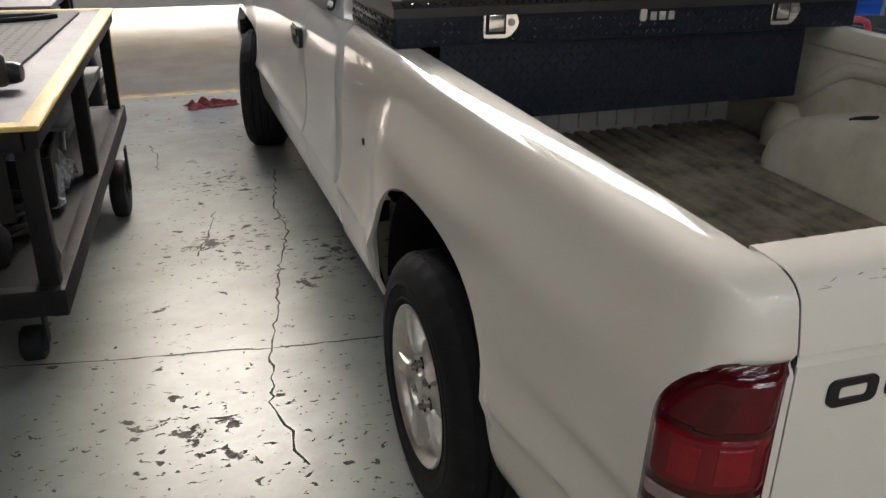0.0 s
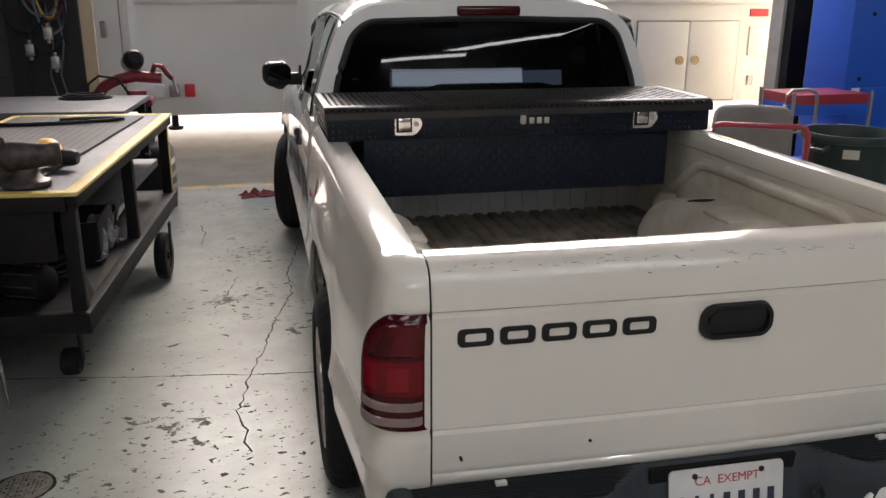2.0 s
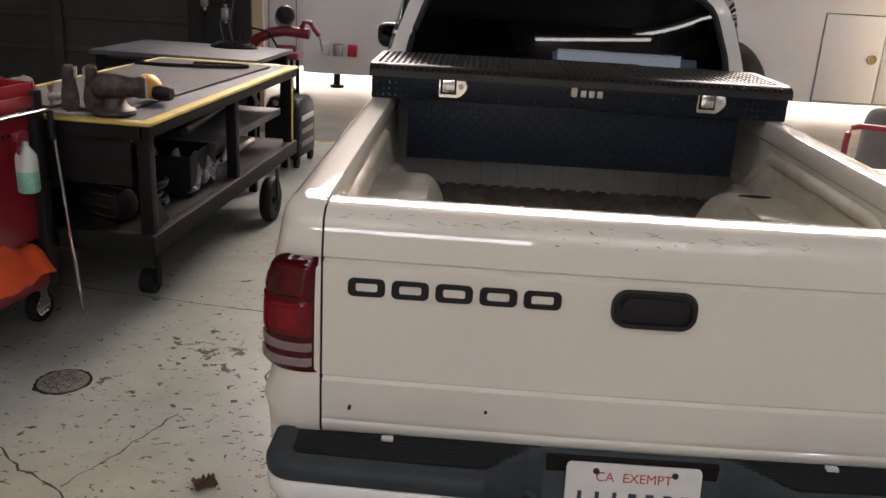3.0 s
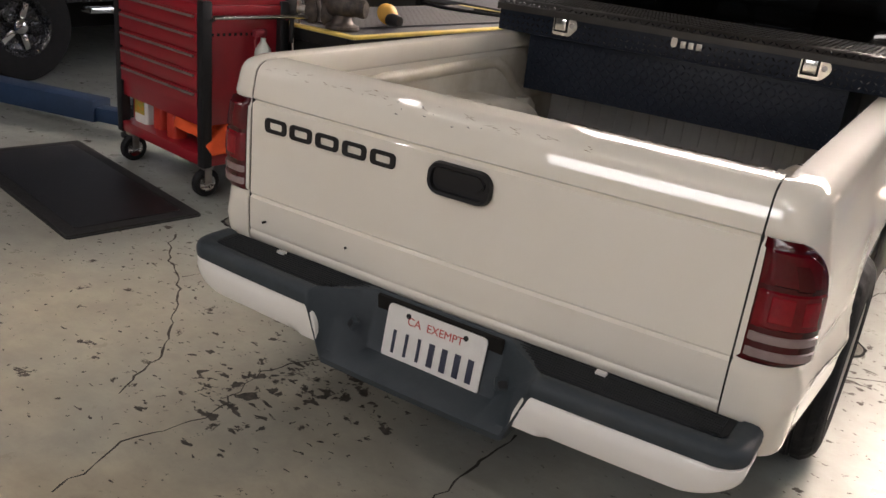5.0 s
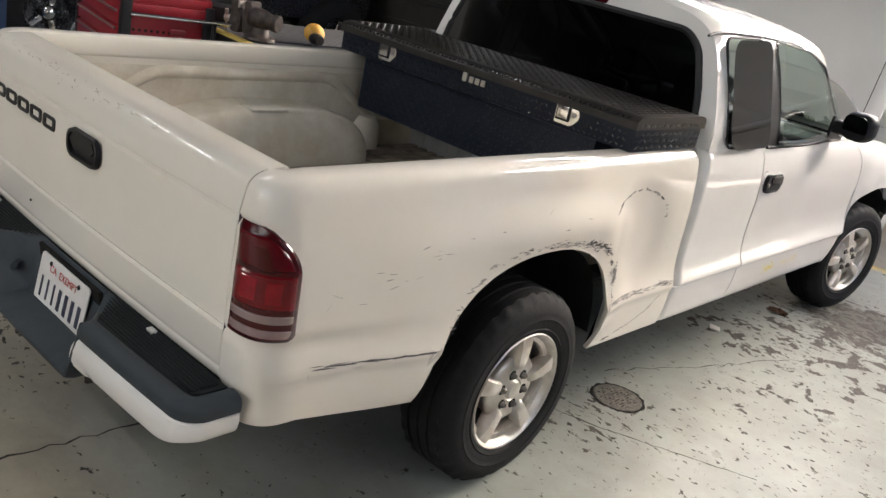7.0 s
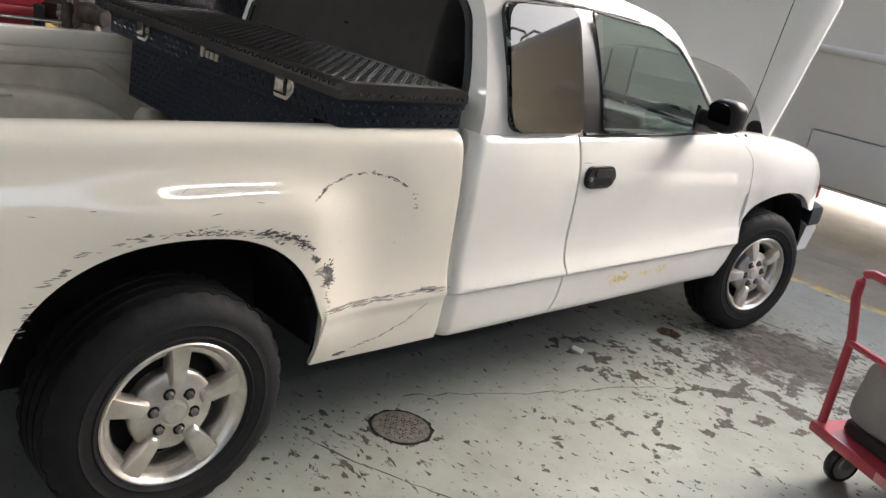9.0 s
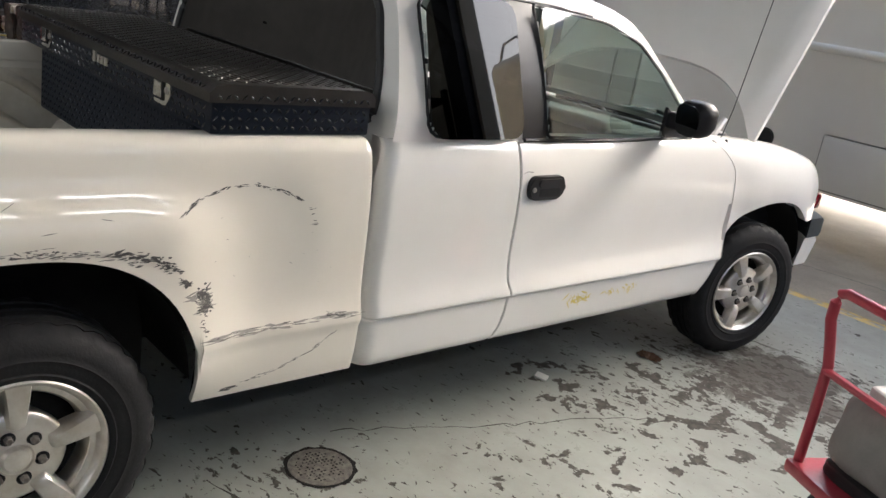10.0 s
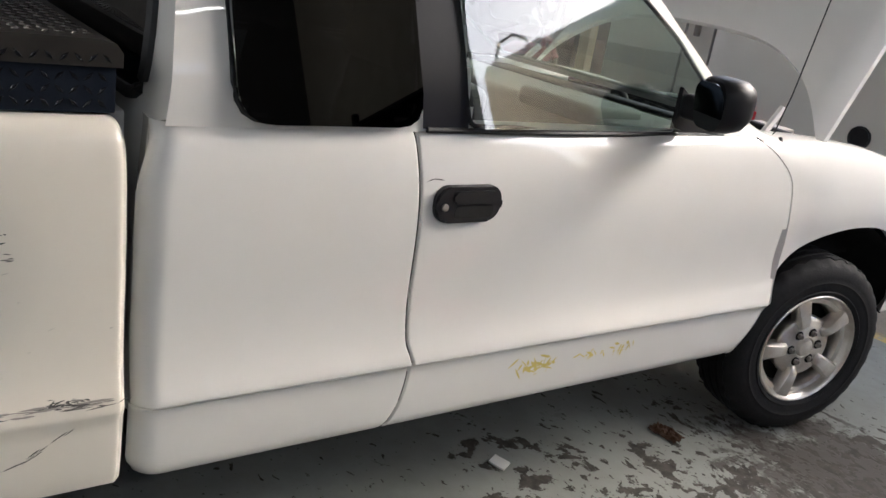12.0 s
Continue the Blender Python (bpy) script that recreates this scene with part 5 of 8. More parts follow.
# ---- wheels ----
def wheel():
    w = new("wheel")
    w["label"] = "black tyre on a five-spoke alloy wheel"
    R, half = TYRE_R, 0.112
    bm = bmesh.new()
    prof = [(0.196, -half + 0.016), (0.212, -half + 0.006), (0.245, -half - 0.002), (0.275, -half - 0.003), (0.300, -half + 0.003), (0.318, -half + 0.014), (0.329, -half + 0.027), (R - 0.003, -half + 0.040)]
    for k in range(4):
        z = -0.060 + 0.040 * k
        prof += [(R, z - 0.014), (R, z + 0.014), (R - 0.008, z + 0.0165), (R - 0.008, z + 0.0235)]
    prof = prof[:-2] + [(R - 0.003, half - 0.040), (0.329, half - 0.027), (0.318, half - 0.014), (0.312, half - 0.012), (0.300, half - 0.003), (0.275, half + 0.003), (0.262, half + 0.0025), (0.259, half + 0.0045), (0.256, half + 0.0025), (0.245, half + 0.002), (0.226, half - 0.002), (0.222, half + 0.001), (0.212, half - 0.004), (0.203, half - 0.010), (0.196, half - 0.016)]
    lathe(bm, prof, Matrix(), 96)
    # shoulder blocks: short cuts across the edge of the tread
    for v in bm.verts:
        r = math.hypot(v.co.x, v.co.y)
        if r > 0.316 and abs(v.co.z) > half - 0.045:
            k = round(math.atan2(v.co.y, v.co.x) / math.tau * 96) % 3
            if k == 0:
                v.co.x, v.co.y = v.co.x * (1 - 0.008 / r), v.co.y * (1 - 0.008 / r)
    part("tyre", bm, RUBBER, w, "worn black tyre")
    bm = bmesh.new()
    lathe(bm, [(0.15, -0.08), (0.172, -0.06), (0.160, half - 0.075), (0.163, half - 0.045), (0.170, half - 0.034), (0.184, half - 0.030), (0.190, half - 0.016), (0.196, half - 0.007), (0.203, half - 0.003), (0.207, half - 0.006), (0.207, half - 0.012), (0.198, half - 0.020), (0.19, -0.07)], Matrix(), 72)
    part("rim", bm, ALLOY, w, "dull alloy rim")
    bm = bmesh.new()
    lathe(bm, [(0.0, half - 0.085), (0.165, half - 0.090)], Matrix(), 40)
    part("brake_disc", bm, UNDERSIDE, w, "dark brake behind the spokes")
    bm = bmesh.new()
    lathe(bm, [(0.108, half - 0.085), (0.117, half - 0.052), (0.117, half - 0.040), (0.112, half - 0.033), (0.100, half - 0.029), (0.045, half - 0.024), (0.040, half - 0.022), (0.036, half - 0.026), (0.032, half - 0.022), (0.028, half - 0.014), (0.018, half - 0.011), (0, half - 0.010)], Matrix(), 56)
    part("hub", bm, ALLOY, w, "alloy hub with centre cap")
    for k in range(5):
        a = k * math.tau / 5 + math.pi / 2
        bm = bmesh.new()
        rows = []
        for r, wd, z, dp in ((0.077, 0.012, half - 0.027, 0.006), (0.079, 0.017, half - 0.020, 0.010), (0.086, 0.0205, half - 0.013, 0.02), (0.105, 0.0225, half - 0.009, 0.05), (0.14, 0.026, half - 0.008, 0.045), (0.175, 0.030, half - 0.010, 0.035), (0.192, 0.033, half - 0.013, 0.02)):
            rows.append([(r, -wd - 0.003, z - dp), (r, -wd, z - min(0.010, dp)), (r, -wd + 0.005, z - 0.001), (r, 0, z + 0.001), (r, wd - 0.005, z - 0.001), (r, wd, z - min(0.010, dp)), (r, wd + 0.003, z - dp)])
        v, f = sheet(np.array(rows), closed_v=True)
        f += [tuple(range(7))[::-1], tuple(range(len(v) - 7, len(v)))]
        vs = [bm.verts.new(pose(0, 0, 0, 0, 0, math.degrees(a)) @ Vector(p)) for p in v]
        for q in f:
            bm.faces.new([vs[i] for i in q])
        part("spoke", bm, ALLOY, w)
    for k in range(6):
        a = k * math.tau / 6
        c = (0.0585 * math.cos(a), 0.0585 * math.sin(a))
        bm = bmesh.new()
        lathe(bm, [(0.0105, half - 0.030), (0.0105, half - 0.014), (0.008, half - 0.010), (0.006, half - 0.010), (0.005, half - 0.014), (0, half - 0.014)], Matrix.Translation((*c, 0)), 6)
        part("lug_nut", bm, LUG_STEEL, w, "dull steel lug nut")
        bm = bmesh.new()
        lathe(bm, [(0.0175, half - 0.0245), (0.0165, half - 0.0238), (0.0, half - 0.0238)], Matrix.Translation((*c, 0)), 18)
        part("lug_seat", bm, SHADOW_GAP, w)
    return w


STEER = -14
first = wheel()
first.parent = truck
first.matrix_basis = pose(0.746, REAR_HUB, TYRE_R - 0.003, 0, 90, 0) @ pose(0, 0, 0, 0, 0, 18)
for x, y, spin in ((0.746, FRONT_HUB, 40), (-0.746, REAR_HUB, 8), (-0.746, FRONT_HUB, 55)):
    turn = pose(0, 0, 0, 0, 0, STEER if y == FRONT_HUB else 0)
    copy_thing(first, Matrix.Translation((x, y, TYRE_R - 0.003)) @ turn @ pose(0, 0, 0, 0, 90 if x > 0 else -90, 0) @ pose(0, 0, 0, 0, 0, spin))


# fuel flap lock
bm = bmesh.new()
rod(bm, (-0.80, 1.69, 0.78), (-(float(bed_x(1.69, 0.78, -1)) + 0.003), 1.69, 0.78), 0.011)
part("flap_lock", bm, SHADOW_GAP, truck, "small dark lock of the fuel flap")


# ---- scuffs: dark scrapes on the bed side and yellow rubs on the door ----
SCUFF = material("dark_scrape", (0.06, 0.058, 0.055), 0.8, 0, (0.14, 0.13, 0.12), 60, 0.8)
GREY_SCUFF = material("grey_scrape", (0.27, 0.255, 0.235), 0.8, 0, (0.4, 0.37, 0.33), 60, 0.8)


def scuffs(name, path, count, spread, length, thick, mat, seed, surface, slope=0.12, label="", across=False):
    """Thin ragged scrapes strewn along a path on the body side; they follow its surface."""
    rnd = random.Random(seed)
    seg = [math.hypot(b[0] - a[0], b[1] - a[1]) for a, b in zip(path, path[1:])]
    verts, faces = [], []
    for _ in range(count):
        d = rnd.random() * sum(seg)
        for (a, b), l in zip(zip(path, path[1:]), seg):
            if d <= l:
                break
            d -= l
        t = d / l
        y = a[0] + (b[0] - a[0]) * t + rnd.gauss(0, spread)
        z = a[1] + (b[1] - a[1]) * t + rnd.gauss(0, spread * 0.8)
        along = math.atan2(b[1] - a[1], b[0] - a[0]) if slope is None else rnd.gauss(0, slope)
        ln, th = length * rnd.uniform(0.3, 1.3), thick * rnd.uniform(0.3, 1.2)
        k, n = len(verts), 5
        for i in range(n):
            u = i / (n - 1) - 0.5
            w = th * (1 - (2 * u) ** 2) * rnd.uniform(0.5, 1.0) + 0.0003
            for s in (-1, 1):
                yy = y + u * ln * math.cos(along) - s * w / 2 * math.sin(along)
                zz = z + u * ln * math.sin(along) + s * w / 2 * math.cos(along)
                verts.append((yy, float(surface(yy, zz)) - 0.0012, zz) if across else (float(surface(yy, zz)) + 0.0012, yy, zz))
        faces += [(k + 2 * i, k + 2 * i + 2, k + 2 * i + 3, k + 2 * i + 1) for i in range(n - 1)]
    ob = obj(name, verts, faces, mat, truck, label, False)
    return tagged(ob, kind="stuff")


def right_side(y, z):
    return bed_x(y, z, 1)


ARCH_EDGE = [(0.63, 0.62), (0.69, 0.73), (0.78, 0.805), (0.92, 0.836), (1.06, 0.840), (1.20, 0.826), (1.31, 0.795)]
scuffs("scrape_mark", [(1.40, 0.895), (1.46, 0.934), (1.54, 0.957), (1.62, 0.961), (1.70, 0.944), (1.76, 0.914)], 120, 0.0025, 0.016, 0.0032, SCUFF, 1, right_side, None, "dark scrapes round the dent")
scuffs("scrape_mark", [(1.76, 0.925), (1.80, 0.88), (1.81, 0.84)], 8, 0.004, 0.012, 0.003, SCUFF, 2, right_side)
scuffs("scrape_mark", ARCH_EDGE, 66, 0.006, 0.022, 0.0034, SCUFF, 3, right_side, 0.12, "dark scrapes over the wheel arch")
scuffs("scrape_mark", ARCH_EDGE, 30, 0.007, 0.026, 0.005, GREY_SCUFF, 4, right_side, 0.12)
scuffs("scrape_mark", [(1.02, 0.838), (1.12, 0.842)], 26, 0.004, 0.012, 0.004, SCUFF, 17, right_side, 0.3)
scuffs("scrape_mark", [(1.24, 0.826), (1.34, 0.800), (1.40, 0.765)], 120, 0.008, 0.018, 0.0055, SCUFF, 5, right_side, 0.15)
scuffs("scrape_mark", [(1.405, 0.742), (1.43, 0.728)], 16, 0.004, 0.022, 0.007, SCUFF, 18, right_side, 0.4)
scuffs("scrape_mark", [(1.465, 0.705), (1.48, 0.672), (1.482, 0.648)], 110, 0.009, 0.024, 0.007, SCUFF, 6, right_side, 0.35, "dark scraped patch ahead of the wheel arch")
scuffs("scrape_mark", [(1.45, 0.70), (1.49, 0.655)], 30, 0.012, 0.04, 0.009, GREY_SCUFF, 7, right_side, 0.2)
scuffs("scrape_mark", [(1.475, 0.62), (1.486, 0.585)], 12, 0.004, 0.014, 0.004, SCUFF, 19, right_side, 0.4)
scuffs("scrape_mark", [(1.50, 0.565), (1.70, 0.566), (1.86, 0.572), (1.995, 0.560)], 44, 0.004, 0.045, 0.0026, SCUFF, 8, right_side, 0.06, "long scrapes along the crease")
scuffs("scrape_mark", [(1.86, 0.574), (1.93, 0.572)], 26, 0.004, 0.018, 0.0045, SCUFF, 20, right_side, 0.4)
scuffs("scrape_mark", [(1.50, 0.562), (1.75, 0.568), (1.97, 0.568)], 34, 0.005, 0.07, 0.007, GREY_SCUFF, 9, right_side, 0.05)
scuffs("scrape_mark", [(1.60, 0.405), (1.72, 0.428), (1.83, 0.468), (1.90, 0.515)], 46, 0.0025, 0.022, 0.0024, SCUFF, 10, right_side, None)
scuffs("scrape_mark", [(1.55, 0.396), (1.60, 0.400)], 22, 0.003, 0.022, 0.0045, SCUFF, 11, right_side, 0.1)
scuffs("scrape_mark", [(0.18, 0.628), (0.36, 0.612), (0.58, 0.592)], 34, 0.003, 0.07, 0.0045, SCUFF, 12, right_side, None, "thin scrape along the rear crease")
scuffs("scrape_mark", [(0.16, 0.78), (0.5, 0.86), (0.9, 0.92), (1.3, 0.90)], 20, 0.03, 0.028, 0.0018, SCUFF, 13, right_side, 0.2)
scuffs("scrape_mark", [(1.5, 0.88), (1.9, 0.70)], 12, 0.08, 0.012, 0.0016, GREY_SCUFF, 14, right_side, 0.3)
scuffs("yellow_rub", [(2.98, 0.463), (3.10, 0.462)], 34, 0.012, 0.034, 0.010, DOOR_YELLOW, 15, lambda y, z: door_profile(z), 0.9, "faint yellow rub marks low on the door")
scuffs("yellow_rub", [(3.20, 0.468), (3.42, 0.470)], 26, 0.010, 0.026, 0.009, DOOR_YELLOW, 16, lambda y, z: door_profile(z), 0.9)
scuffs("scratch_mark", [(2.623, 0.969), (2.645, 0.974), (2.669, 0.971)], 14, 0.0006, 0.018, 0.0022, SCUFF, 23, lambda y, z: door_profile(z), None)
BROWN_SCUFF = material("brown_rub", (0.28, 0.21, 0.14), 0.8, 0, (0.42, 0.35, 0.26), 60, 0.8)


def gate_back(x, z):
    return gate_y(z) + 0.012 * (x / 0.66) ** 2


scuffs("rub_mark", [(-0.66, 1.060), (0.30, 1.062)], 44, 0.006, 0.020, 0.0014, BROWN_SCUFF, 21, gate_back, 0.15, "small brown rubs along the top of the gate", True)
scuffs("rub_mark", [(-0.42, 1.050), (0.05, 1.046)], 9, 0.012, 0.010, 0.0026, SCUFF, 22, gate_back, 0.8, "", True)


# ---- motorhome parked across the doorway ----
VAN_WHITE = material("white_coach_body", (0.80, 0.78, 0.72), 0.42, 0, (0.70, 0.67, 0.60), 1.2, 0.5, 0.03, 30, 0.2)
VAN_GLASS = glass_material("dark_coach_glass", (0.03, 0.04, 0.06))
RED_REFLECTOR = material("red_reflector", (0.55, 0.02, 0.03), 0.3)
BRASS = material("brass_latch", (0.55, 0.43, 0.22), 0.3, 0.8)
van = thing("motorhome", "large white motorhome with hatches parked across the doorway", "motorhome", at=(0, 7.3, 0))
xs = arch_columns(-2.17, 4.9, 2.09, 0.60, 40, 0.12)
zb = np.maximum(np.full(len(xs), 0.415), arch(xs, 2.09, 0.60, 1.02, 0.28, 2.2))
rows = []
for x, z0 in zip(xs, zb):
    e = 0.05 * max(0.0, 1 - (x + 2.17) / 0.05) ** 2
    ring = [(x, 0.004 + e, z0)] + [(x, e, z0 + (3.0 - z0) * t) for t in np.linspace(0.02, 1, 14)] + [(x, 0.06, 3.1), (x, 0.2, 3.16), (x, 2.1, 3.16), (x, 2.28, 3.05), (x, 2.3, 0.415), (x, 2.0, 0.415 if z0 < 0.5 else 0.415), (x, 0.06 + e, z0 + 0.01)]
    rows.append(ring)
v, f = sheet(np.array(rows), closed_v=True)
m = len(rows[0])
f += [tuple(range(m)), tuple(range(len(v) - m, len(v)))[::-1]]
obj("body", [tuple(p) for p in v], [tuple(reversed(q)) for q in f], VAN_WHITE, van)
bm = bmesh.new()
tube(bm, [(-2.1, -0.005, 1.52), (1.0, -0.005, 1.52), (4.85, -0.005, 1.52)], 0.035, 10)
part("side_moulding", bm, VAN_WHITE, van, "white half-round side moulding")
bm = bmesh.new()
box(bm, (2.09, 0.62, 0.75), (1.25, 0.04, 0.7), 0.01)
box(bm, (2.09, 0.33, 1.04), (1.22, 0.58, 0.03), 0.01)
for s in (-1, 1):
    box(bm, (2.09 + s * 0.61, 0.33, 0.75), (0.03, 0.58, 0.62), 0.005)
part("wheel_well", bm, UNDERSIDE, van, "dark wheel well")


def hatch(x0, x1, z0, z1, label):
    bm = bmesh.new()
    box(bm, ((x0 + x1) / 2, 0.003, (z0 + z1) / 2), (x1 - x0 + 0.02, 0.006, z1 - z0 + 0.02))
    h = part("hatch_gap", bm, material("hatch_shadow_line", (0.22, 0.20, 0.17), 0.8), van)
    bm = bmesh.new()
    box(bm, ((x0 + x1) / 2, -0.004, (z0 + z1) / 2), (x1 - x0, 0.012, z1 - z0), 0.004)
    return part("hatch", bm, VAN_WHITE, van, label)


for x0, x1 in ((3.13, 3.745), (3.755, 4.36)):
    hatch(x0, x1, 0.44, 1.305, "white storage hatch")
for x in (3.655, 3.845):
    bm = bmesh.new()
    lathe(bm, [(0.05, 0.0), (0.05, 0.012), (0.042, 0.018), (0.03, 0.012), (0.024, 0.02), (0, 0.022)], pose(x, -0.010, 0.885, 90, 0, 0), 24)
    part("latch", bm, BRASS, van, "round brass hatch latch")
hatch(-0.27, 1.10, 0.445, 0.868, "long low white hatch")
bm = bmesh.new()
box(bm, (4.59, -0.006, 1.40), (0.23, 0.02, 0.085), 0.005)
part("reflector", bm, RED_REFLECTOR, van, "red clearance reflector")
bm = bmesh.new()
box(bm, (4.61, -0.008, 1.09), (0.24, 0.02, 0.32), 0.006)
part("access_panel", bm, VAN_WHITE, van)
bm = bmesh.new()
box(bm, (4.56, -0.008, 0.65), (0.07, 0.02, 0.11), 0.006)
part("latch", bm, STEEL, van)
bm = bmesh.new()
lathe(bm, [(0.082, -0.02), (0.082, 0.012), (0.074, 0.014), (0.068, 0.006), (0, 0.006)], pose(-0.76, 0, 0.735, 90, 0, 0), 28)
part("vent", bm, BLACK, van, "round black side vent")
for x, c in ((-1.93, FIXTURE), (-1.79, STEEL), (-1.64, RED_REFLECTOR)):
    bm = bmesh.new()
    box(bm, (x, -0.03, 0.665), (0.095, 0.07, 0.125), 0.012)
    part("service_port", bm, c, van)
bm = bmesh.new()
box(bm, (0.0, -0.004, 2.36), (2.2, 0.02, 0.76), 0.03, None, 3)
part("side_window", bm, VAN_GLASS, van, "dark side window")
bm = bmesh.new()
box(bm, (-3.2, 1.2, 1.75), (2.1, 2.1, 2.6), 0.08, None, 3)
part("cab_section", bm, VAN_WHITE, van, "white cab section")
bm = bmesh.new()
box(bm, (-2.55, 0.14, 1.5), (0.012, 0.02, 1.9))
box(bm, (-2.26, 0.14, 1.5), (0.010, 0.02, 2.1))
part("door_seam", bm, material("grey_door_seam", (0.3, 0.29, 0.27), 0.8), van)
bm = bmesh.new()
box(bm, (-2.36, 0.12, 1.88), (0.05, 0.05, 0.42), 0.015)
part("door_grip", bm, STEEL, van, "grey door grab handle")
bm = bmesh.new()
box(bm, (-2.42, 0.12, 1.25), (0.05, 0.04, 0.16), 0.015)
part("door_latch", bm, STEEL, van, "grey door latch")
bm = bmesh.new()
rod(bm, (-1.82, 0.12, 0.46), (-1.82, 0.12, 0.28), 0.035)
rod(bm, (-1.82, 0.12, 0.26), (-1.82, 0.12, 0.29), 0.075)
part("levelling_jack", bm, BLACK, van, "black levelling jack")
for x in (-1.05, -0.82, 3.1):
    bm = bmesh.new()
    box(bm, (x, 0.5, 0.44), (0.06, 0.3, 0.07), 0.015)
    part("underbody_bracket", bm, BLACK, van)


def van_wheel(x, y):
    w = new("road_wheel")
    w.parent = van
    w["label"] = "black coach tyre with bright steel wheel cover"
    m = pose(x, y, 0.442, 90, 0, 0)
    bm = bmesh.new()
    lathe(bm, [(0.255, -0.10), (0.28, -0.135), (0.36, -0.14), (0.42, -0.12), (0.445, -0.08), (0.445, 0.08), (0.42, 0.12), (0.36, 0.14), (0.28, 0.135), (0.258, 0.11)], m, 56)
    part("tyre", bm, RUBBER, w)
    bm = bmesh.new()
    lathe(bm, [(0.262, 0.10), (0.262, 0.125), (0.245, 0.128), (0.225, 0.10), (0.20, 0.03), (0.15, 0.015), (0.135, 0.04), (0.125, 0.085), (0.09, 0.115), (0.04, 0.13), (0, 0.132)], m, 56)
    part("wheel_cover", bm, CHROME, w, "bright domed wheel cover")


# ladder on the rear end
bm = bmesh.new()
for y in (0.35, 0.75):
    tube(bm, [(5.06, y, 0.8), (5.06, y, 2.9), (5.04, y, 3.2), (4.94, y, 3.38), (4.75, y, 3.40), (4.6, y, 3.30), (4.56, y, 3.16)], 0.016, 8)
for z in (1.0, 1.3, 1.6, 1.9, 2.2, 2.5, 2.8):
    rod(bm, (5.06, 0.35, z), (5.06, 0.75, z), 0.014)
for z in (1.1, 2.6):
    for y in (0.35, 0.75):
        rod(bm, (4.9, y, z), (5.06, y, z), 0.012)
part("ladder", bm, STEEL, van, "steel tube ladder on the rear end")
van_wheel(2.10, 0.26)
van_wheel(2.10, 2.0)
van_wheel(-3.3, 0.30)


# ---- tool box across the truck bed ----
BOX_BLACK = material("black_powder_coat", (0.010, 0.0135, 0.021), 0.30, 0.0, (0.016, 0.020, 0.028), 10, 0.6, 0.04, 200, spec=0.12)
LUG = material("shiny_black_tread", (0.008, 0.009, 0.013), 0.16, 0.0, (0.014, 0.015, 0.019), 10, 0.6, 0.0, 200, spec=0.5, uneven=0.04)
BOX_TOP = material("worn_black_tread_plate", (0.017, 0.016, 0.015), 0.36, 0.0, (0.055, 0.047, 0.038), 6, 0.5, 0.05, 150, spec=0.35)
toolbox = thing("truck_toolbox", "black diamond-plate crossover toolbox lying over the bed rails", "toolbox")
X0, X1, Y0, Y1, ZB, ZL, ZT = -0.765, 0.755, 1.50, 1.985, 1.0835, 1.176, 1.210
bm = bmesh.new()
box(bm, (-0.015, 1.745, 0.977), (1.23, 0.43, 0.235), 0.006)
part("box_body", bm, BOX_BLACK, toolbox, "black box body hanging between the rails")
bm = bmesh.new()
box(bm, ((X0 + X1) / 2, (Y0 + Y1) / 2, (ZB + ZL) / 2), (X1 - X0, Y1 - Y0, ZL - ZB), 0.006)
part("side_wing", bm, BOX_BLACK, toolbox, "black wings resting on the rails")
prof = [(Y0 - 0.012, ZL - 0.012), (Y0 - 0.012, ZL + 0.012), (Y0 + 0.004, ZT - 0.006), (Y0 + 0.03, ZT), (Y1 - 0.03, ZT), (Y1 - 0.004, ZT - 0.006), (Y1 + 0.008, ZL + 0.012), (Y1 + 0.008, ZL - 0.012)]
bm = bmesh.new()
prism(bm, [(y, z) for y, z in prof], Matrix(((0, 0, 1, X0 - 0.008), (1, 0, 0, 0), (0, 1, 0, 0), (0, 0, 0, 1))), X1 - X0 + 0.016)
part("lid", bm, BOX_TOP, toolbox, "black tread-plate lid")


def lugs(name, origin, u, w, nu, nv, pitch, size, mat, label):
    """Raised lozenges of tread plate, turned to and fro, on one flat face."""
    origin, u, w = Vector(origin), Vector(u), Vector(w)
    nrm = u.cross(w).normalized()
    verts, faces = [], []
    for i in range(nu):
        for j in range(nv):
            c = origin + u * (pitch * (i + 0.5)) + w * (pitch * (j + 0.5))
            a = 1 if (i + j) % 2 else -1
            d, e = (u + a * w).normalized(), (u - a * w).normalized()
            k = len(verts)
            base = [c + d * size, c + e * size * 0.33, c - d * size, c - e * size * 0.33]
            verts += base + [c + d * size * 0.6 + nrm * 0.0022, c + e * size * 0.16 + nrm * 0.0022, c - d * size * 0.6 + nrm * 0.0022, c - e * size * 0.16 + nrm * 0.0022]
            faces += [(k + 4, k + 5, k + 6, k + 7)] + [(k + q, k + (q + 1) % 4, k + 4 + (q + 1) % 4, k + 4 + q) for q in range(4)]
    ob = obj(name, verts, faces, mat, toolbox, label, False)
    return tagged(ob, kind="stuff")


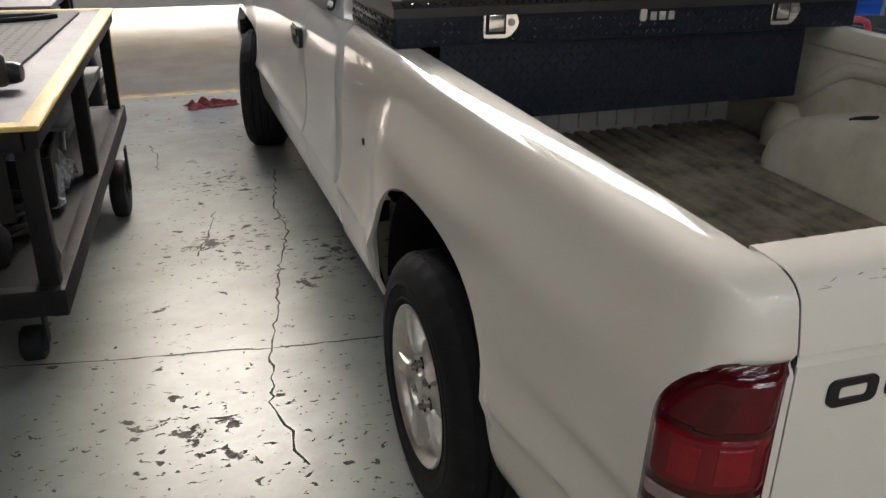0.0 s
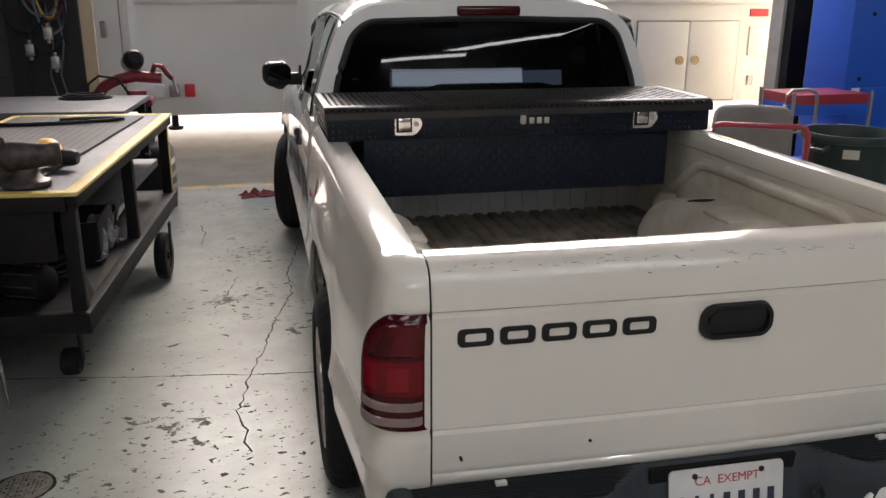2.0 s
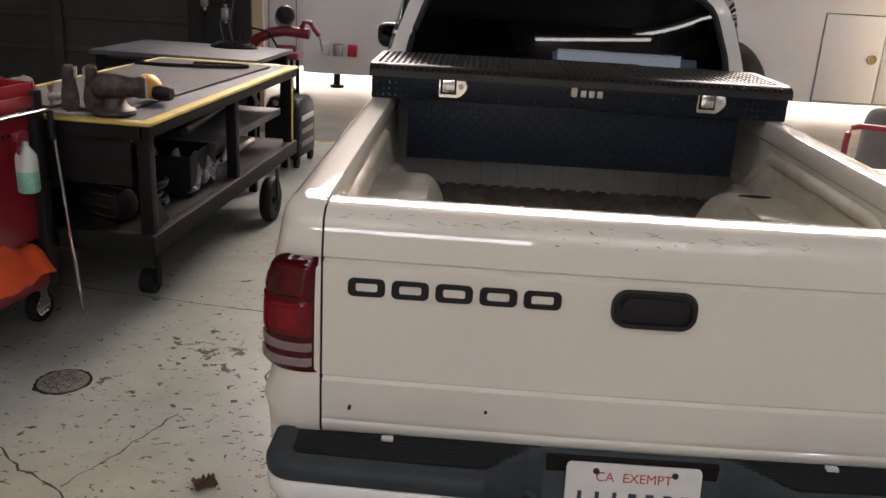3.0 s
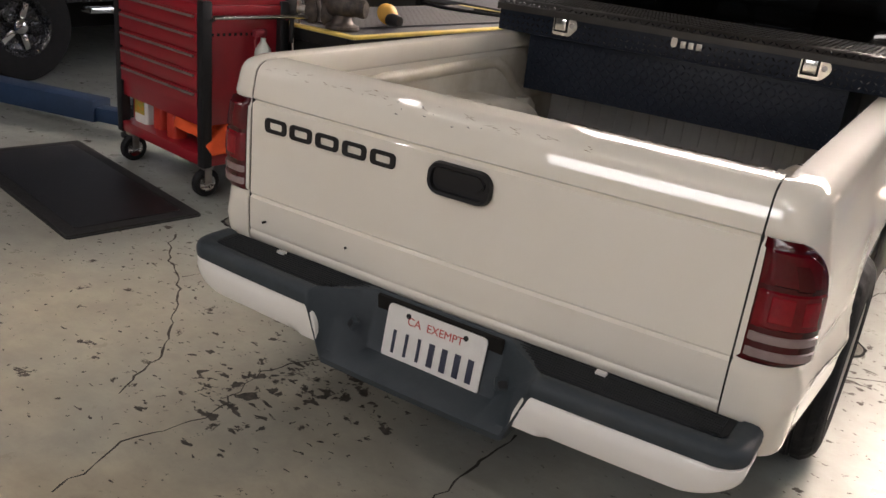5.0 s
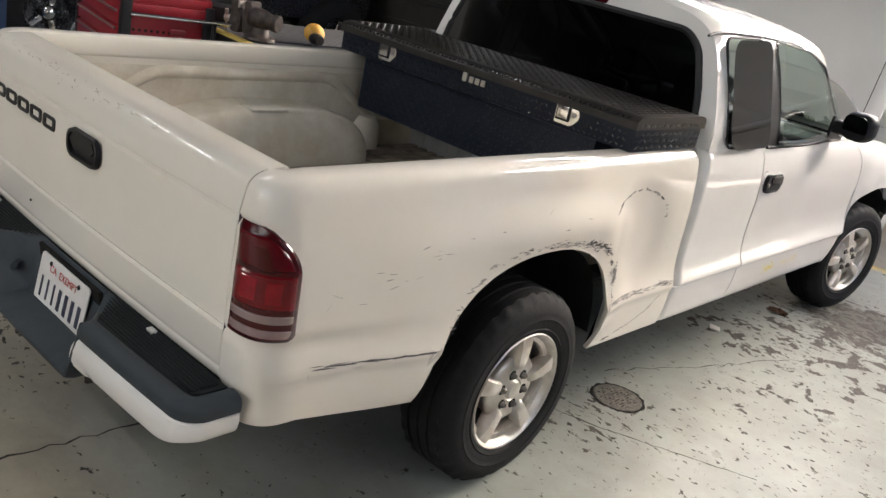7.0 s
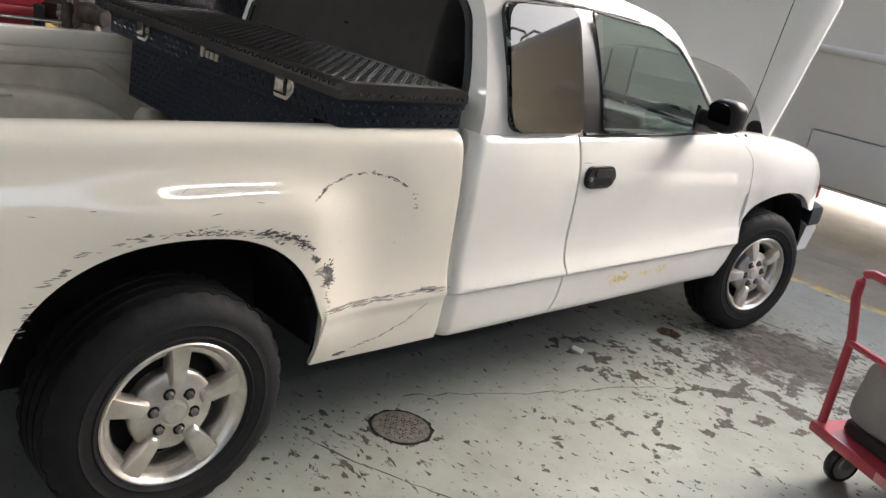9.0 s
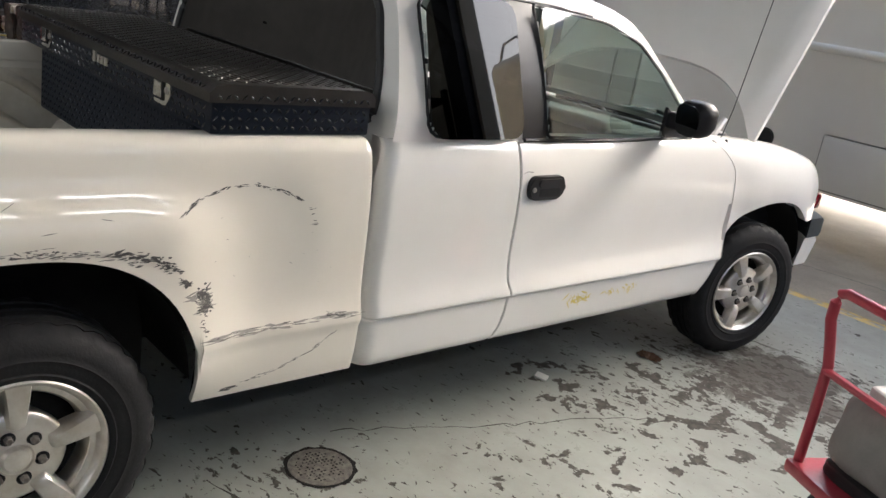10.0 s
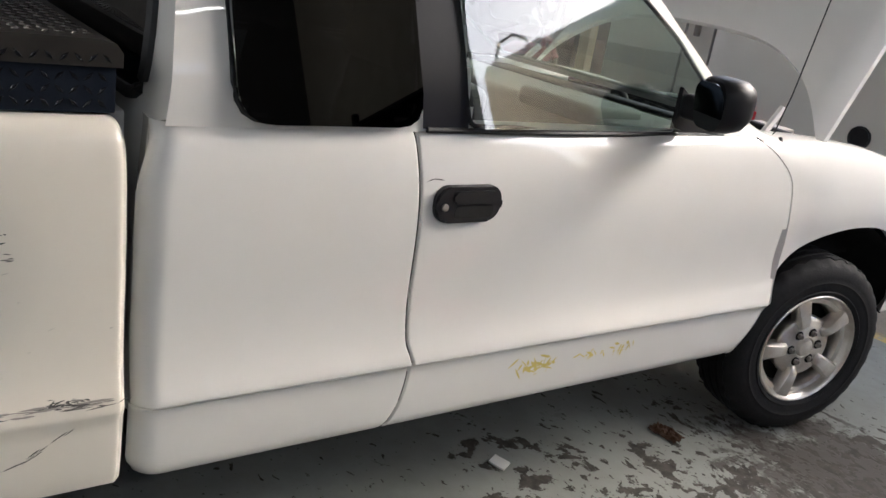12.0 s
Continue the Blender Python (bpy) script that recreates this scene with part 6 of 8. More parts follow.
P, SZ = 0.0225, 0.0115
lugs("tread_lug", (X1 + 0.0004, Y0, ZB + 0.006), (0, 1, 0), (0, 0, 1), 21, 3, P, SZ, LUG, "raised tread pattern")
lugs("tread_lug", (X1 + 0.0084, Y0 + 0.005, ZL - 0.009), (0, 1, 0), (0, 0, 1), 21, 1, P, SZ, LUG, "raised tread pattern on the lid end")
lugs("tread_lug", (X0 - 0.0004, Y1, ZB + 0.004), (0, -1, 0), (0, 0, 1), 21, 3, P, SZ, LUG, "raised tread pattern")
lugs("tread_lug", (X0 + 0.01, Y0 - 0.0004, ZB + 0.004), (1, 0, 0), (0, 0, 1), 66, 3, P, SZ, LUG, "raised tread pattern")
lugs("tread_lug", (X0 + 0.01, Y0 - 0.0125, ZL + 0.0115), (1, 0, 0), (0, 0.616, 0.788), 66, 1, P, SZ, LUG, "raised tread pattern on the lid edge")
lugs("tread_lug", (-0.62, 1.5296, 0.868), (1, 0, 0), (0, 0, 1), 54, 9, P, SZ, BOX_BLACK, "raised tread pattern")
lugs("tread_lug", (X0 + 0.01, Y0 + 0.03, ZT + 0.0002), (1, 0, 0), (0, 1, 0), 66, 19, P, SZ, BOX_TOP, "raised tread pattern on the lid")
for x in (-0.472, 0.472):
    bm = bmesh.new()
    prism(bm, smooth_loop([(-0.045, -0.042), (0.03, -0.042), (0.058, -0.012), (0.058, 0.012), (0.03, 0.042), (-0.045, 0.042)], 0.010, 4), pose(x, Y0 + 0.001, 1.142, 90, 0, 0), 0.006, 0.0015)
    l = part("latch_plate", bm, CHROME, toolbox, "bright steel paddle latch")
    bm = bmesh.new()
    box(bm, (x - 0.010, Y0 - 0.0065, 1.142), (0.058, 0.004, 0.060), 0.001)
    part("latch_recess", bm, SHADOW_GAP, l)
    bm = bmesh.new()
    box(bm, (x - 0.010, Y0 - 0.010, 1.142), (0.046, 0.006, 0.046), 0.003)
    part("paddle", bm, CHROME, l)
    bm = bmesh.new()
    lathe(bm, [(0.010, 0), (0.010, 0.003), (0, 0.004)], pose(x + 0.036, Y0 - 0.005, 1.142, 90, 0, 0), 16)
    part("lock", bm, STEEL, l)
BADGE = material("pale_badge", (0.55, 0.52, 0.46), 0.35, 0.6)
bm = bmesh.new()
for k in range(3):
    box(bm, (0.012 + 0.03 * k, Y0 - 0.002, 1.142), (0.020, 0.006, 0.024), 0.002)
prism(bm, rounded(0.022, 0.038, 0.010, 5), pose(-0.022, Y0, 1.147, 90, 0, 0), 0.005)
part("maker_badge", bm, BADGE, toolbox, "small pale badge of plain shapes")

# ---- red flat cart with grey seat shells on it ----
CART_RED = material("red_cart_paint", (0.36, 0.03, 0.05), 0.35, 0, (0.26, 0.025, 0.04), 8, 0.6, 0.05, 90, 0.3)
SEAT_GREY = material("dusty_grey_fabric", (0.17, 0.16, 0.15), 0.85, 0, (0.25, 0.24, 0.22), 6, 0.7, 0.3, 90)
PALE_GREY = material("pale_grey_plastic", (0.45, 0.44, 0.43), 0.55, 0, (0.36, 0.35, 0.34), 8, 0.5, 0.05, 90)
CART = ((1.738, 3.175, 0), -27)
cart = thing("platform_cart", "red steel platform cart with a tube handle", "cart", at=CART[0], turn=CART[1])
bm = bmesh.new()
box(bm, (0.28, 0.42, 0.215), (0.60, 0.92, 0.045), 0.012)
part("deck", bm, CART_RED, cart, "red steel deck")
bm = bmesh.new()
half_bar = [(0, -0.005, 0.20), (0, -0.004, 0.40), (0, -0.008, 0.58), (0.0, -0.03, 0.66), (0.0, -0.055, 0.74), (0.004, -0.06, 0.80), (0.02, -0.062, 0.83), (0.05, -0.062, 0.842)]
tube(bm, half_bar + [(0.56 - x, y, z) for x, y, z in half_bar[::-1]], 0.017, 10)
part("handle", bm, CART_RED, cart, "bent red tube handle")
bm = bmesh.new()
tube(bm, [(0.0, -0.012, 0.565), (0.28, -0.012, 0.565), (0.56, -0.012, 0.565)], 0.014, 8)
part("cross_tube", bm, CART_RED, cart)
WHEEL_GREY = material("grey_caster_rubber", (0.42, 0.41, 0.38), 0.7)
for x, y in ((0.03, 0.13), (0.53, 0.13), (0.03, 0.75), (0.53, 0.75)):
    w = new("caster")
    w.parent = cart
    m = pose(x, y, 0.072, 0, 90, 0)
    bm = bmesh.new()
    lathe(bm, [(0.054, -0.020), (0.066, -0.020), (0.072, -0.012), (0.072, 0.012), (0.066, 0.020), (0.054, 0.020)], m, 28)
    part("tyre", bm, BLACK, w)
    bm = bmesh.new()
    lathe(bm, [(0, -0.022), (0.02, -0.022), (0.024, -0.012), (0.056, -0.017), (0.056, 0.017), (0.024, 0.012), (0.02, 0.022), (0, 0.022)], m, 28)
    part("caster_hub", bm, WHEEL_GREY, w)
    bm = bmesh.new()
    box(bm, (x, y, 0.178), (0.08, 0.09, 0.03), 0.006)
    box(bm, (x - 0.028, y, 0.12), (0.006, 0.05, 0.11), 0.002)
    box(bm, (x + 0.028, y, 0.12), (0.006, 0.05, 0.11), 0.002)
    part("caster_fork", bm, STEEL, w)
bm = bmesh.new()
box(bm, (0.36, -0.042, 0.215), (0.09, 0.004, 0.034), 0.001)
part("cart_label", bm, material("pink_sticker", (0.6, 0.25, 0.25), 0.5), cart)


def cushion(bm, centre, size, bulge, turn):
    n = 14
    for face_i in range(6):
        pts = []
        for i in range(n):
            for j in range(n):
                a, b = -1 + 2 * i / (n - 1), -1 + 2 * j / (n - 1)
                p = {0: (a, b, 1), 1: (b, a, -1), 2: (1, a, b), 3: (-1, b, a), 4: (b, 1, a), 5: (a, -1, b)}[face_i]
                q = Vector(p)
                r = Vector((math.copysign(abs(q.x) ** 1.0, q.x), q.y, q.z))
                k = (abs(q.x) ** 8 + abs(q.y) ** 8 + abs(q.z) ** 8) ** (1 / 8)
                r = q / k
                c = Vector((r.x * size[0] / 2, r.y * size[1] / 2, r.z * size[2] / 2))
                c.z += bulge * (1 - (r.x * r.x)) * (1 - r.y * r.y) * r.z
                c += Vector((0.006 * noise.noise(q * 2.1 + Vector(centre)), 0.006 * noise.noise(q * 2.3), 0.008 * noise.noise(q * 1.7 + Vector(centre) * 2)))
                pts.append(bm.verts.new(turn.to_3x3() @ c + Vector(centre)))
        for i in range(n - 1):
            for j in range(n - 1):
                bm.faces.new((pts[i * n + j], pts[(i + 1) * n + j], pts[(i + 1) * n + j + 1], pts[i * n + j + 1]))
    bmesh.ops.remove_doubles(bm, verts=bm.verts, dist=0.0015)


seat_pile = thing("removed_seat", "dusty grey vehicle seat lying on the red cart", "seat", at=CART[0], turn=CART[1])
bm = bmesh.new()
cushion(bm, (0.30, 0.26, 0.385), (0.54, 0.46, 0.25), 0.02, pose(0, 0, 0, -8, 0, 2))
part("seat_cushion", bm, SEAT_GREY, seat_pile, "dusty grey seat cushion")
bm = bmesh.new()
cushion(bm, (0.30, 0.60, 0.56), (0.52, 0.22, 0.62), 0.02, pose(0, 0, 0, -24, 0, -3))
part("seat_back", bm, SEAT_GREY, seat_pile, "dusty grey seat back")
bm = bmesh.new()
cushion(bm, (0.33, 0.20, 0.535), (0.46, 0.30, 0.06), 0.015, pose(0, 0, 0, -6, 0, 2))
part("seat_shell", bm, PALE_GREY, seat_pile, "pale grey plastic seat shell")
bm = bmesh.new()
cushion(bm, (0.29, 0.20, 0.262), (0.50, 0.34, 0.06), 0.0, pose(0, 0, 0, 0, 0, 0))
part("seat_base", bm, BLACK, seat_pile, "black seat base")

# ---- floor drains, rag, cracks ----
IRON = material("rusty_iron_grate", (0.07, 0.064, 0.056), 0.85, 0.0, (0.19, 0.175, 0.15), 45, 0.9, 0.3, 120)


def drain(x, y, r, seed):
    """A silted iron lid: ragged dirt round it, a worn rim, and a lid of small square holes."""
    rnd = random.Random(seed)
    t = thing("floor_drain", "round silted iron floor drain set in the concrete", "drain", "floor drains", (x, y, 0))
    n = 48
    ragged = [r * (1.06 + 0.16 * abs(noise.noise(Vector((2.2 * math.cos(k * math.tau / n), 2.2 * math.sin(k * math.tau / n), seed)))) + rnd.uniform(0, 0.05)) for k in range(n)]
    bm = bmesh.new()
    prism(bm, [(q * math.cos(k * math.tau / n), q * math.sin(k * math.tau / n)) for k, q in enumerate(ragged)], pose(0, 0, 0.0006), 0.0008)
    part("dirt_ring", bm, UNDERSIDE, t, "dark ring of dirt")
    bm = bmesh.new()
    lathe(bm, [(r, 0.001), (r - 0.003, 0.004), (r - 0.012, 0.004), (r - 0.014, 0.002)], Matrix(), 40)
    part("rim", bm, IRON, t)
    bm = bmesh.new()
    lathe(bm, [(r - 0.013, 0.0026), (0, 0.0026)], Matrix(), 40)
    part("lid", bm, IRON, t, "silted iron lid")
    verts, faces = [], []
    g = 0.0135
    m = int(r / g)
    for i in range(-m, m + 1):
        for j in range(-m, m + 1):
            cx, cy = i * g + rnd.uniform(-0.001, 0.001), j * g + rnd.uniform(-0.001, 0.001)
            if math.hypot(cx, cy) > r - 0.022 or rnd.random() < 0.25:
                continue
            h = rnd.uniform(0.002, 0.0042)
            k = len(verts)
            verts += [(cx - h, cy - h, 0.003), (cx + h, cy - h, 0.003), (cx + h, cy + h, 0.003), (cx - h, cy + h, 0.003)]
            faces.append((k, k + 1, k + 2, k + 3))
    tagged(obj("lid_hole", verts, faces, UNDERSIDE, t, "", False), kind="stuff")


drain(0.766, 1.967, 0.105, 3)
drain(-1.858, 1.17, 0.092, 5)

CRACK = material("dark_floor_crack", (0.045, 0.04, 0.035), 0.95)


def crack(name, pts, width, wander, seed):
    """A jagged dark split in the floor."""
    rnd = random.Random(seed)
    line = []
    for (x0, y0), (x1, y1) in zip(pts, pts[1:]):
        d = math.hypot(x1 - x0, y1 - y0)
        n = max(2, int(d / 0.035))
        for k in range(n):
            t = k / n
            line.append((x0 + (x1 - x0) * t + rnd.uniform(-wander, wander), y0 + (y1 - y0) * t + rnd.uniform(-wander, wander)))
    line.append(pts[-1])
    verts, faces = [], []
    for i, (x, y) in enumerate(line):
        a, b = line[max(i - 1, 0)], line[min(i + 1, len(line) - 1)]
        d = Vector((b[0] - a[0], b[1] - a[1], 0)).normalized()
        w = width * rnd.uniform(0.35, 1.2) / 2
        verts += [(x - d.y * w, y + d.x * w, 0.0012), (x + d.y * w, y - d.x * w, 0.0012)]
        if i:
            k = 2 * i
            faces.append((k - 2, k - 1, k + 1, k))
    return tagged(obj(name, verts, faces, CRACK, smooth=False), "dark jagged crack in the concrete floor", "floor crack", kind="structure")


crack("floor_crack", [(-0.80, 3.85), (-0.89, 3.25), (-0.88, 2.93), (-0.99, 2.50), (-1.06, 2.10), (-1.11, 1.89), (-1.14, 1.64), (-1.155, 1.58), (-1.12, 1.41), (-1.12, 1.32), (-1.10, 1.24)], 0.0085, 0.010, 1)
crack("floor_crack", [(-1.18, 3.27), (-1.23, 3.0), (-1.29, 2.77)], 0.007, 0.012, 2)
crack("floor_crack", [(-1.44, 4.5), (-1.41, 4.25), (-1.42, 4.0)], 0.006, 0.012, 3)
crack("floor_crack", [(-0.86, 4.75), (-0.79, 4.4), (-0.72, 4.25)], 0.006, 0.012, 13)
crack("floor_joint", [(-2.6, 2.16), (-1.88, 2.04), (-1.62, 1.99), (-1.26, 1.94), (-1.11, 1.905), (-0.7, 1.87)], 0.009, 0.003, 4)
crack("floor_crack", [(-1.95, 0.82), (-1.88, 0.73), (-1.72, 0.60), (-1.57, 0.52), (-1.46, 0.41), (-1.27, 0.23), (-1.12, 0.05), (-1.02, -0.2)], 0.009, 0.010, 5)
crack("floor_crack", [(-1.57, 0.52), (-1.48, 0.69), (-1.42, 0.87), (-1.36, 0.99)], 0.006, 0.010, 6)
crack("floor_crack", [(-0.80, 0.20), (-0.72, 0.36), (-0.60, 0.55), (-0.45, 0.75)], 0.009, 0.014, 7)
crack("floor_crack", [(-0.75, -0.62), (-0.80, -0.35), (-0.72, -0.12), (-0.80, 0.20)], 0.007, 0.012, 8)
crack("floor_crack", [(0.60, 2.12), (0.68, 2.35), (0.80, 2.6), (0.894, 2.89), (1.0, 3.2), (1.25, 3.6)], 0.006, 0.012, 9)
crack("floor_joint", [(0.67, 1.62), (0.86, 1.68), (1.4, 1.95)], 0.007, 0.003, 12)
crack("floor_crack", [(-0.02, -0.45), (0.02, -0.10), (0.03, 0.15), (0.05, 0.45)], 0.010, 0.010, 10)
crack("floor_crack", [(-0.3, 6.2), (0.0, 6.5), (0.3, 6.6), (0.9, 6.7)], 0.008, 0.02, 11)

RAG_RED = material("red_shop_rag", (0.30, 0.07, 0.06), 0.95, 0, (0.16, 0.04, 0.04), 25, 0.8, 0.4, 200)


def cloth(name, cx, cy, z, sx, sy, h, mat, label, seed, turn=0, over=None, parent=None, soft=False):
    """A crumpled cloth: a folded sheet with uneven ridges and a ragged edge."""
    n = 26
    P = np.zeros((n, n, 3))
    off = Vector((seed * 3.1, seed * 1.7, 0))
    for i in range(n):
        for j in range(n):
            a, b = -1 + 2 * i / (n - 1), -1 + 2 * j / (n - 1)
            r = 1 + 0.25 * noise.noise(Vector((a * 1.5, b * 1.5, 0)) + off)
            zz = abs(noise.noise(Vector((a * 2.2, b * 2.6, 1)) + off)) * h * 1.6 + 0.3 * h * abs(noise.noise(Vector((a * 6, b * 6, 2)) + off))
            if soft:
                zz = h * (0.55 + 0.45 * noise.noise(Vector((a * 1.3, b * 1.5, 1)) + off) + 0.25 * abs(noise.noise(Vector((a * 2.4 + b, b * 1.1, 4)) + off)))
            x, y = a * sx / 2 * r, b * sy / 2 * r
            c, s = math.cos(radians(turn)), math.sin(radians(turn))
            P[i, j] = (cx + c * x - s * y, cy + s * x + c * y, z + zz * (1 - 0.5 * max(abs(a), abs(b)) ** 4) + 0.003)
            if over:
                P[i, j, 2] = P[i, j, 2] - over(P[i, j, 0], P[i, j, 1])
    Q = P.copy()
    Q[:, :, 2] -= 0.003
    va, fa = sheet(P)
    vb, fb = sheet(Q)
    k = len(va)
    rim = list(range(n)) + [i * n + n - 1 for i in range(1, n)] + [(n - 1) * n + j for j in range(n - 2, -1, -1)] + [i * n for i in range(n - 2, 0, -1)]
    faces = fa + [tuple(q + k for q in reversed(w)) for w in fb] + [(rim[(i + 1) % len(rim)], rim[i], rim[i] + k, rim[(i + 1) % len(rim)] + k) for i in range(len(rim))]
    return obj(name, np.concatenate([va, vb]), faces, mat, parent, label)


tagged(cloth("shop_rag", -1.00, 5.37, 0.0, 0.33, 0.15, 0.045, RAG_RED, "", 2, 12), "crumpled dull red shop rag on the floor", "rag")
LEAF = material("dry_leaf", (0.10, 0.055, 0.032), 0.9, 0, (0.08, 0.04, 0.02), 30, 0.8, 0.4, 200)
tagged(cloth("dry_leaf", -1.143, 0.592, 0.0, 0.068, 0.055, 0.022, LEAF, "", 5, 30), "small dry brown leaf on the floor", "leaf")
# flat dark patch on the floor, built as a thin flake
tagged(cloth("dark_flake", -0.21, -0.34, 0.0, 0.12, 0.05, 0.004, RUBBER, "", 6, 20), "flat dark flake on the floor", "scrap")
tagged(cloth("mud_clod", 0.695, 3.88, 0.0, 0.11, 0.07, 0.025, LEAF, "", 8, 10), "dark clod of dirt on the floor", "dirt")
bm = bmesh.new()
box(bm, (0, 0, 0.006), (0.055, 0.045, 0.008), 0.002, pose(0, 0, 0, 4, 6, 25))
tag = part("paper_scrap", bm, FIXTURE)
tag.location = (0.624, 3.189, 0)
tagged(tag, "small white paper scrap on the floor", "scrap")


# ---- work bench with vise ----
BENCH_DARK = material("dark_bench_steel", (0.006, 0.006, 0.0065), 0.65, 0.0, (0.015, 0.0125, 0.0105), 7, 0.7, 0.15, 60, spec=0.2)
BENCH_TOP = material("scuffed_grey_bench_top", (0.125, 0.125, 0.138), 0.55, 0.0, (0.07, 0.07, 0.08), 6, 0.7, 0.1, 60, spec=0.25)
YELLOW = material("yellow_edge_paint", (0.62, 0.47, 0.10), 0.55, 0, (0.36, 0.28, 0.10), 12, 0.7, 0.1, 80)
MAT = material("dark_rubber_mat", (0.034, 0.034, 0.040), 0.75, 0, (0.055, 0.055, 0.06), 12, 0.6, 0.15, 90)
SHELF_STEEL = material("dull_shelf_steel", (0.16, 0.16, 0.165), 0.5, 0.4, (0.08, 0.075, 0.07), 9, 0.7, 0.1, 60)
RUST_IRON = material("worn_cast_iron", (0.022, 0.019, 0.018), 0.5, 0.3, (0.10, 0.075, 0.06), 22, 0.8, 0.2, 70)
BENCH = ((-1.69, 1.73, 0), -4.3)
bench = thing("work_bench", "dark steel work bench on wheels with yellow-edged top", "work bench", at=BENCH[0], turn=BENCH[1])
W, Lb = 0.92, 2.18
bm = bmesh.new()
box(bm, (-W / 2, Lb / 2, 0.877), (W, Lb, 0.012), 0.002)
part("bench_top", bm, BENCH_TOP, bench, "scuffed grey bench top")
for c, sz in (((-0.025, Lb / 2, 0.8855), (0.05, Lb, 0.003)), ((-W / 2, 0.025, 0.8855), (W - 0.10, 0.05, 0.003)), ((-W + 0.025, Lb / 2, 0.8855), (0.05, Lb, 0.003)), ((-W / 2, Lb - 0.02, 0.8855), (W - 0.10, 0.04, 0.003)), ((0.002, Lb / 2, 0.8795), (0.004, Lb, 0.011)), ((-W / 2, -0.002, 0.8795), (W, 0.004, 0.011))):
    bm = bmesh.new()
    box(bm, c, sz, 0.0008)
    part("edge_strip", bm, YELLOW, bench, "worn yellow painted edge")
for x, y in ((-0.05, 0.06), (-0.05, Lb / 2), (-0.05, Lb - 0.06), (-W + 0.05, 0.06), (-W + 0.05, Lb - 0.06)):
    bm = bmesh.new()
    box(bm, (x, y, 0.5975), (0.055, 0.055, 0.515), 0.005)
    part("leg", bm, BENCH_DARK, bench)
for c, sz in (((-0.03, Lb / 2, 0.36), (0.05, Lb, 0.085)), ((-W + 0.03, Lb / 2, 0.36), (0.05, Lb, 0.085)), ((-W / 2, 0.03, 0.36), (W - 0.1, 0.05, 0.085)), ((-W / 2, Lb - 0.03, 0.36), (W - 0.1, 0.05, 0.085)), ((-0.022, Lb / 2, 0.846), (0.036, Lb - 0.01, 0.048)), ((-W / 2, 0.022, 0.841), (W - 0.09, 0.036, 0.058)), ((-W / 2, Lb - 0.022, 0.846), (W - 0.09, 0.036, 0.048))):
    bm = bmesh.new()
    box(bm, c, sz, 0.006)
    part("rail", bm, BENCH_DARK, bench)
bm = bmesh.new()
box(bm, (-W / 2, Lb / 2, 0.396), (W - 0.06, Lb - 0.06, 0.012), 0.002)
part("lower_shelf", bm, BENCH_DARK, bench, "dirty lower steel shelf")
bm = bmesh.new()
box(bm, (-W / 2 + 0.05, Lb * 0.70, 0.615), (0.62, Lb * 0.52, 0.012), 0.002)
box(bm, (-W / 2 + 0.365, Lb * 0.70, 0.600), (0.008, Lb * 0.52, 0.042), 0.001)
part("middle_shelf", bm, SHELF_STEEL, bench, "dull grey middle shelf with a folded edge")
# dark sheet added to hide the lit floor behind the near half
bm = bmesh.new()
box(bm, (-W + 0.035, 0.52, 0.60), (0.008, 0.92, 0.40), 0.002)
part("back_sheet", bm, BENCH_DARK, bench, "dark sheet added behind the near half")
bm = bmesh.new()
box(bm, (-W / 2 - 0.02, 0.028, 0.71), (W - 0.16, 0.006, 0.20), 0.002)
part("end_panel", bm, BENCH_DARK, bench, "black panel closing the near end")
bm = bmesh.new()
box(bm, (-0.0205, Lb - 0.06, 0.63), (0.004, 0.030, 0.44), 0.001)
part("leg_strip", bm, YELLOW, bench, "yellow strip on the far leg")
for y0, y1, z0, z1 in ((1.62, 1.98, 0.84, 0.66), (1.20, 1.52, 0.46, 0.58)):
    bm = bmesh.new()
    rod(bm, (-0.16, y0, z0), (-0.20, y1, z1), 0.011)
    part("brace", bm, SHELF_STEEL, bench, "dull steel brace")
bm = bmesh.new()
prism(bm, [(0, 0), (0.16, 0), (0, 0.20)], pose(-0.052, 0.088, 0.403, 90, 0, 90), 0.006)
part("gusset", bm, BENCH_DARK, bench)
for x, y, r in ((-0.02, 1.64, 0.135), (-W + 0.02, 1.64, 0.135), (-0.20, 0.34, 0.06), (-W + 0.20, 0.34, 0.06)):
    w = new("bench_wheel")
    w.parent = bench
    bm = bmesh.new()
    lathe(bm, [(r * 0.55, -0.03), (r * 0.8, -0.038), (r * 0.96, -0.03), (r, -0.015), (r, 0.015), (r * 0.96, 0.03), (r * 0.8, 0.038), (r * 0.55, 0.03)], pose(x, y, r, 0, 90, 0), 36)
    part("tyre", bm, RUBBER, w)
    bm = bmesh.new()
    lathe(bm, [(0, -0.034), (0.02, -0.034), (0.03, -0.02), (r * 0.56, -0.026), (r * 0.56, 0.026), (0.03, 0.02), (0.02, 0.034), (0, 0.034)], pose(x, y, r, 0, 90, 0), 30)
    part("wheel_hub", bm, BENCH_DARK, w)
    bm = bmesh.new()
    box(bm, (x + (0.045 if x > -0.5 else -0.045), y, (r + 0.31) / 2 + 0.01), (0.01, 0.05, max(0.31 - r, 0.05) + 0.03), 0.003)
    part("wheel_fork", bm, BENCH_DARK, w)


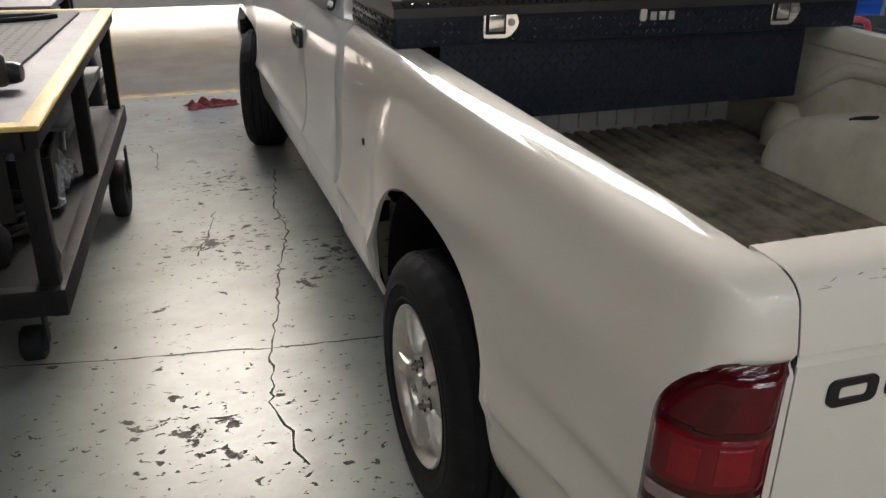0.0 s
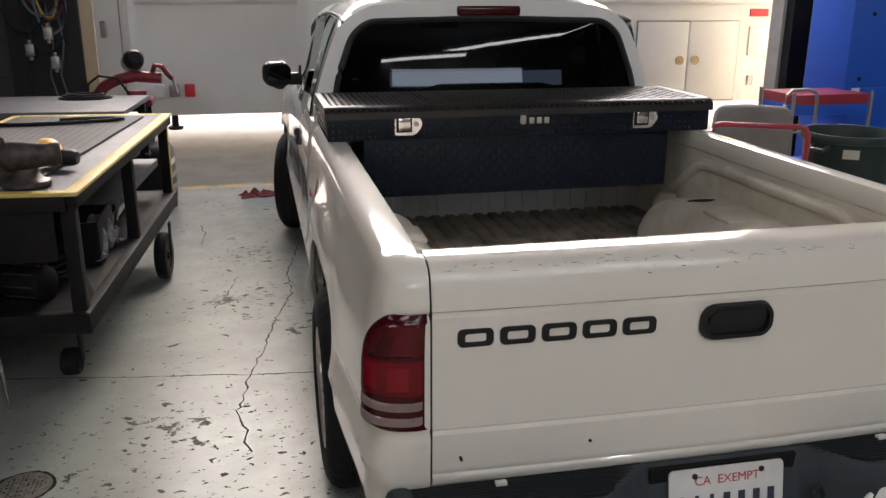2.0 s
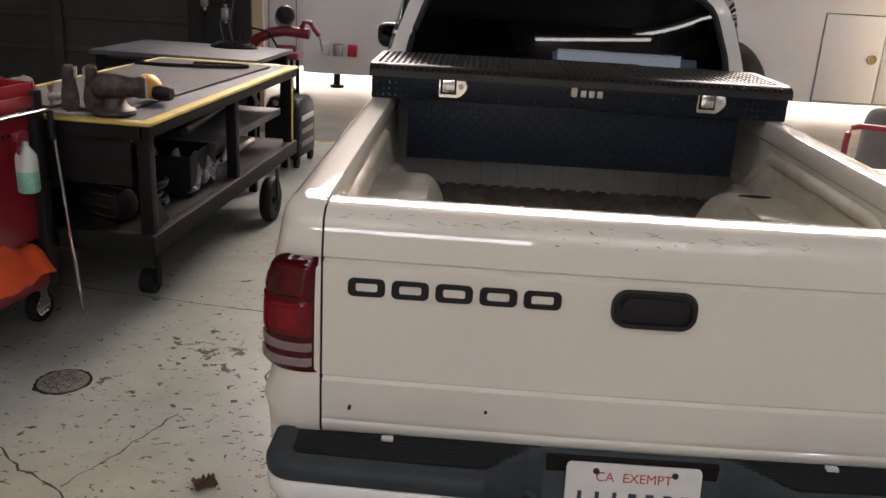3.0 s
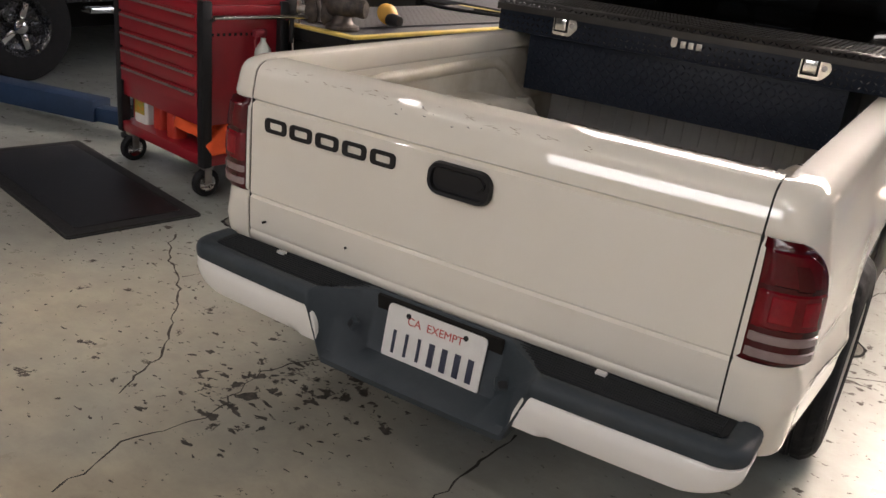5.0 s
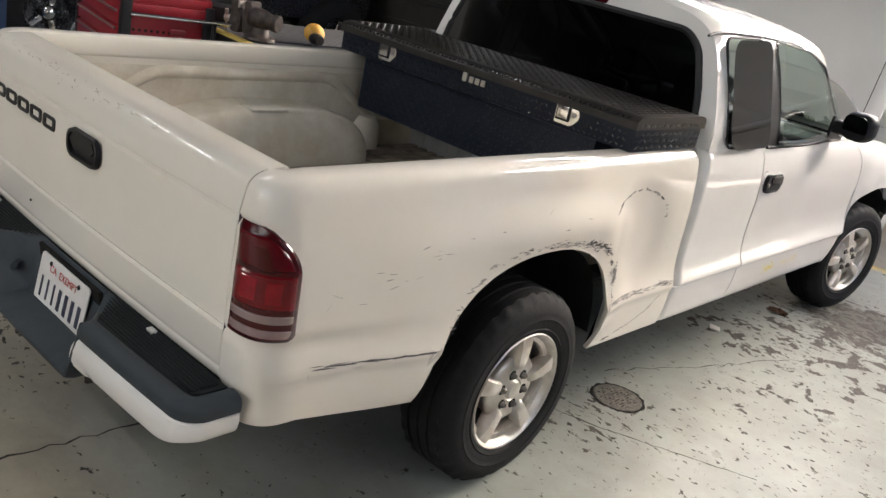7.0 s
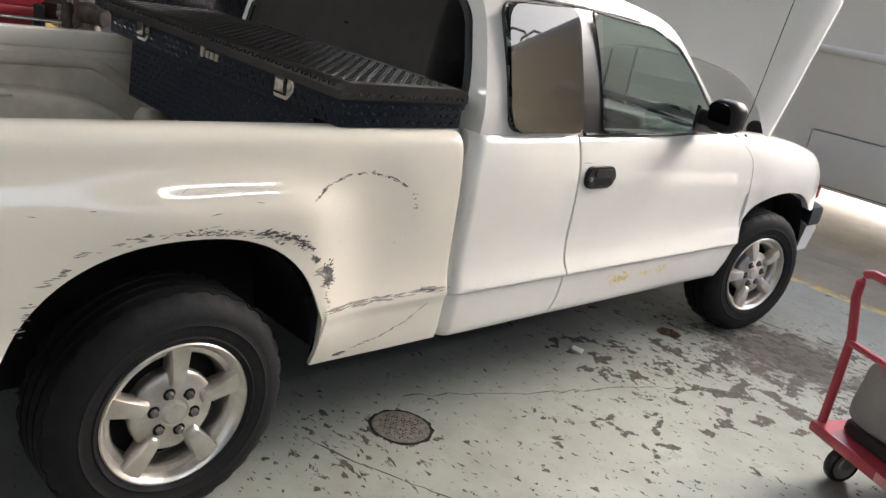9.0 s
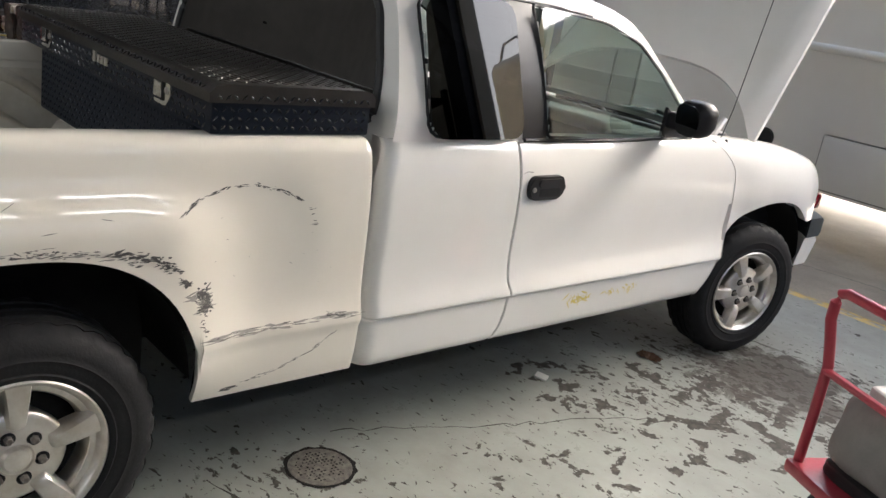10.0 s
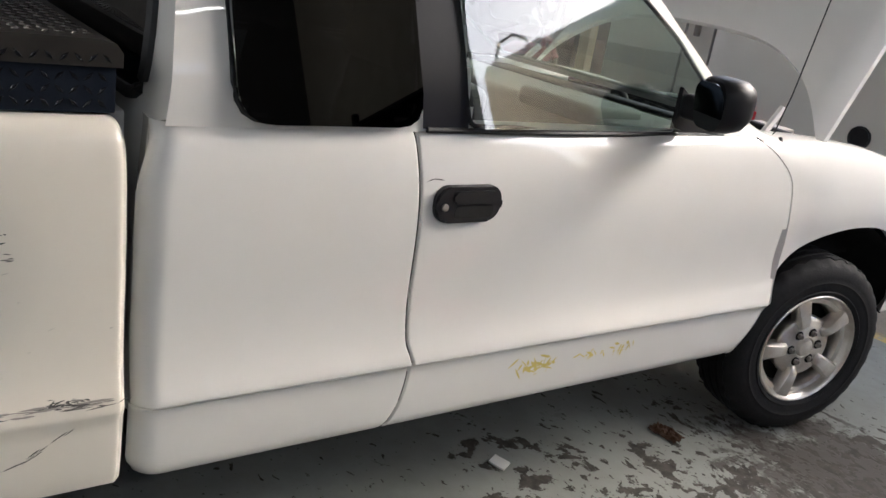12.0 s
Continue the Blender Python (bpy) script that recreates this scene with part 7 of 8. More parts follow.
def on_bench(x, y, z):
    c, s = math.cos(radians(BENCH[1])), math.sin(radians(BENCH[1]))
    return (BENCH[0][0] + c * x - s * y, BENCH[0][1] + s * x + c * y, z)


# perforated mat lying on the bench
mat_ob = thing("bench_mat", "dark perforated rubber mat lying on the bench", "mat", at=on_bench(-0.50, 1.06, 0.8870), turn=BENCH[1])
bm = bmesh.new()
prism(bm, smooth_loop([(-0.36, -0.90), (0.30, -0.88), (0.37, 0.96), (-0.36, 0.98)], 0.02), Matrix(), 0.009, 0.002)
part("mat_sheet", bm, MAT, mat_ob)
verts, faces = [], []
for i in range(14):
    for j in range(36):
        x, y = -0.31 + 0.045 * i, -0.82 + 0.048 * j
        k = len(verts)
        verts += [(x + 0.009 * math.cos(a), y + 0.009 * math.sin(a), 0.0094) for a in np.linspace(0, math.tau, 9)[:-1]]
        faces.append(tuple(range(k, k + 8)))
tagged(obj("mat_hole", verts, faces, SHADOW_GAP, mat_ob, "", False), kind="stuff")
# loose strap on the mat
bm = bmesh.new()
P0 = [(-0.36, 0.62), (-0.2, 0.60), (0.05, 0.62), (0.22, 0.66), (0.30, 0.72), (0.24, 0.76), (0.05, 0.76), (-0.05, 0.755)]
tube(bm, [(x, y, 0.022 + 0.004 * math.sin(4 * x)) for x, y in P0], 0.012, 6)
st = part("strap", bm, BLACK)
st.matrix_basis = pose(*on_bench(-0.50, 1.06, 0.887), 0, 0, BENCH[1])
tagged(st, "black looped strap lying on the bench mat", "strap")

# vise on the bench's corner
vise = thing("bench_vise", "heavy worn cast-iron vise bolted to the bench corner", "vise", at=on_bench(-0.30, 0.125, 0.887), turn=BENCH[1] - 63)
vise.scale = (0.82, 0.82, 1.02)
bm = bmesh.new()
lathe(bm, [(0, 0), (0.105, 0), (0.11, 0.008), (0.105, 0.022), (0.08, 0.03), (0.062, 0.045), (0.055, 0.07), (0, 0.07)], pose(0.03, 0.10, 0), 28)
part("vise_base", bm, RUST_IRON, vise)
bm = bmesh.new()
lathe(bm, [(0, -0.02), (0.04, -0.02), (0.056, 0.0), (0.060, 0.05), (0.052, 0.12), (0.044, 0.16), (0.042, 0.19), (0.046, 0.205), (0.046, 0.235), (0.040, 0.245), (0, 0.247)], pose(0.02, 0.02, 0.115, -90, 0, -12), 24)
part("vise_barrel", bm, RUST_IRON, vise)
for y, nm in ((-0.105, "moving_jaw"), (0.0, "fixed_jaw")):
    bm = bmesh.new()
    rows = []
    for z, w, d in ((0.012, 0.034, 0.030), (0.04, 0.046, 0.042), (0.08, 0.050, 0.044), (0.115, 0.046, 0.034), (0.140, 0.062, 0.030), (0.185, 0.066, 0.028), (0.195, 0.064, 0.026)):
        rows.append([(x, y + yy, z) for x, yy in ((-w, -d), (w, -d), (w + 0.004, 0), (w, d), (-w, d), (-w - 0.004, 0))])
    v, f = sheet(np.array(rows), closed_v=True)
    f += [tuple(range(6))[::-1], tuple(range(len(v) - 6, len(v)))]
    vs = [bm.verts.new(p) for p in v]
    for q in f:
        bm.faces.new([vs[i] for i in q])
    bmesh.ops.bevel(bm, geom=list(bm.edges), offset=0.006, segments=2, affect="EDGES")
    part(nm, bm, RUST_IRON, vise)
bm = bmesh.new()
box(bm, (0, -0.0725, 0.168), (0.125, 0.012, 0.036), 0.002)
box(bm, (0, -0.0325, 0.168), (0.125, 0.012, 0.036), 0.002)
part("jaw_plate", bm, STEEL, vise)
bm = bmesh.new()
rod(bm, (0, -0.13, 0.075), (0, -0.21, 0.075), 0.02)
rod(bm, (0.01, -0.195, 0.10), (-0.03, -0.195, -0.19), 0.008)
rod(bm, (0.01, -0.195, 0.10), (0.013, -0.195, 0.122), 0.013)
rod(bm, (-0.03, -0.195, -0.19), (-0.034, -0.195, -0.21), 0.012)
part("vise_handle", bm, STEEL, vise, "steel vise bar hanging down")

# yellow grinder guard and spray gun beside the vise
gd = thing("angle_grinder", "grinder with an orange-yellow guard lying on the bench", "grinder", at=on_bench(-0.17, 0.52, 0.9465), turn=20)
bm = bmesh.new()
lathe(bm, [(0.0, 0), (0.058, 0), (0.062, 0.006), (0.05, 0.03), (0.02, 0.045), (0, 0.046)], pose(-0.06, 0.02, 0.006, 62, 0, 40), 26)
part("guard", bm, material("orange_yellow_guard", (0.62, 0.34, 0.05), 0.5), gd, "orange-yellow guard")
bm = bmesh.new()
lathe(bm, [(0, 0), (0.03, 0.005), (0.036, 0.03), (0.034, 0.07), (0.026, 0.09), (0, 0.092)], pose(-0.04, -0.02, -0.014, 90, 0, 60), 20)
part("grinder_body", bm, BLACK, gd)

# load on the lower shelf
loads = (("engine_part_box", (-0.30, 0.85, 0.4025), (0.34, 0.44, 0.20), BENCH_DARK, "dark open parts box on the lower bench shelf", "parts box"),
         ("parts_tray", (-0.55, 1.55, 0.4025), (0.45, 0.5, 0.09), BENCH_TOP, "grey metal parts tray on the lower bench shelf", "tray"))
for nm, c, sz, mt, lab, cat in loads:
    t = thing(nm, lab, cat, at=on_bench(*c), turn=BENCH[1] + 5)
    for cc, ss in (((0, 0, 0.006), (sz[0], sz[1], 0.012)), ((sz[0] / 2, 0, sz[2] / 2), (0.01, sz[1], sz[2])), ((-sz[0] / 2, 0, sz[2] / 2), (0.01, sz[1], sz[2])), ((0, sz[1] / 2, sz[2] / 2), (sz[0], 0.01, sz[2])), ((0, -sz[1] / 2, sz[2] / 2), (sz[0], 0.01, sz[2]))):
        bm = bmesh.new()
        box(bm, cc, ss, 0.002)
        part("side" if ss[2] > 0.02 else "bottom", bm, mt, t)
FILM = material("crumpled_clear_film", (0.35, 0.36, 0.38), 0.25, 0.3, (0.15, 0.15, 0.17), 20, 0.8, 0.5, 60)
b = cloth("plastic_film", 0, 0, 0, 0.34, 0.44, 0.16, FILM, "", 11)
b.matrix_basis = pose(*on_bench(-0.26, 0.86, 0.416), 0, 0, BENCH[1])
tagged(b, "crumpled plastic film bundle in the parts box", "plastic film")
rnd = random.Random(31)
for k, (x, y) in enumerate(((-0.55, 0.42), (-0.66, 0.22))):
    t = thing("paint_can", "dark dented paint can on the lower bench shelf", "can", "cans on the bench shelf", on_bench(x, y, 0.4022), 40 * k)
    h, r = rnd.uniform(0.12, 0.19), rnd.uniform(0.045, 0.075)
    bm = bmesh.new()
    lathe(bm, [(0, 0), (r, 0), (r + 0.003, 0.004), (r, 0.008), (r, h - 0.01), (r + 0.004, h - 0.004), (r, h), (r - 0.01, h), (r - 0.012, h - 0.008), (0, h - 0.008)], Matrix(), 24)
    part("can_body", bm, (BENCH_DARK, RUST_IRON)[k % 2], t)
    bm = bmesh.new()
    tube(bm, [(r * math.cos(q) * 1.03, r * 0.3, h * 0.75 + r * math.sin(q)) for q in np.linspace(0, math.pi, 12)], 0.0025, 5)
    part("can_bail", bm, STEEL, t)
RED_CLAMP = material("red_clamp_paint", (0.075, 0.008, 0.008), 0.5, 0, (0.03, 0.005, 0.005), 12, 0.6)
for k, (x, y) in enumerate(((-0.76, 0.66), (-0.46, 0.585))):
    t = thing("pipe_clamp", "dark red clamp with a steel bow on the lower bench shelf", "clamp", "clamps on the bench shelf", on_bench(x, y, 0.4022), 30 - 50 * k)
    bm = bmesh.new()
    rows = [[(px * q, py * q, z) for px, py in rounded(0.055, 0.09, 0.015, 3)] for z, q in ((0, 0.9), (0.012, 1.0), (0.06, 1.0), (0.08, 0.8))]
    v, f = sheet(np.array(rows), closed_v=True)
    n = len(rows[0])
    f += [tuple(range(n))[::-1], tuple(range(len(v) - n, len(v)))]
    obj("clamp_body", v, [tuple(reversed(q)) for q in f], RED_CLAMP, t)
    bm = bmesh.new()
    tube(bm, [(0.0, -0.035, 0.078), (0.0, -0.038, 0.12), (0.0, -0.02, 0.155), (0.0, 0.012, 0.158), (0.0, 0.034, 0.13), (0, 0.036, 0.078)], 0.008, 8)
    part("clamp_bow", bm, STEEL, t)
for k, (a, b2, r) in enumerate((((-0.62, 1.2, 0.424), (-0.82, 0.5, 0.424), 0.022), ((-0.25, 2.0, 0.42), (-0.22, 1.2, 0.42), 0.018), ((-0.42, 2.0, 0.6412), (-0.30, 1.05, 0.6412), 0.02))):
    bm = bmesh.new()
    rod(bm, on_bench(*a), on_bench(*b2), r)
    tagged(part("steel_pipe", bm, STEEL), "grey steel pipe lying on the bench shelf", "pipe", "pipes on the bench shelves")

# dark clutter at the near end of the shelf
bm = bmesh.new()
tube(bm, [((0.105 + 0.016 * math.sin(2.3 * a)) * math.cos(a), (0.105 + 0.016 * math.sin(2.3 * a)) * math.sin(a), 0.014 + 0.0042 * a) for a in np.linspace(0, 9 * math.pi, 150)], 0.012, 7)
hc = part("hose_coil", bm, BLACK)
hc.matrix_basis = pose(*on_bench(-0.27, 0.44, 0.4025))
tagged(hc, "coil of black rubber hose on the lower bench shelf", "hose")
mo = thing("electric_motor", "dirty dark electric motor lying on the bench shelf", "motor", at=on_bench(-0.27, 0.17, 0.4025), turn=BENCH[1] + 70)
bm = bmesh.new()
lathe(bm, [(0, -0.11), (0.05, -0.11), (0.066, -0.10), (0.072, -0.085), (0.072, 0.07), (0.066, 0.085), (0.04, 0.10), (0, 0.10)], pose(0, 0, 0.088, 90, 0, 0), 28)
part("motor_case", bm, BENCH_DARK, mo)
for k in range(9):
    a = math.tau * k / 9 + 0.35
    bm = bmesh.new()
    box(bm, (0.074, 0, 0), (0.008, 0.13, 0.006), 0.001)
    bm.transform(pose(0, 0, 0.088) @ pose(0, 0, 0, 0, math.degrees(a), 0))
    part("cooling_fin", bm, RUST_IRON, mo)
bm = bmesh.new()
rod(bm, (0, 0.10, 0.088), (0, 0.16, 0.088), 0.011)
part("shaft", bm, STEEL, mo)
for s in (-1, 1):
    bm = bmesh.new()
    box(bm, (s * 0.05, 0, 0.012), (0.03, 0.13, 0.024), 0.004)
    part("motor_foot", bm, BENCH_DARK, mo)

# ---- second table, saw, welder, hoses ----
table = thing("steel_table", "low grey steel table behind the work bench", "table", at=(-2.35, 4.42, 0), turn=-4)
bm = bmesh.new()
box(bm, (0, 0, 0.885), (1.15, 0.86, 0.03), 0.004)
part("tabletop", bm, BENCH_TOP, table, "dusty grey table top")
for x in (-0.52, 0.52):
    for y in (-0.38, 0.38):
        bm = bmesh.new()
        box(bm, (x, y, 0.435), (0.05, 0.05, 0.87), 0.004)
        part("leg", bm, BENCH_DARK, table)
for y in (-0.38, 0.38):
    bm = bmesh.new()
    box(bm, (0, y, 0.82), (1.0, 0.03, 0.06), 0.004)
    part("apron", bm, BENCH_DARK, table)
bm = bmesh.new()
for k in range(3):
    tube(bm, [(-2.15 + (0.13 - 0.02 * k) * math.cos(a) * 1.3, 4.66 + (0.10 - 0.015 * k) * math.sin(a), 0.908 + 0.012 * k) for a in np.linspace(0, math.tau, 30)[:-1]], 0.008, 6, True)
tagged(part("cable_coil", bm, BLACK), "coiled black cable lying on the steel table", "cable")

SAW_RED = material("dark_red_casting", (0.22, 0.02, 0.03), 0.4, 0.1, (0.12, 0.015, 0.02), 12, 0.7, 0.1, 80)
saw = thing("chop_saw", "dark red chop saw with black motor on a stand", "saw", at=(-1.86, 5.17, 0))
bm = bmesh.new()
lathe(bm, [(0, -0.09), (0.06, -0.09), (0.072, -0.08), (0.074, 0.03), (0.066, 0.07), (0.045, 0.095), (0, 0.10)], pose(-0.02, -0.02, 1.115, 70, 0, 20), 28)
part("motor", bm, BLACK, saw, "black motor housing")
for r0, z0 in ((0.0755, -0.05), (0.0755, 0.0)):
    bm = bmesh.new()
    lathe(bm, [(0.072, z0 - 0.006), (r0 + 0.002, z0 - 0.004), (r0 + 0.002, z0 + 0.004), (0.072, z0 + 0.006)], pose(-0.02, -0.02, 1.115, 70, 0, 20), 28)
    part("motor_ring", bm, STEEL, saw)
bm = bmesh.new()
tube(bm, [(-0.30, 0, 0.86), (-0.24, 0, 0.93), (-0.14, 0, 0.98), (-0.02, 0, 1.0), (0.10, 0, 0.99), (0.17, 0, 0.985)], 0.042, 10)
part("arm", bm, SAW_RED, saw, "dark red saw arm")
bm = bmesh.new()
tube(bm, [(0.10, 0, 1.01), (0.13, 0, 1.08), (0.18, 0, 1.07), (0.21, 0, 1.02), (0.25, 0, 0.975)], 0.02, 8)
part("guard_handle", bm, SAW_RED, saw, "dark red guard handle")
bm = bmesh.new()
rod(bm, (0.25, 0, 0.98), (0.275, 0, 0.86), 0.010)
part("trigger_rod", bm, STEEL, saw)
bm = bmesh.new()
box(bm, (-0.10, 0, 0.815), (0.40, 0.26, 0.05), 0.012)
box(bm, (-0.02, 0.05, 0.86), (0.14, 0.05, 0.06), 0.008)
part("saw_base", bm, SAW_RED, saw)
for x in (-0.26, 0.05):
    for y in (-0.11, 0.11):
        bm = bmesh.new()
        rod(bm, (x, y, 0.80), (x * 1.1, y * 1.15, 0.0), 0.014)
        part("leg", bm, BENCH_DARK, saw)
bm = bmesh.new()
tube(bm, [(-0.35, -0.10, 0.84), (-0.33, -0.14, 0.96), (-0.25, -0.15, 1.02), (-0.12, -0.15, 1.0), (-0.05, -0.14, 0.88)], 0.010, 6)
part("cable", bm, BLACK, saw)

welder = thing("welding_machine", "black welding machine on small wheels", "welder", at=(-1.80, 4.95, 0), turn=-6)
rows = []
for z, w, d in ((0.09, 0.14, 0.22), (0.42, 0.14, 0.22), (0.47, 0.135, 0.20), (0.52, 0.12, 0.15), (0.53, 0.10, 0.12)):
    rows.append([(x, y, z) for x, y in rounded(2 * w, 2 * d, 0.03, 3)])
v, f = sheet(np.array(rows), closed_v=True)
n = len(rows[0])
f += [tuple(range(n))[::-1], tuple(range(len(v) - n, len(v)))]
obj("case", v, [tuple(reversed(q)) for q in f], BLACK, welder, "black welder case")
for z in (0.18, 0.28, 0.38):
    bm = bmesh.new()
    box(bm, (0.142, 0, z), (0.008, 0.30, 0.04), 0.002)
    part("side_panel", bm, FIXTURE if z > 0.3 else STEEL, welder, "pale panel stripe")
bm = bmesh.new()
lathe(bm, [(0, 0), (0.022, 0), (0.02, 0.02), (0, 0.022)], pose(0.03, -0.19, 0.49, 50, 0, 0), 16)
part("knob", bm, STEEL, welder)
bm = bmesh.new()
lathe(bm, [(0, 0), (0.022, 0), (0.02, 0.02), (0, 0.022)], pose(-0.05, -0.19, 0.49, 50, 0, 0), 16)
part("knob", bm, STEEL, welder)
for x in (-0.11, 0.11):
    for y in (-0.18, 0.18):
        bm = bmesh.new()
        rod(bm, (x - 0.015, y, 0.045), (x + 0.015, y, 0.045), 0.045, None, 20)
        part("caster", bm, RUBBER, welder)
bm = bmesh.new()
tube(bm, [(0, -0.16, 0.52), (0, -0.14, 0.57), (0, 0.10, 0.57), (0, 0.14, 0.52)], 0.012, 8)
part("carry_handle", bm, BLACK, welder)

# hoses and cables on a dark board by the doorway
board = thing("hose_board", "dark board hung with coiled hoses and cables", "tool board", at=(-2.66, 6.02, 0))
bm = bmesh.new()
box(bm, (0, 0.06, 1.75), (0.56, 0.10, 2.3), 0.01)
part("board", bm, material("black_board", (0.025, 0.023, 0.022), 0.8), board)
HOSE = [BLACK, material("grey_cable", (0.12, 0.14, 0.17), 0.6), material("yellow_cable", (0.45, 0.33, 0.06), 0.6), material("red_hose", (0.22, 0.03, 0.03), 0.6)]
rnd = random.Random(9)
for k in range(16):
    cx, cz, rr = rnd.uniform(-0.17, 0.18), rnd.uniform(1.45, 2.1), rnd.uniform(0.10, 0.24)
    sq = rnd.uniform(1.2, 2.0)
    bm = bmesh.new()
    pts = []
    for a in np.linspace(0, math.tau, 28)[:-1]:
        pts.append((cx + rr * 0.7 * math.cos(a) + 0.01 * rnd.random(), -0.02 - 0.006 * k, cz + rr * sq * math.sin(a) * 0.8 + 0.012 * rnd.random()))
    tube(bm, pts, rnd.uniform(0.007, 0.012), 6, True)
    part("hose_loop", bm, HOSE[(0, 1, 0, 2, 1, 0, 3, 1)[k % 8]], board)
for k in range(5):
    x = rnd.uniform(-0.2, 0.2)
    bm = bmesh.new()
    tube(bm, [(x, -0.04, 1.5), (x + 0.03, -0.05, 1.2), (x - 0.02, -0.05, 0.95), (x + 0.02, -0.05, 0.75)], 0.009, 6)
    part("hanging_cable", bm, HOSE[k % 2], board)
for x, z in ((0.05, 1.28), (0.08, 1.05), (-0.1, 1.15)):
    bm = bmesh.new()
    box(bm, (x, -0.06, z), (0.07, 0.06, 0.10), 0.012)
    rod(bm, (x, -0.06, z - 0.08), (x, -0.06, z + 0.08), 0.018)
    part("hose_fitting", bm, STEEL, board, "bright hose fitting")

# ---- red tool trolley ----
TROLLEY_RED = material("red_trolley_paint", (0.30, 0.012, 0.022), 0.32, 0, (0.22, 0.010, 0.018), 6, 0.6, 0.04, 90, 0.4)
TR = ((-2.60, 1.56, 0), -10)
trolley = thing("tool_trolley", "red rolling tool trolley with drawers and black corner posts", "tool trolley", at=TR[0], turn=TR[1])
WT, DT = 0.86, 0.50
bm = bmesh.new()
box(bm, (0, 0, 0.66), (WT - 0.06, DT - 0.02, 0.56), 0.008)
part("cabinet", bm, TROLLEY_RED, trolley, "red drawer cabinet")
bm = bmesh.new()
box(bm, (0, 0, 0.955), (WT, DT, 0.05), 0.01)
part("top_tray", bm, TROLLEY_RED, trolley, "red top tray")
bm = bmesh.new()
for c, sz in (((0, -DT / 2 + 0.016, 1.0045), (WT - 0.02, 0.012, 0.05)), ((0, DT / 2 - 0.016, 1.0045), (WT - 0.02, 0.012, 0.05)), ((-WT / 2 + 0.016, 0, 1.0045), (0.012, DT - 0.05, 0.05)), ((WT / 2 - 0.016, 0, 1.0045), (0.012, DT - 0.05, 0.05))):
    box(bm, c, sz, 0.004)
part("tray_rim", bm, TROLLEY_RED, trolley, "raised red rim of the tray")
for k in range(5):
    z = 0.89 - 0.095 * k
    bm = bmesh.new()
    box(bm, (0, -DT / 2 + 0.002, z), (WT - 0.10, 0.016, 0.082), 0.004)
    dr = part("drawer", bm, TROLLEY_RED, trolley)
    bm = bmesh.new()
    box(bm, (0, -DT / 2 - 0.012, z + 0.028), (WT - 0.14, 0.014, 0.012), 0.003)
    part("drawer_pull", bm, STEEL, dr, "dark metal drawer pull")
for x in (-WT / 2 + 0.02, WT / 2 - 0.02):
    for y in (-DT / 2 + 0.02, DT / 2 - 0.02):
        bm = bmesh.new()
        box(bm, (x, y, 0.585), (0.055, 0.055, 0.83), 0.010)
        part("post", bm, BLACK, trolley, "black corner post")
bm = bmesh.new()
box(bm, (0, 0, 0.205), (WT, DT, 0.06), 0.008)
part("bottom_shelf", bm, TROLLEY_RED, trolley, "red bottom shelf")
bm = bmesh.new()
rod(bm, (WT / 2 + 0.06, -DT / 2 + 0.02, 0.93), (WT / 2 + 0.06, DT / 2 + 0.08, 0.93), 0.011)
for y in (-DT / 2 + 0.04, DT / 2 - 0.02):
    rod(bm, (WT / 2 - 0.01, y, 0.90), (WT / 2 + 0.06, y, 0.93), 0.010)
part("push_bar", bm, CHROME, trolley, "bright push bar")
for k in range(9):
    bm = bmesh.new()
    box(bm, (WT / 2 - 0.028, -DT / 2 + 0.07 + 0.033 * k, 0.835), (0.004, 0.012, 0.014))
    part("peg_slot", bm, SHADOW_GAP, trolley)
for x in (-WT / 2 + 0.06, WT / 2 - 0.06):
    for y in (-DT / 2 + 0.05, DT / 2 - 0.05):
        w = new("caster")
        w.parent = trolley
        bm = bmesh.new()
        lathe(bm, [(0.046, -0.02), (0.067, -0.022), (0.075, -0.012), (0.075, 0.012), (0.067, 0.022), (0.046, 0.02)], pose(x, y, 0.075, 0, 90, 0), 24)
        part("tyre", bm, RUBBER, w)
        bm = bmesh.new()
        lathe(bm, [(0, -0.021), (0.012, -0.021), (0.016, -0.008), (0.036, -0.010), (0.047, -0.019), (0.047, 0.019), (0.036, 0.010), (0.016, 0.008), (0.012, 0.021), (0, 0.021)], pose(x, y, 0.075, 0, 90, 0), 20)
        part("caster_hub", bm, CHROME, w)
        bm = bmesh.new()
        box(bm, (x, y, 0.163), (0.06, 0.06, 0.024), 0.004)
        box(bm, (x + 0.028, y, 0.12), (0.006, 0.04, 0.09), 0.002)
        part("caster_fork", bm, STEEL, w)


def on_trolley(x, y, z):
    c, s = math.cos(radians(TR[1])), math.sin(radians(TR[1]))
    return (TR[0][0] + c * x - s * y, TR[0][1] + s * x + c * y, z)


ORANGE = material("bright_orange_cloth", (0.80, 0.10, 0.02), 0.9, 0, (0.6, 0.07, 0.02), 20, 0.6, 0.3, 150)


def drape(x, y):
    lx = (x - TR[0][0]) * math.cos(radians(-TR[1])) - (y - TR[0][1]) * math.sin(radians(-TR[1]))
    return max(0.0, lx - WT / 2) * 1.2


tagged(cloth("orange_cloth", *on_trolley(0.30, -0.02, 0.236), 0.36, 0.42, 0.24, ORANGE, "", 21, TR[1], drape, None, True), "bright orange cloth heaped on the trolley's bottom shelf", "cloth")
RED_CLOTH = material("red_shop_towel", (0.45, 0.06, 0.05), 0.95, 0, (0.3, 0.04, 0.03), 25, 0.6, 0.3, 180)
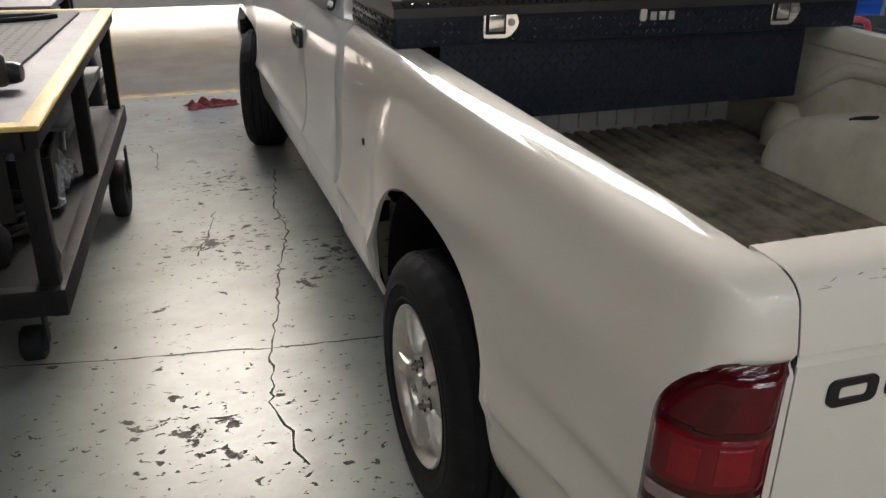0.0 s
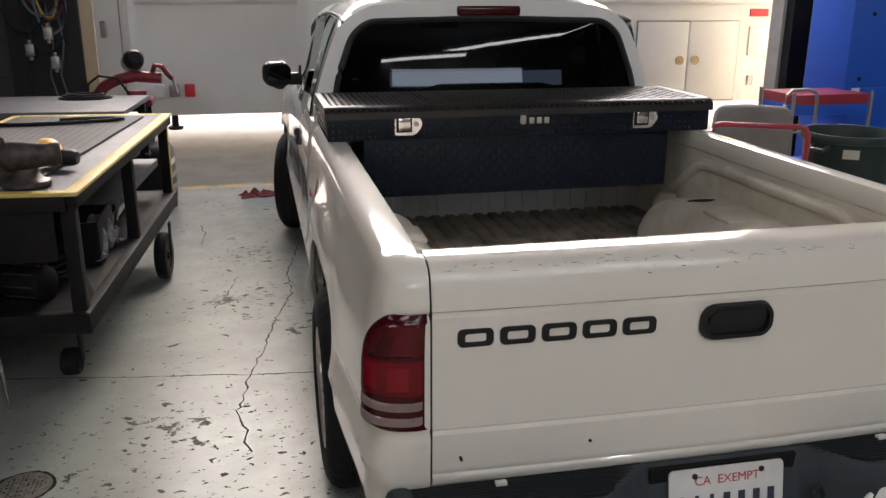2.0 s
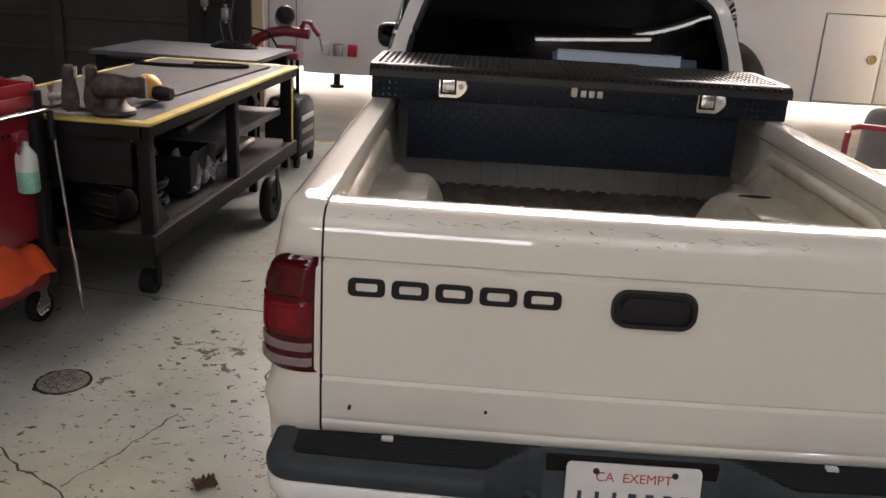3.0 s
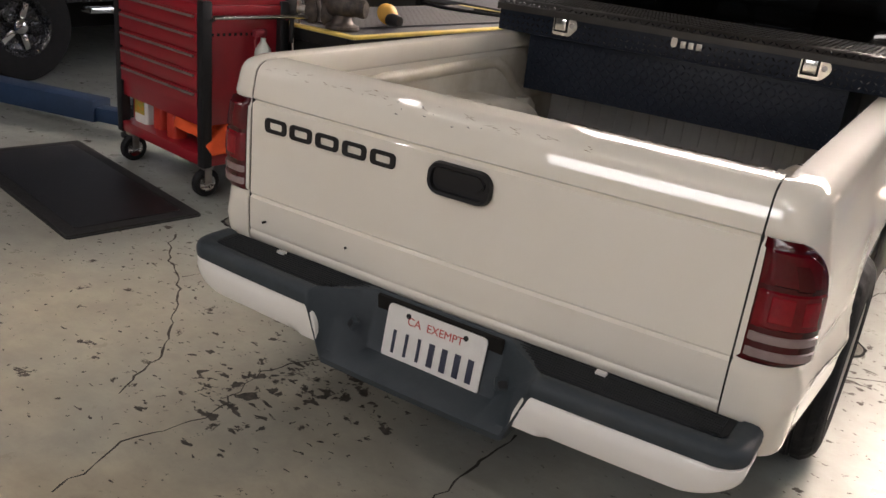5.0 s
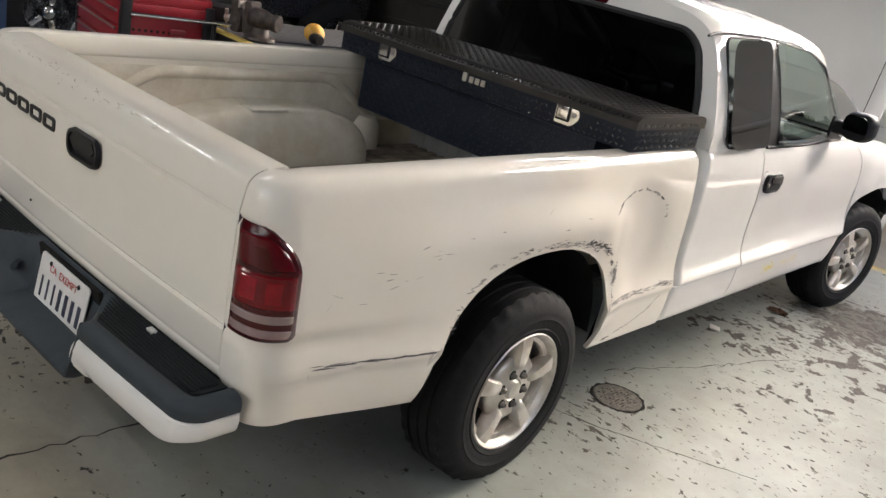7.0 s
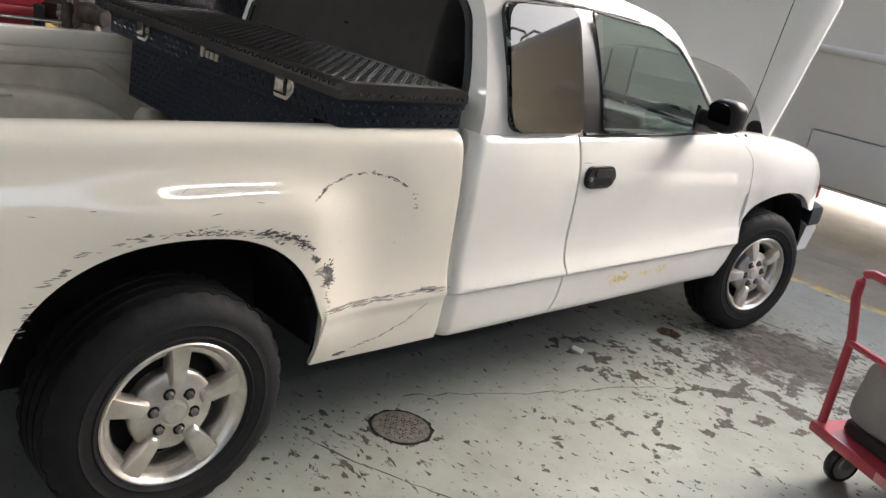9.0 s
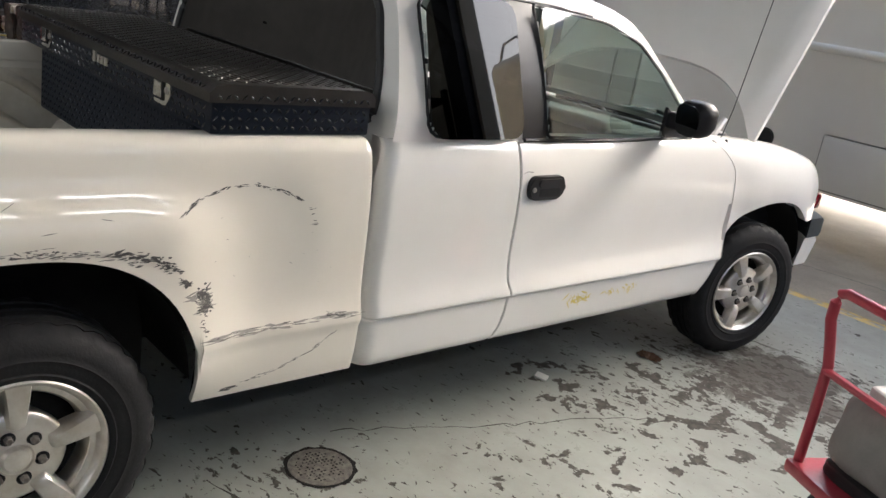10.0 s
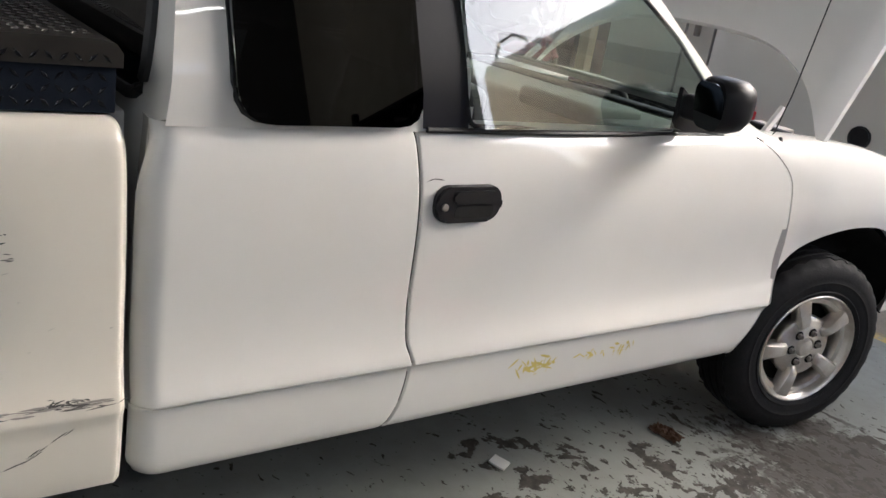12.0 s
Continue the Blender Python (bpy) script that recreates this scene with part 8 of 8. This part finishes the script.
tagged(cloth("red_towel", *on_trolley(0.10, 0.09, 0.990), 0.40, 0.26, 0.12, RED_CLOTH, "", 24, 10), "crumpled red shop towel on the trolley", "towel")
# hand tools left in the tray
rnd = random.Random(77)
for k in range(9):
    t = thing("hand_tool", "steel hand tool lying in the trolley's tray", "tool", "tools in the trolley tray", on_trolley(-0.33 + 0.075 * k, -0.15 + 0.06 * rnd.random(), 0.981), rnd.uniform(0, 180))
    ln = rnd.uniform(0.12, 0.2)
    bm = bmesh.new()
    rod(bm, (-ln / 2, 0, 0.010), (ln / 2, 0, 0.010), 0.008)
    part("shank", bm, STEEL, t)
    bm = bmesh.new()
    rod(bm, (-ln / 2, 0, 0.014), (-ln / 2 + 0.05, 0, 0.014), 0.014)
    part("grip", bm, (BLACK, RED_CLOTH, CHROME)[k % 3], t)
# bottle hung on the trolley's side
BOTTLE = material("milky_plastic", (0.62, 0.66, 0.60), 0.35, 0, (0.5, 0.55, 0.5), 10, 0.4, 0, 60, 0.3)
LIQUID = material("pale_green_liquid", (0.30, 0.62, 0.50), 0.25)
sp = thing("spray_bottle", "spray bottle with pale green liquid hung on the trolley", "spray bottle", at=on_trolley(WT / 2 + 0.068, 0.05, 0))
bm = bmesh.new()
lathe(bm, [(0, 0.63), (0.036, 0.63), (0.042, 0.638), (0.042, 0.715)], Matrix(), 24)
part("lower_bottle", bm, LIQUID, sp, "pale green lower half")
bm = bmesh.new()
lathe(bm, [(0.042, 0.715), (0.042, 0.755), (0.038, 0.78), (0.020, 0.805), (0.014, 0.815), (0.014, 0.83), (0, 0.83)], Matrix(), 24)
part("bottle", bm, BOTTLE, sp, "milky upper half")
bm = bmesh.new()
box(bm, (-0.005, -0.02, 0.855), (0.03, 0.085, 0.035), 0.010)
tube(bm, [(0, -0.035, 0.845), (0, -0.055, 0.82), (0, -0.05, 0.79)], 0.006, 6)
part("spray_head", bm, SAW_RED, sp, "dark red spray head")
bk = thing("breaker_bar", "long steel breaker bar leaning on the trolley", "bar", at=on_trolley(WT / 2 + 0.05, DT / 2 - 0.01, 0))
bm = bmesh.new()
rod(bm, (0, 0, 0.92), (0.05, 0.03, 0.02), 0.008)
part("bar_shaft", bm, CHROME, bk)
bm = bmesh.new()
rod(bm, (0, 0, 0.80), (-0.002, 0, 0.93), 0.013)
part("bar_grip", bm, BLACK, bk)
for k, (x, y, c, h) in enumerate(((-0.30, -0.10, (0.74, 0.74, 0.72), 0.25), (-0.14, -0.09, (0.55, 0.05, 0.03), 0.19), (0.05, -0.12, (0.55, 0.05, 0.03), 0.20), (-0.38, -0.08, (0.50, 0.04, 0.03), 0.16))):
    t = thing("fluid_jug", "white plastic fluid jug on the trolley shelf" if k == 0 else "red plastic fluid jug on the trolley shelf", "jug", "jugs on the trolley shelf", on_trolley(x, y - 0.05, 0.2352), TR[1])
    rows = []
    for z, s in ((0, 0.94), (0.01, 1.0), (h * 0.68, 1.0), (h * 0.82, 0.8), (h * 0.92, 0.35), (h * 0.94, 0.30)):
        rows.append([(px * s, py * s, z) for px, py in rounded(0.14 if k == 0 else 0.09, 0.085, 0.02, 4)])
    v, f = sheet(np.array(rows), closed_v=True)
    n = len(rows[0])
    f += [tuple(range(n))[::-1], tuple(range(len(v) - n, len(v)))]
    obj("jug_body", v, [tuple(reversed(q)) for q in f], material("jug_plastic", c, 0.35, 0, None, 10, 0.3), t)
    bm = bmesh.new()
    rod(bm, (0, 0, h * 0.94), (0, 0, h), 0.02)
    part("cap", bm, BLACK if k == 0 else RED_CLOTH, t)
    if k == 0:
        bm = bmesh.new()
        box(bm, (0, -0.044, h * 0.40), (0.10, 0.003, h * 0.38), 0.001)
        part("jug_label", bm, material("green_orange_label", (0.30, 0.40, 0.08), 0.5, 0, (0.75, 0.25, 0.03), 25, 1.0), t, "bright printed label")
bm = bmesh.new()
lathe(bm, [(0.11, 0.0), (0.15, 0.02), (0.16, 0.06), (0.15, 0.10), (0.11, 0.12), (0.10, 0.10), (0.10, 0.02), (0.11, 0.0)], Matrix(), 30)
t = part("rubber_ring", bm, RUBBER)
t.matrix_basis = pose(-2.45, 1.98, 0.887)
tagged(t, "black rubber tyre ring lying on the bench", "tyre")

# ---- black floor mat, lift arm and dark car further left ----
mt = thing("floor_mat", "large black rubber anti-fatigue mat on the floor", "mat", at=(-2.835, 0.92, 0), turn=-13)
bm = bmesh.new()
prism(bm, rounded(1.46, 0.66, 0.02, 3), Matrix(), 0.016, 0.008)
part("mat_sheet", bm, material("black_floor_mat", (0.012, 0.012, 0.013), 0.7, 0, (0.022, 0.022, 0.024), 6, 0.6, 0.2, 50), mt)
bm = bmesh.new()
prism(bm, rounded(1.30, 0.52, 0.02, 3), pose(0, 0, 0.016), 0.003, 0.001)
part("mat_field", bm, BLACK, mt)
LIFT_BLUE = material("blue_lift_paint", (0.012, 0.035, 0.085), 0.5, 0.0, (0.008, 0.02, 0.05), 6, 0.6, 0.08, 60)
lift = thing("lift_arm", "dark blue steel car lift arm low over the floor", "car lift", at=(-4.2, 1.6, 0), turn=12)
bm = bmesh.new()
box(bm, (0, 0, 0.12), (1.1, 0.16, 0.14), 0.012)
part("arm", bm, LIFT_BLUE, lift)
bm = bmesh.new()
box(bm, (0.62, 0, 0.10), (0.5, 0.11, 0.09), 0.01)
part("arm_extension", bm, LIFT_BLUE, lift)
bm = bmesh.new()
lathe(bm, [(0, 0.0), (0.10, 0.0), (0.10, 0.02), (0.06, 0.03), (0.06, 0.19), (0.09, 0.20), (0.09, 0.22), (0, 0.22)], pose(0.82, 0, 0), 24)
part("lift_pad", bm, BLACK, lift)
bm = bmesh.new()
box(bm, (-0.65, 0.0, 1.5), (0.26, 0.30, 3.0), 0.02)
box(bm, (-0.65, 0.0, 0.012), (0.5, 0.5, 0.024), 0.004)
part("lift_column", bm, LIFT_BLUE, lift)

CAR_DARK = material("black_car_paint", (0.012, 0.013, 0.016), 0.25, 0, (0.02, 0.02, 0.024), 4, 0.5, 0, 60, 0.7)
suv = thing("parked_suv", "dark off-road car parked beside the lift", "car", at=(-5.15, 3.65, 0))
prof = [(-2.2, 0.55), (-2.25, 0.75), (-2.2, 1.0), (-1.3, 1.08), (-0.95, 1.55), (-0.6, 1.72), (1.6, 1.74), (1.95, 1.6), (2.05, 1.05), (2.1, 0.8), (2.08, 0.55)]
bm = bmesh.new()
prism(bm, prof, Matrix(((0, 0, 1, -1.55), (1, 0, 0, 0), (0, 1, 0, 0), (0, 0, 0, 1))), 1.50)
bmesh.ops.bevel(bm, geom=list(bm.edges), offset=0.04, segments=2, affect="EDGES")
part("car_body", bm, CAR_DARK, suv)
for y in (-1.545, 1.545):
    for x in (-0.02, -1.6):
        w = new("car_wheel")
        w.parent = suv
        m = pose(x, y, 0.405, 0, 90, 0)
        bm = bmesh.new()
        lathe(bm, [(0.22, -0.11), (0.30, -0.13), (0.38, -0.12), (0.405, -0.08), (0.405, 0.08), (0.38, 0.12), (0.30, 0.13), (0.22, 0.11)], m, 40)
        part("tyre", bm, RUBBER, w)
        bm = bmesh.new()
        lathe(bm, [(0.225, 0.09), (0.22, 0.115), (0.20, 0.10), (0.17, 0.04), (0.10, 0.02), (0, 0.02)], m, 40)
        part("rim", bm, CAR_DARK, w, "black rim")
        bm = bmesh.new()
        lathe(bm, [(0.075, 0.02), (0.072, 0.06), (0.055, 0.09), (0.02, 0.105), (0, 0.107)], m, 24)
        part("hub_cap", bm, CHROME, w, "bright chrome hub cap")
        for k in range(5):
            a = k * math.tau / 5 + 0.3
            bm = bmesh.new()
            box(bm, (0.135 * math.cos(a), 0.135 * math.sin(a), 0.045), (0.13, 0.05, 0.03), 0.01, pose(0, 0, 0, 0, 0, math.degrees(a)))
            bm.transform(m)
            part("rim_spoke", bm, CAR_DARK if k % 2 else CHROME, w)
bm = bmesh.new()
box(bm, (-0.02, 0.0, 0.50), (0.14, 1.9, 0.05), 0.02)
part("side_step", bm, CHROME, suv, "bright side step")
bm = bmesh.new()
box(bm, (-0.048, 0.45, 1.40), (0.02, 1.7, 0.36), 0.03)
part("side_glass", bm, VAN_GLASS, suv)

# ---- right of the doorway: bin, carts, blue panel ----
BIN_GREEN = material("dark_green_bin_plastic", (0.014, 0.030, 0.024), 0.5, 0, (0.022, 0.04, 0.033), 8, 0.6, 0.05, 80)
bn = thing("waste_bin", "large round dark green plastic waste bin", "bin", at=(2.93, 3.42, 0))
bm = bmesh.new()
lathe(bm, [(0, 0.0), (0.24, 0.0), (0.25, 0.02), (0.295, 0.64), (0.30, 0.66), (0.318, 0.665), (0.322, 0.70), (0.316, 0.715), (0.30, 0.715), (0.29, 0.69), (0.245, 0.03), (0, 0.03)], Matrix(), 40)
part("bin_body", bm, BIN_GREEN, bn)
for a in (200, 20):
    bm = bmesh.new()
    c, s = math.cos(radians(a)), math.sin(radians(a))
    tube(bm, [(0.31 * c - 0.06 * s, 0.31 * s + 0.06 * c, 0.64), (0.36 * c - 0.05 * s, 0.36 * s + 0.05 * c, 0.62), (0.36 * c + 0.05 * s, 0.36 * s - 0.05 * c, 0.62), (0.31 * c + 0.06 * s, 0.31 * s - 0.06 * c, 0.64)], 0.014, 8)
    part("bin_handle", bm, BIN_GREEN, bn)
bm = bmesh.new()
box(bm, (-0.165, -0.248, 0.60), (0.10, 0.006, 0.06), 0.001, pose(0, 0, 0, 0, 0, -34))
part("bin_label", bm, material("faded_label", (0.55, 0.52, 0.42), 0.7), bn, "faded paper label")

BLUE = material("bright_blue_panel", (0.016, 0.11, 0.60), 0.38, 0, (0.014, 0.085, 0.50), 3, 0.5, 0.03, 60, 0.2)
cab_b = thing("blue_cabinet", "tall bright blue steel cabinet with round holes", "cabinet", at=(4.25, 4.65, 0), turn=0)
bm = bmesh.new()
box(bm, (0, 0.25, 0.80), (0.98, 0.55, 1.60), 0.012)
part("cabinet_body", bm, BLUE, cab_b)
bm = bmesh.new()
box(bm, (0.06, -0.035, 0.47), (1.04, 0.03, 0.78), 0.01)
part("front_sheet", bm, BLUE, cab_b, "glossy blue lower sheet")
for x, z in ((-0.30, 1.45), (-0.36, 0.93), (0.1, 1.45), (0.1, 0.93)):
    bm = bmesh.new()
    rod(bm, (x, -0.03, z), (x, -0.02, z), 0.018, None, 16)
    part("hole", bm, SHADOW_GAP, cab_b)
bm = bmesh.new()
box(bm, (-0.40, -0.053, 0.83), (0.075, 0.004, 0.06), 0.001)
part("cabinet_label", bm, FIXTURE, cab_b)
BOXC = material("cardboard", (0.36, 0.23, 0.13), 0.85, 0, (0.28, 0.18, 0.10), 5, 0.6, 0.1, 60)
bm = bmesh.new()
box(bm, (0, 0, 0.12), (0.5, 0.35, 0.24), 0.006)
t = part("cardboard_box", bm, BOXC)
t.location = (4.25, 4.85, 1.60)
tagged(t, "brown cardboard box on top of the blue cabinet", "box")

svc = thing("service_cart", "steel service cart with red and blue trays", "cart", at=(3.33, 4.45, 0))
bm = bmesh.new()
for z, mt2, nm in ((0.80, CART_RED, "red_tray"), (0.72, BLUE, "blue_tray"), (0.22, BLUE, "lower_tray")):
    bm = bmesh.new()
    box(bm, (0.15, 0.15, z), (0.66, 0.46, 0.085), 0.012)
    part(nm, bm, mt2, svc)
for x in (-0.20, 0.50):
    for y in (-0.08, 0.38):
        bm = bmesh.new()
        rod(bm, (x, y, 0.06), (x, y, 0.86), 0.014)
        part("upright", bm, STEEL, svc)
        bm = bmesh.new()
        rod(bm, (x - 0.015, y, 0.05), (x + 0.015, y, 0.05), 0.05, None, 18)
        part("caster", bm, RUBBER, svc)
hb = thing("hand_truck", "hand truck with a bright bent tube handle", "hand truck", at=(3.02, 4.08, 0))
bm = bmesh.new()
tube(bm, [(-0.17, 0, 0.06), (-0.165, 0, 0.80), (-0.15, 0, 0.88), (-0.11, 0, 0.915), (0.02, 0, 0.92), (0.08, 0, 0.90), (0.105, 0, 0.85), (0.11, 0, 0.06)], 0.014, 10)
part("frame", bm, STEEL, hb)
for z in (0.3, 0.6):
    bm = bmesh.new()
    rod(bm, (-0.165, 0, z), (0.11, 0, z), 0.010)
    part("cross_bar", bm, STEEL, hb)
bm = bmesh.new()
box(bm, (-0.03, -0.08, 0.015), (0.32, 0.20, 0.012), 0.003)
part("toe_plate", bm, STEEL, hb)
for x in (-0.22, 0.16):
    bm = bmesh.new()
    rod(bm, (x - 0.025, 0.06, 0.11), (x + 0.025, 0.06, 0.11), 0.11, None, 24)
    part("wheel", bm, RUBBER, hb)
rk = thing("storage_rack", "dark storage rack full of dim clutter by the doorway", "rack", at=(4.95, 5.75, 0))
for x in (-0.55, 0.55):
    for y in (-0.25, 0.25):
        bm = bmesh.new()
        box(bm, (x, y, 1.3), (0.05, 0.05, 2.6), 0.004)
        part("rack_post", bm, BENCH_DARK, rk)
for z in (0.3, 0.85, 1.4, 1.95, 2.5):
    bm = bmesh.new()
    box(bm, (0, 0, z), (1.14, 0.54, 0.03), 0.003)
    part("rack_shelf", bm, BENCH_DARK, rk)
rnd = random.Random(12)
for z in (0.315, 0.865, 1.415, 1.965):
    x = -0.48
    while x < 0.42:
        w, h = rnd.uniform(0.08, 0.2), rnd.uniform(0.12, 0.4)
        bm = bmesh.new()
        box(bm, (0, 0, h / 2), (w, rnd.uniform(0.2, 0.4), h), 0.012)
        t = part("stored_item", bm, (BENCH_DARK, BLACK, RUST_IRON, BOXC)[rnd.randrange(4)])
        t.location = (4.95 + x + w / 2, 5.75, z)
        tagged(t, "dim stored workshop item on the dark rack", "stored item", "items on the rack")
        x += w + rnd.uniform(0.01, 0.06)
slab("door_track", (4.16, 6.02, 0), (4.36, 6.14, 4.6), material("black_door_track", (0.02, 0.018, 0.017), 0.6, 0.3), "dark steel track of the roller door", "trim")
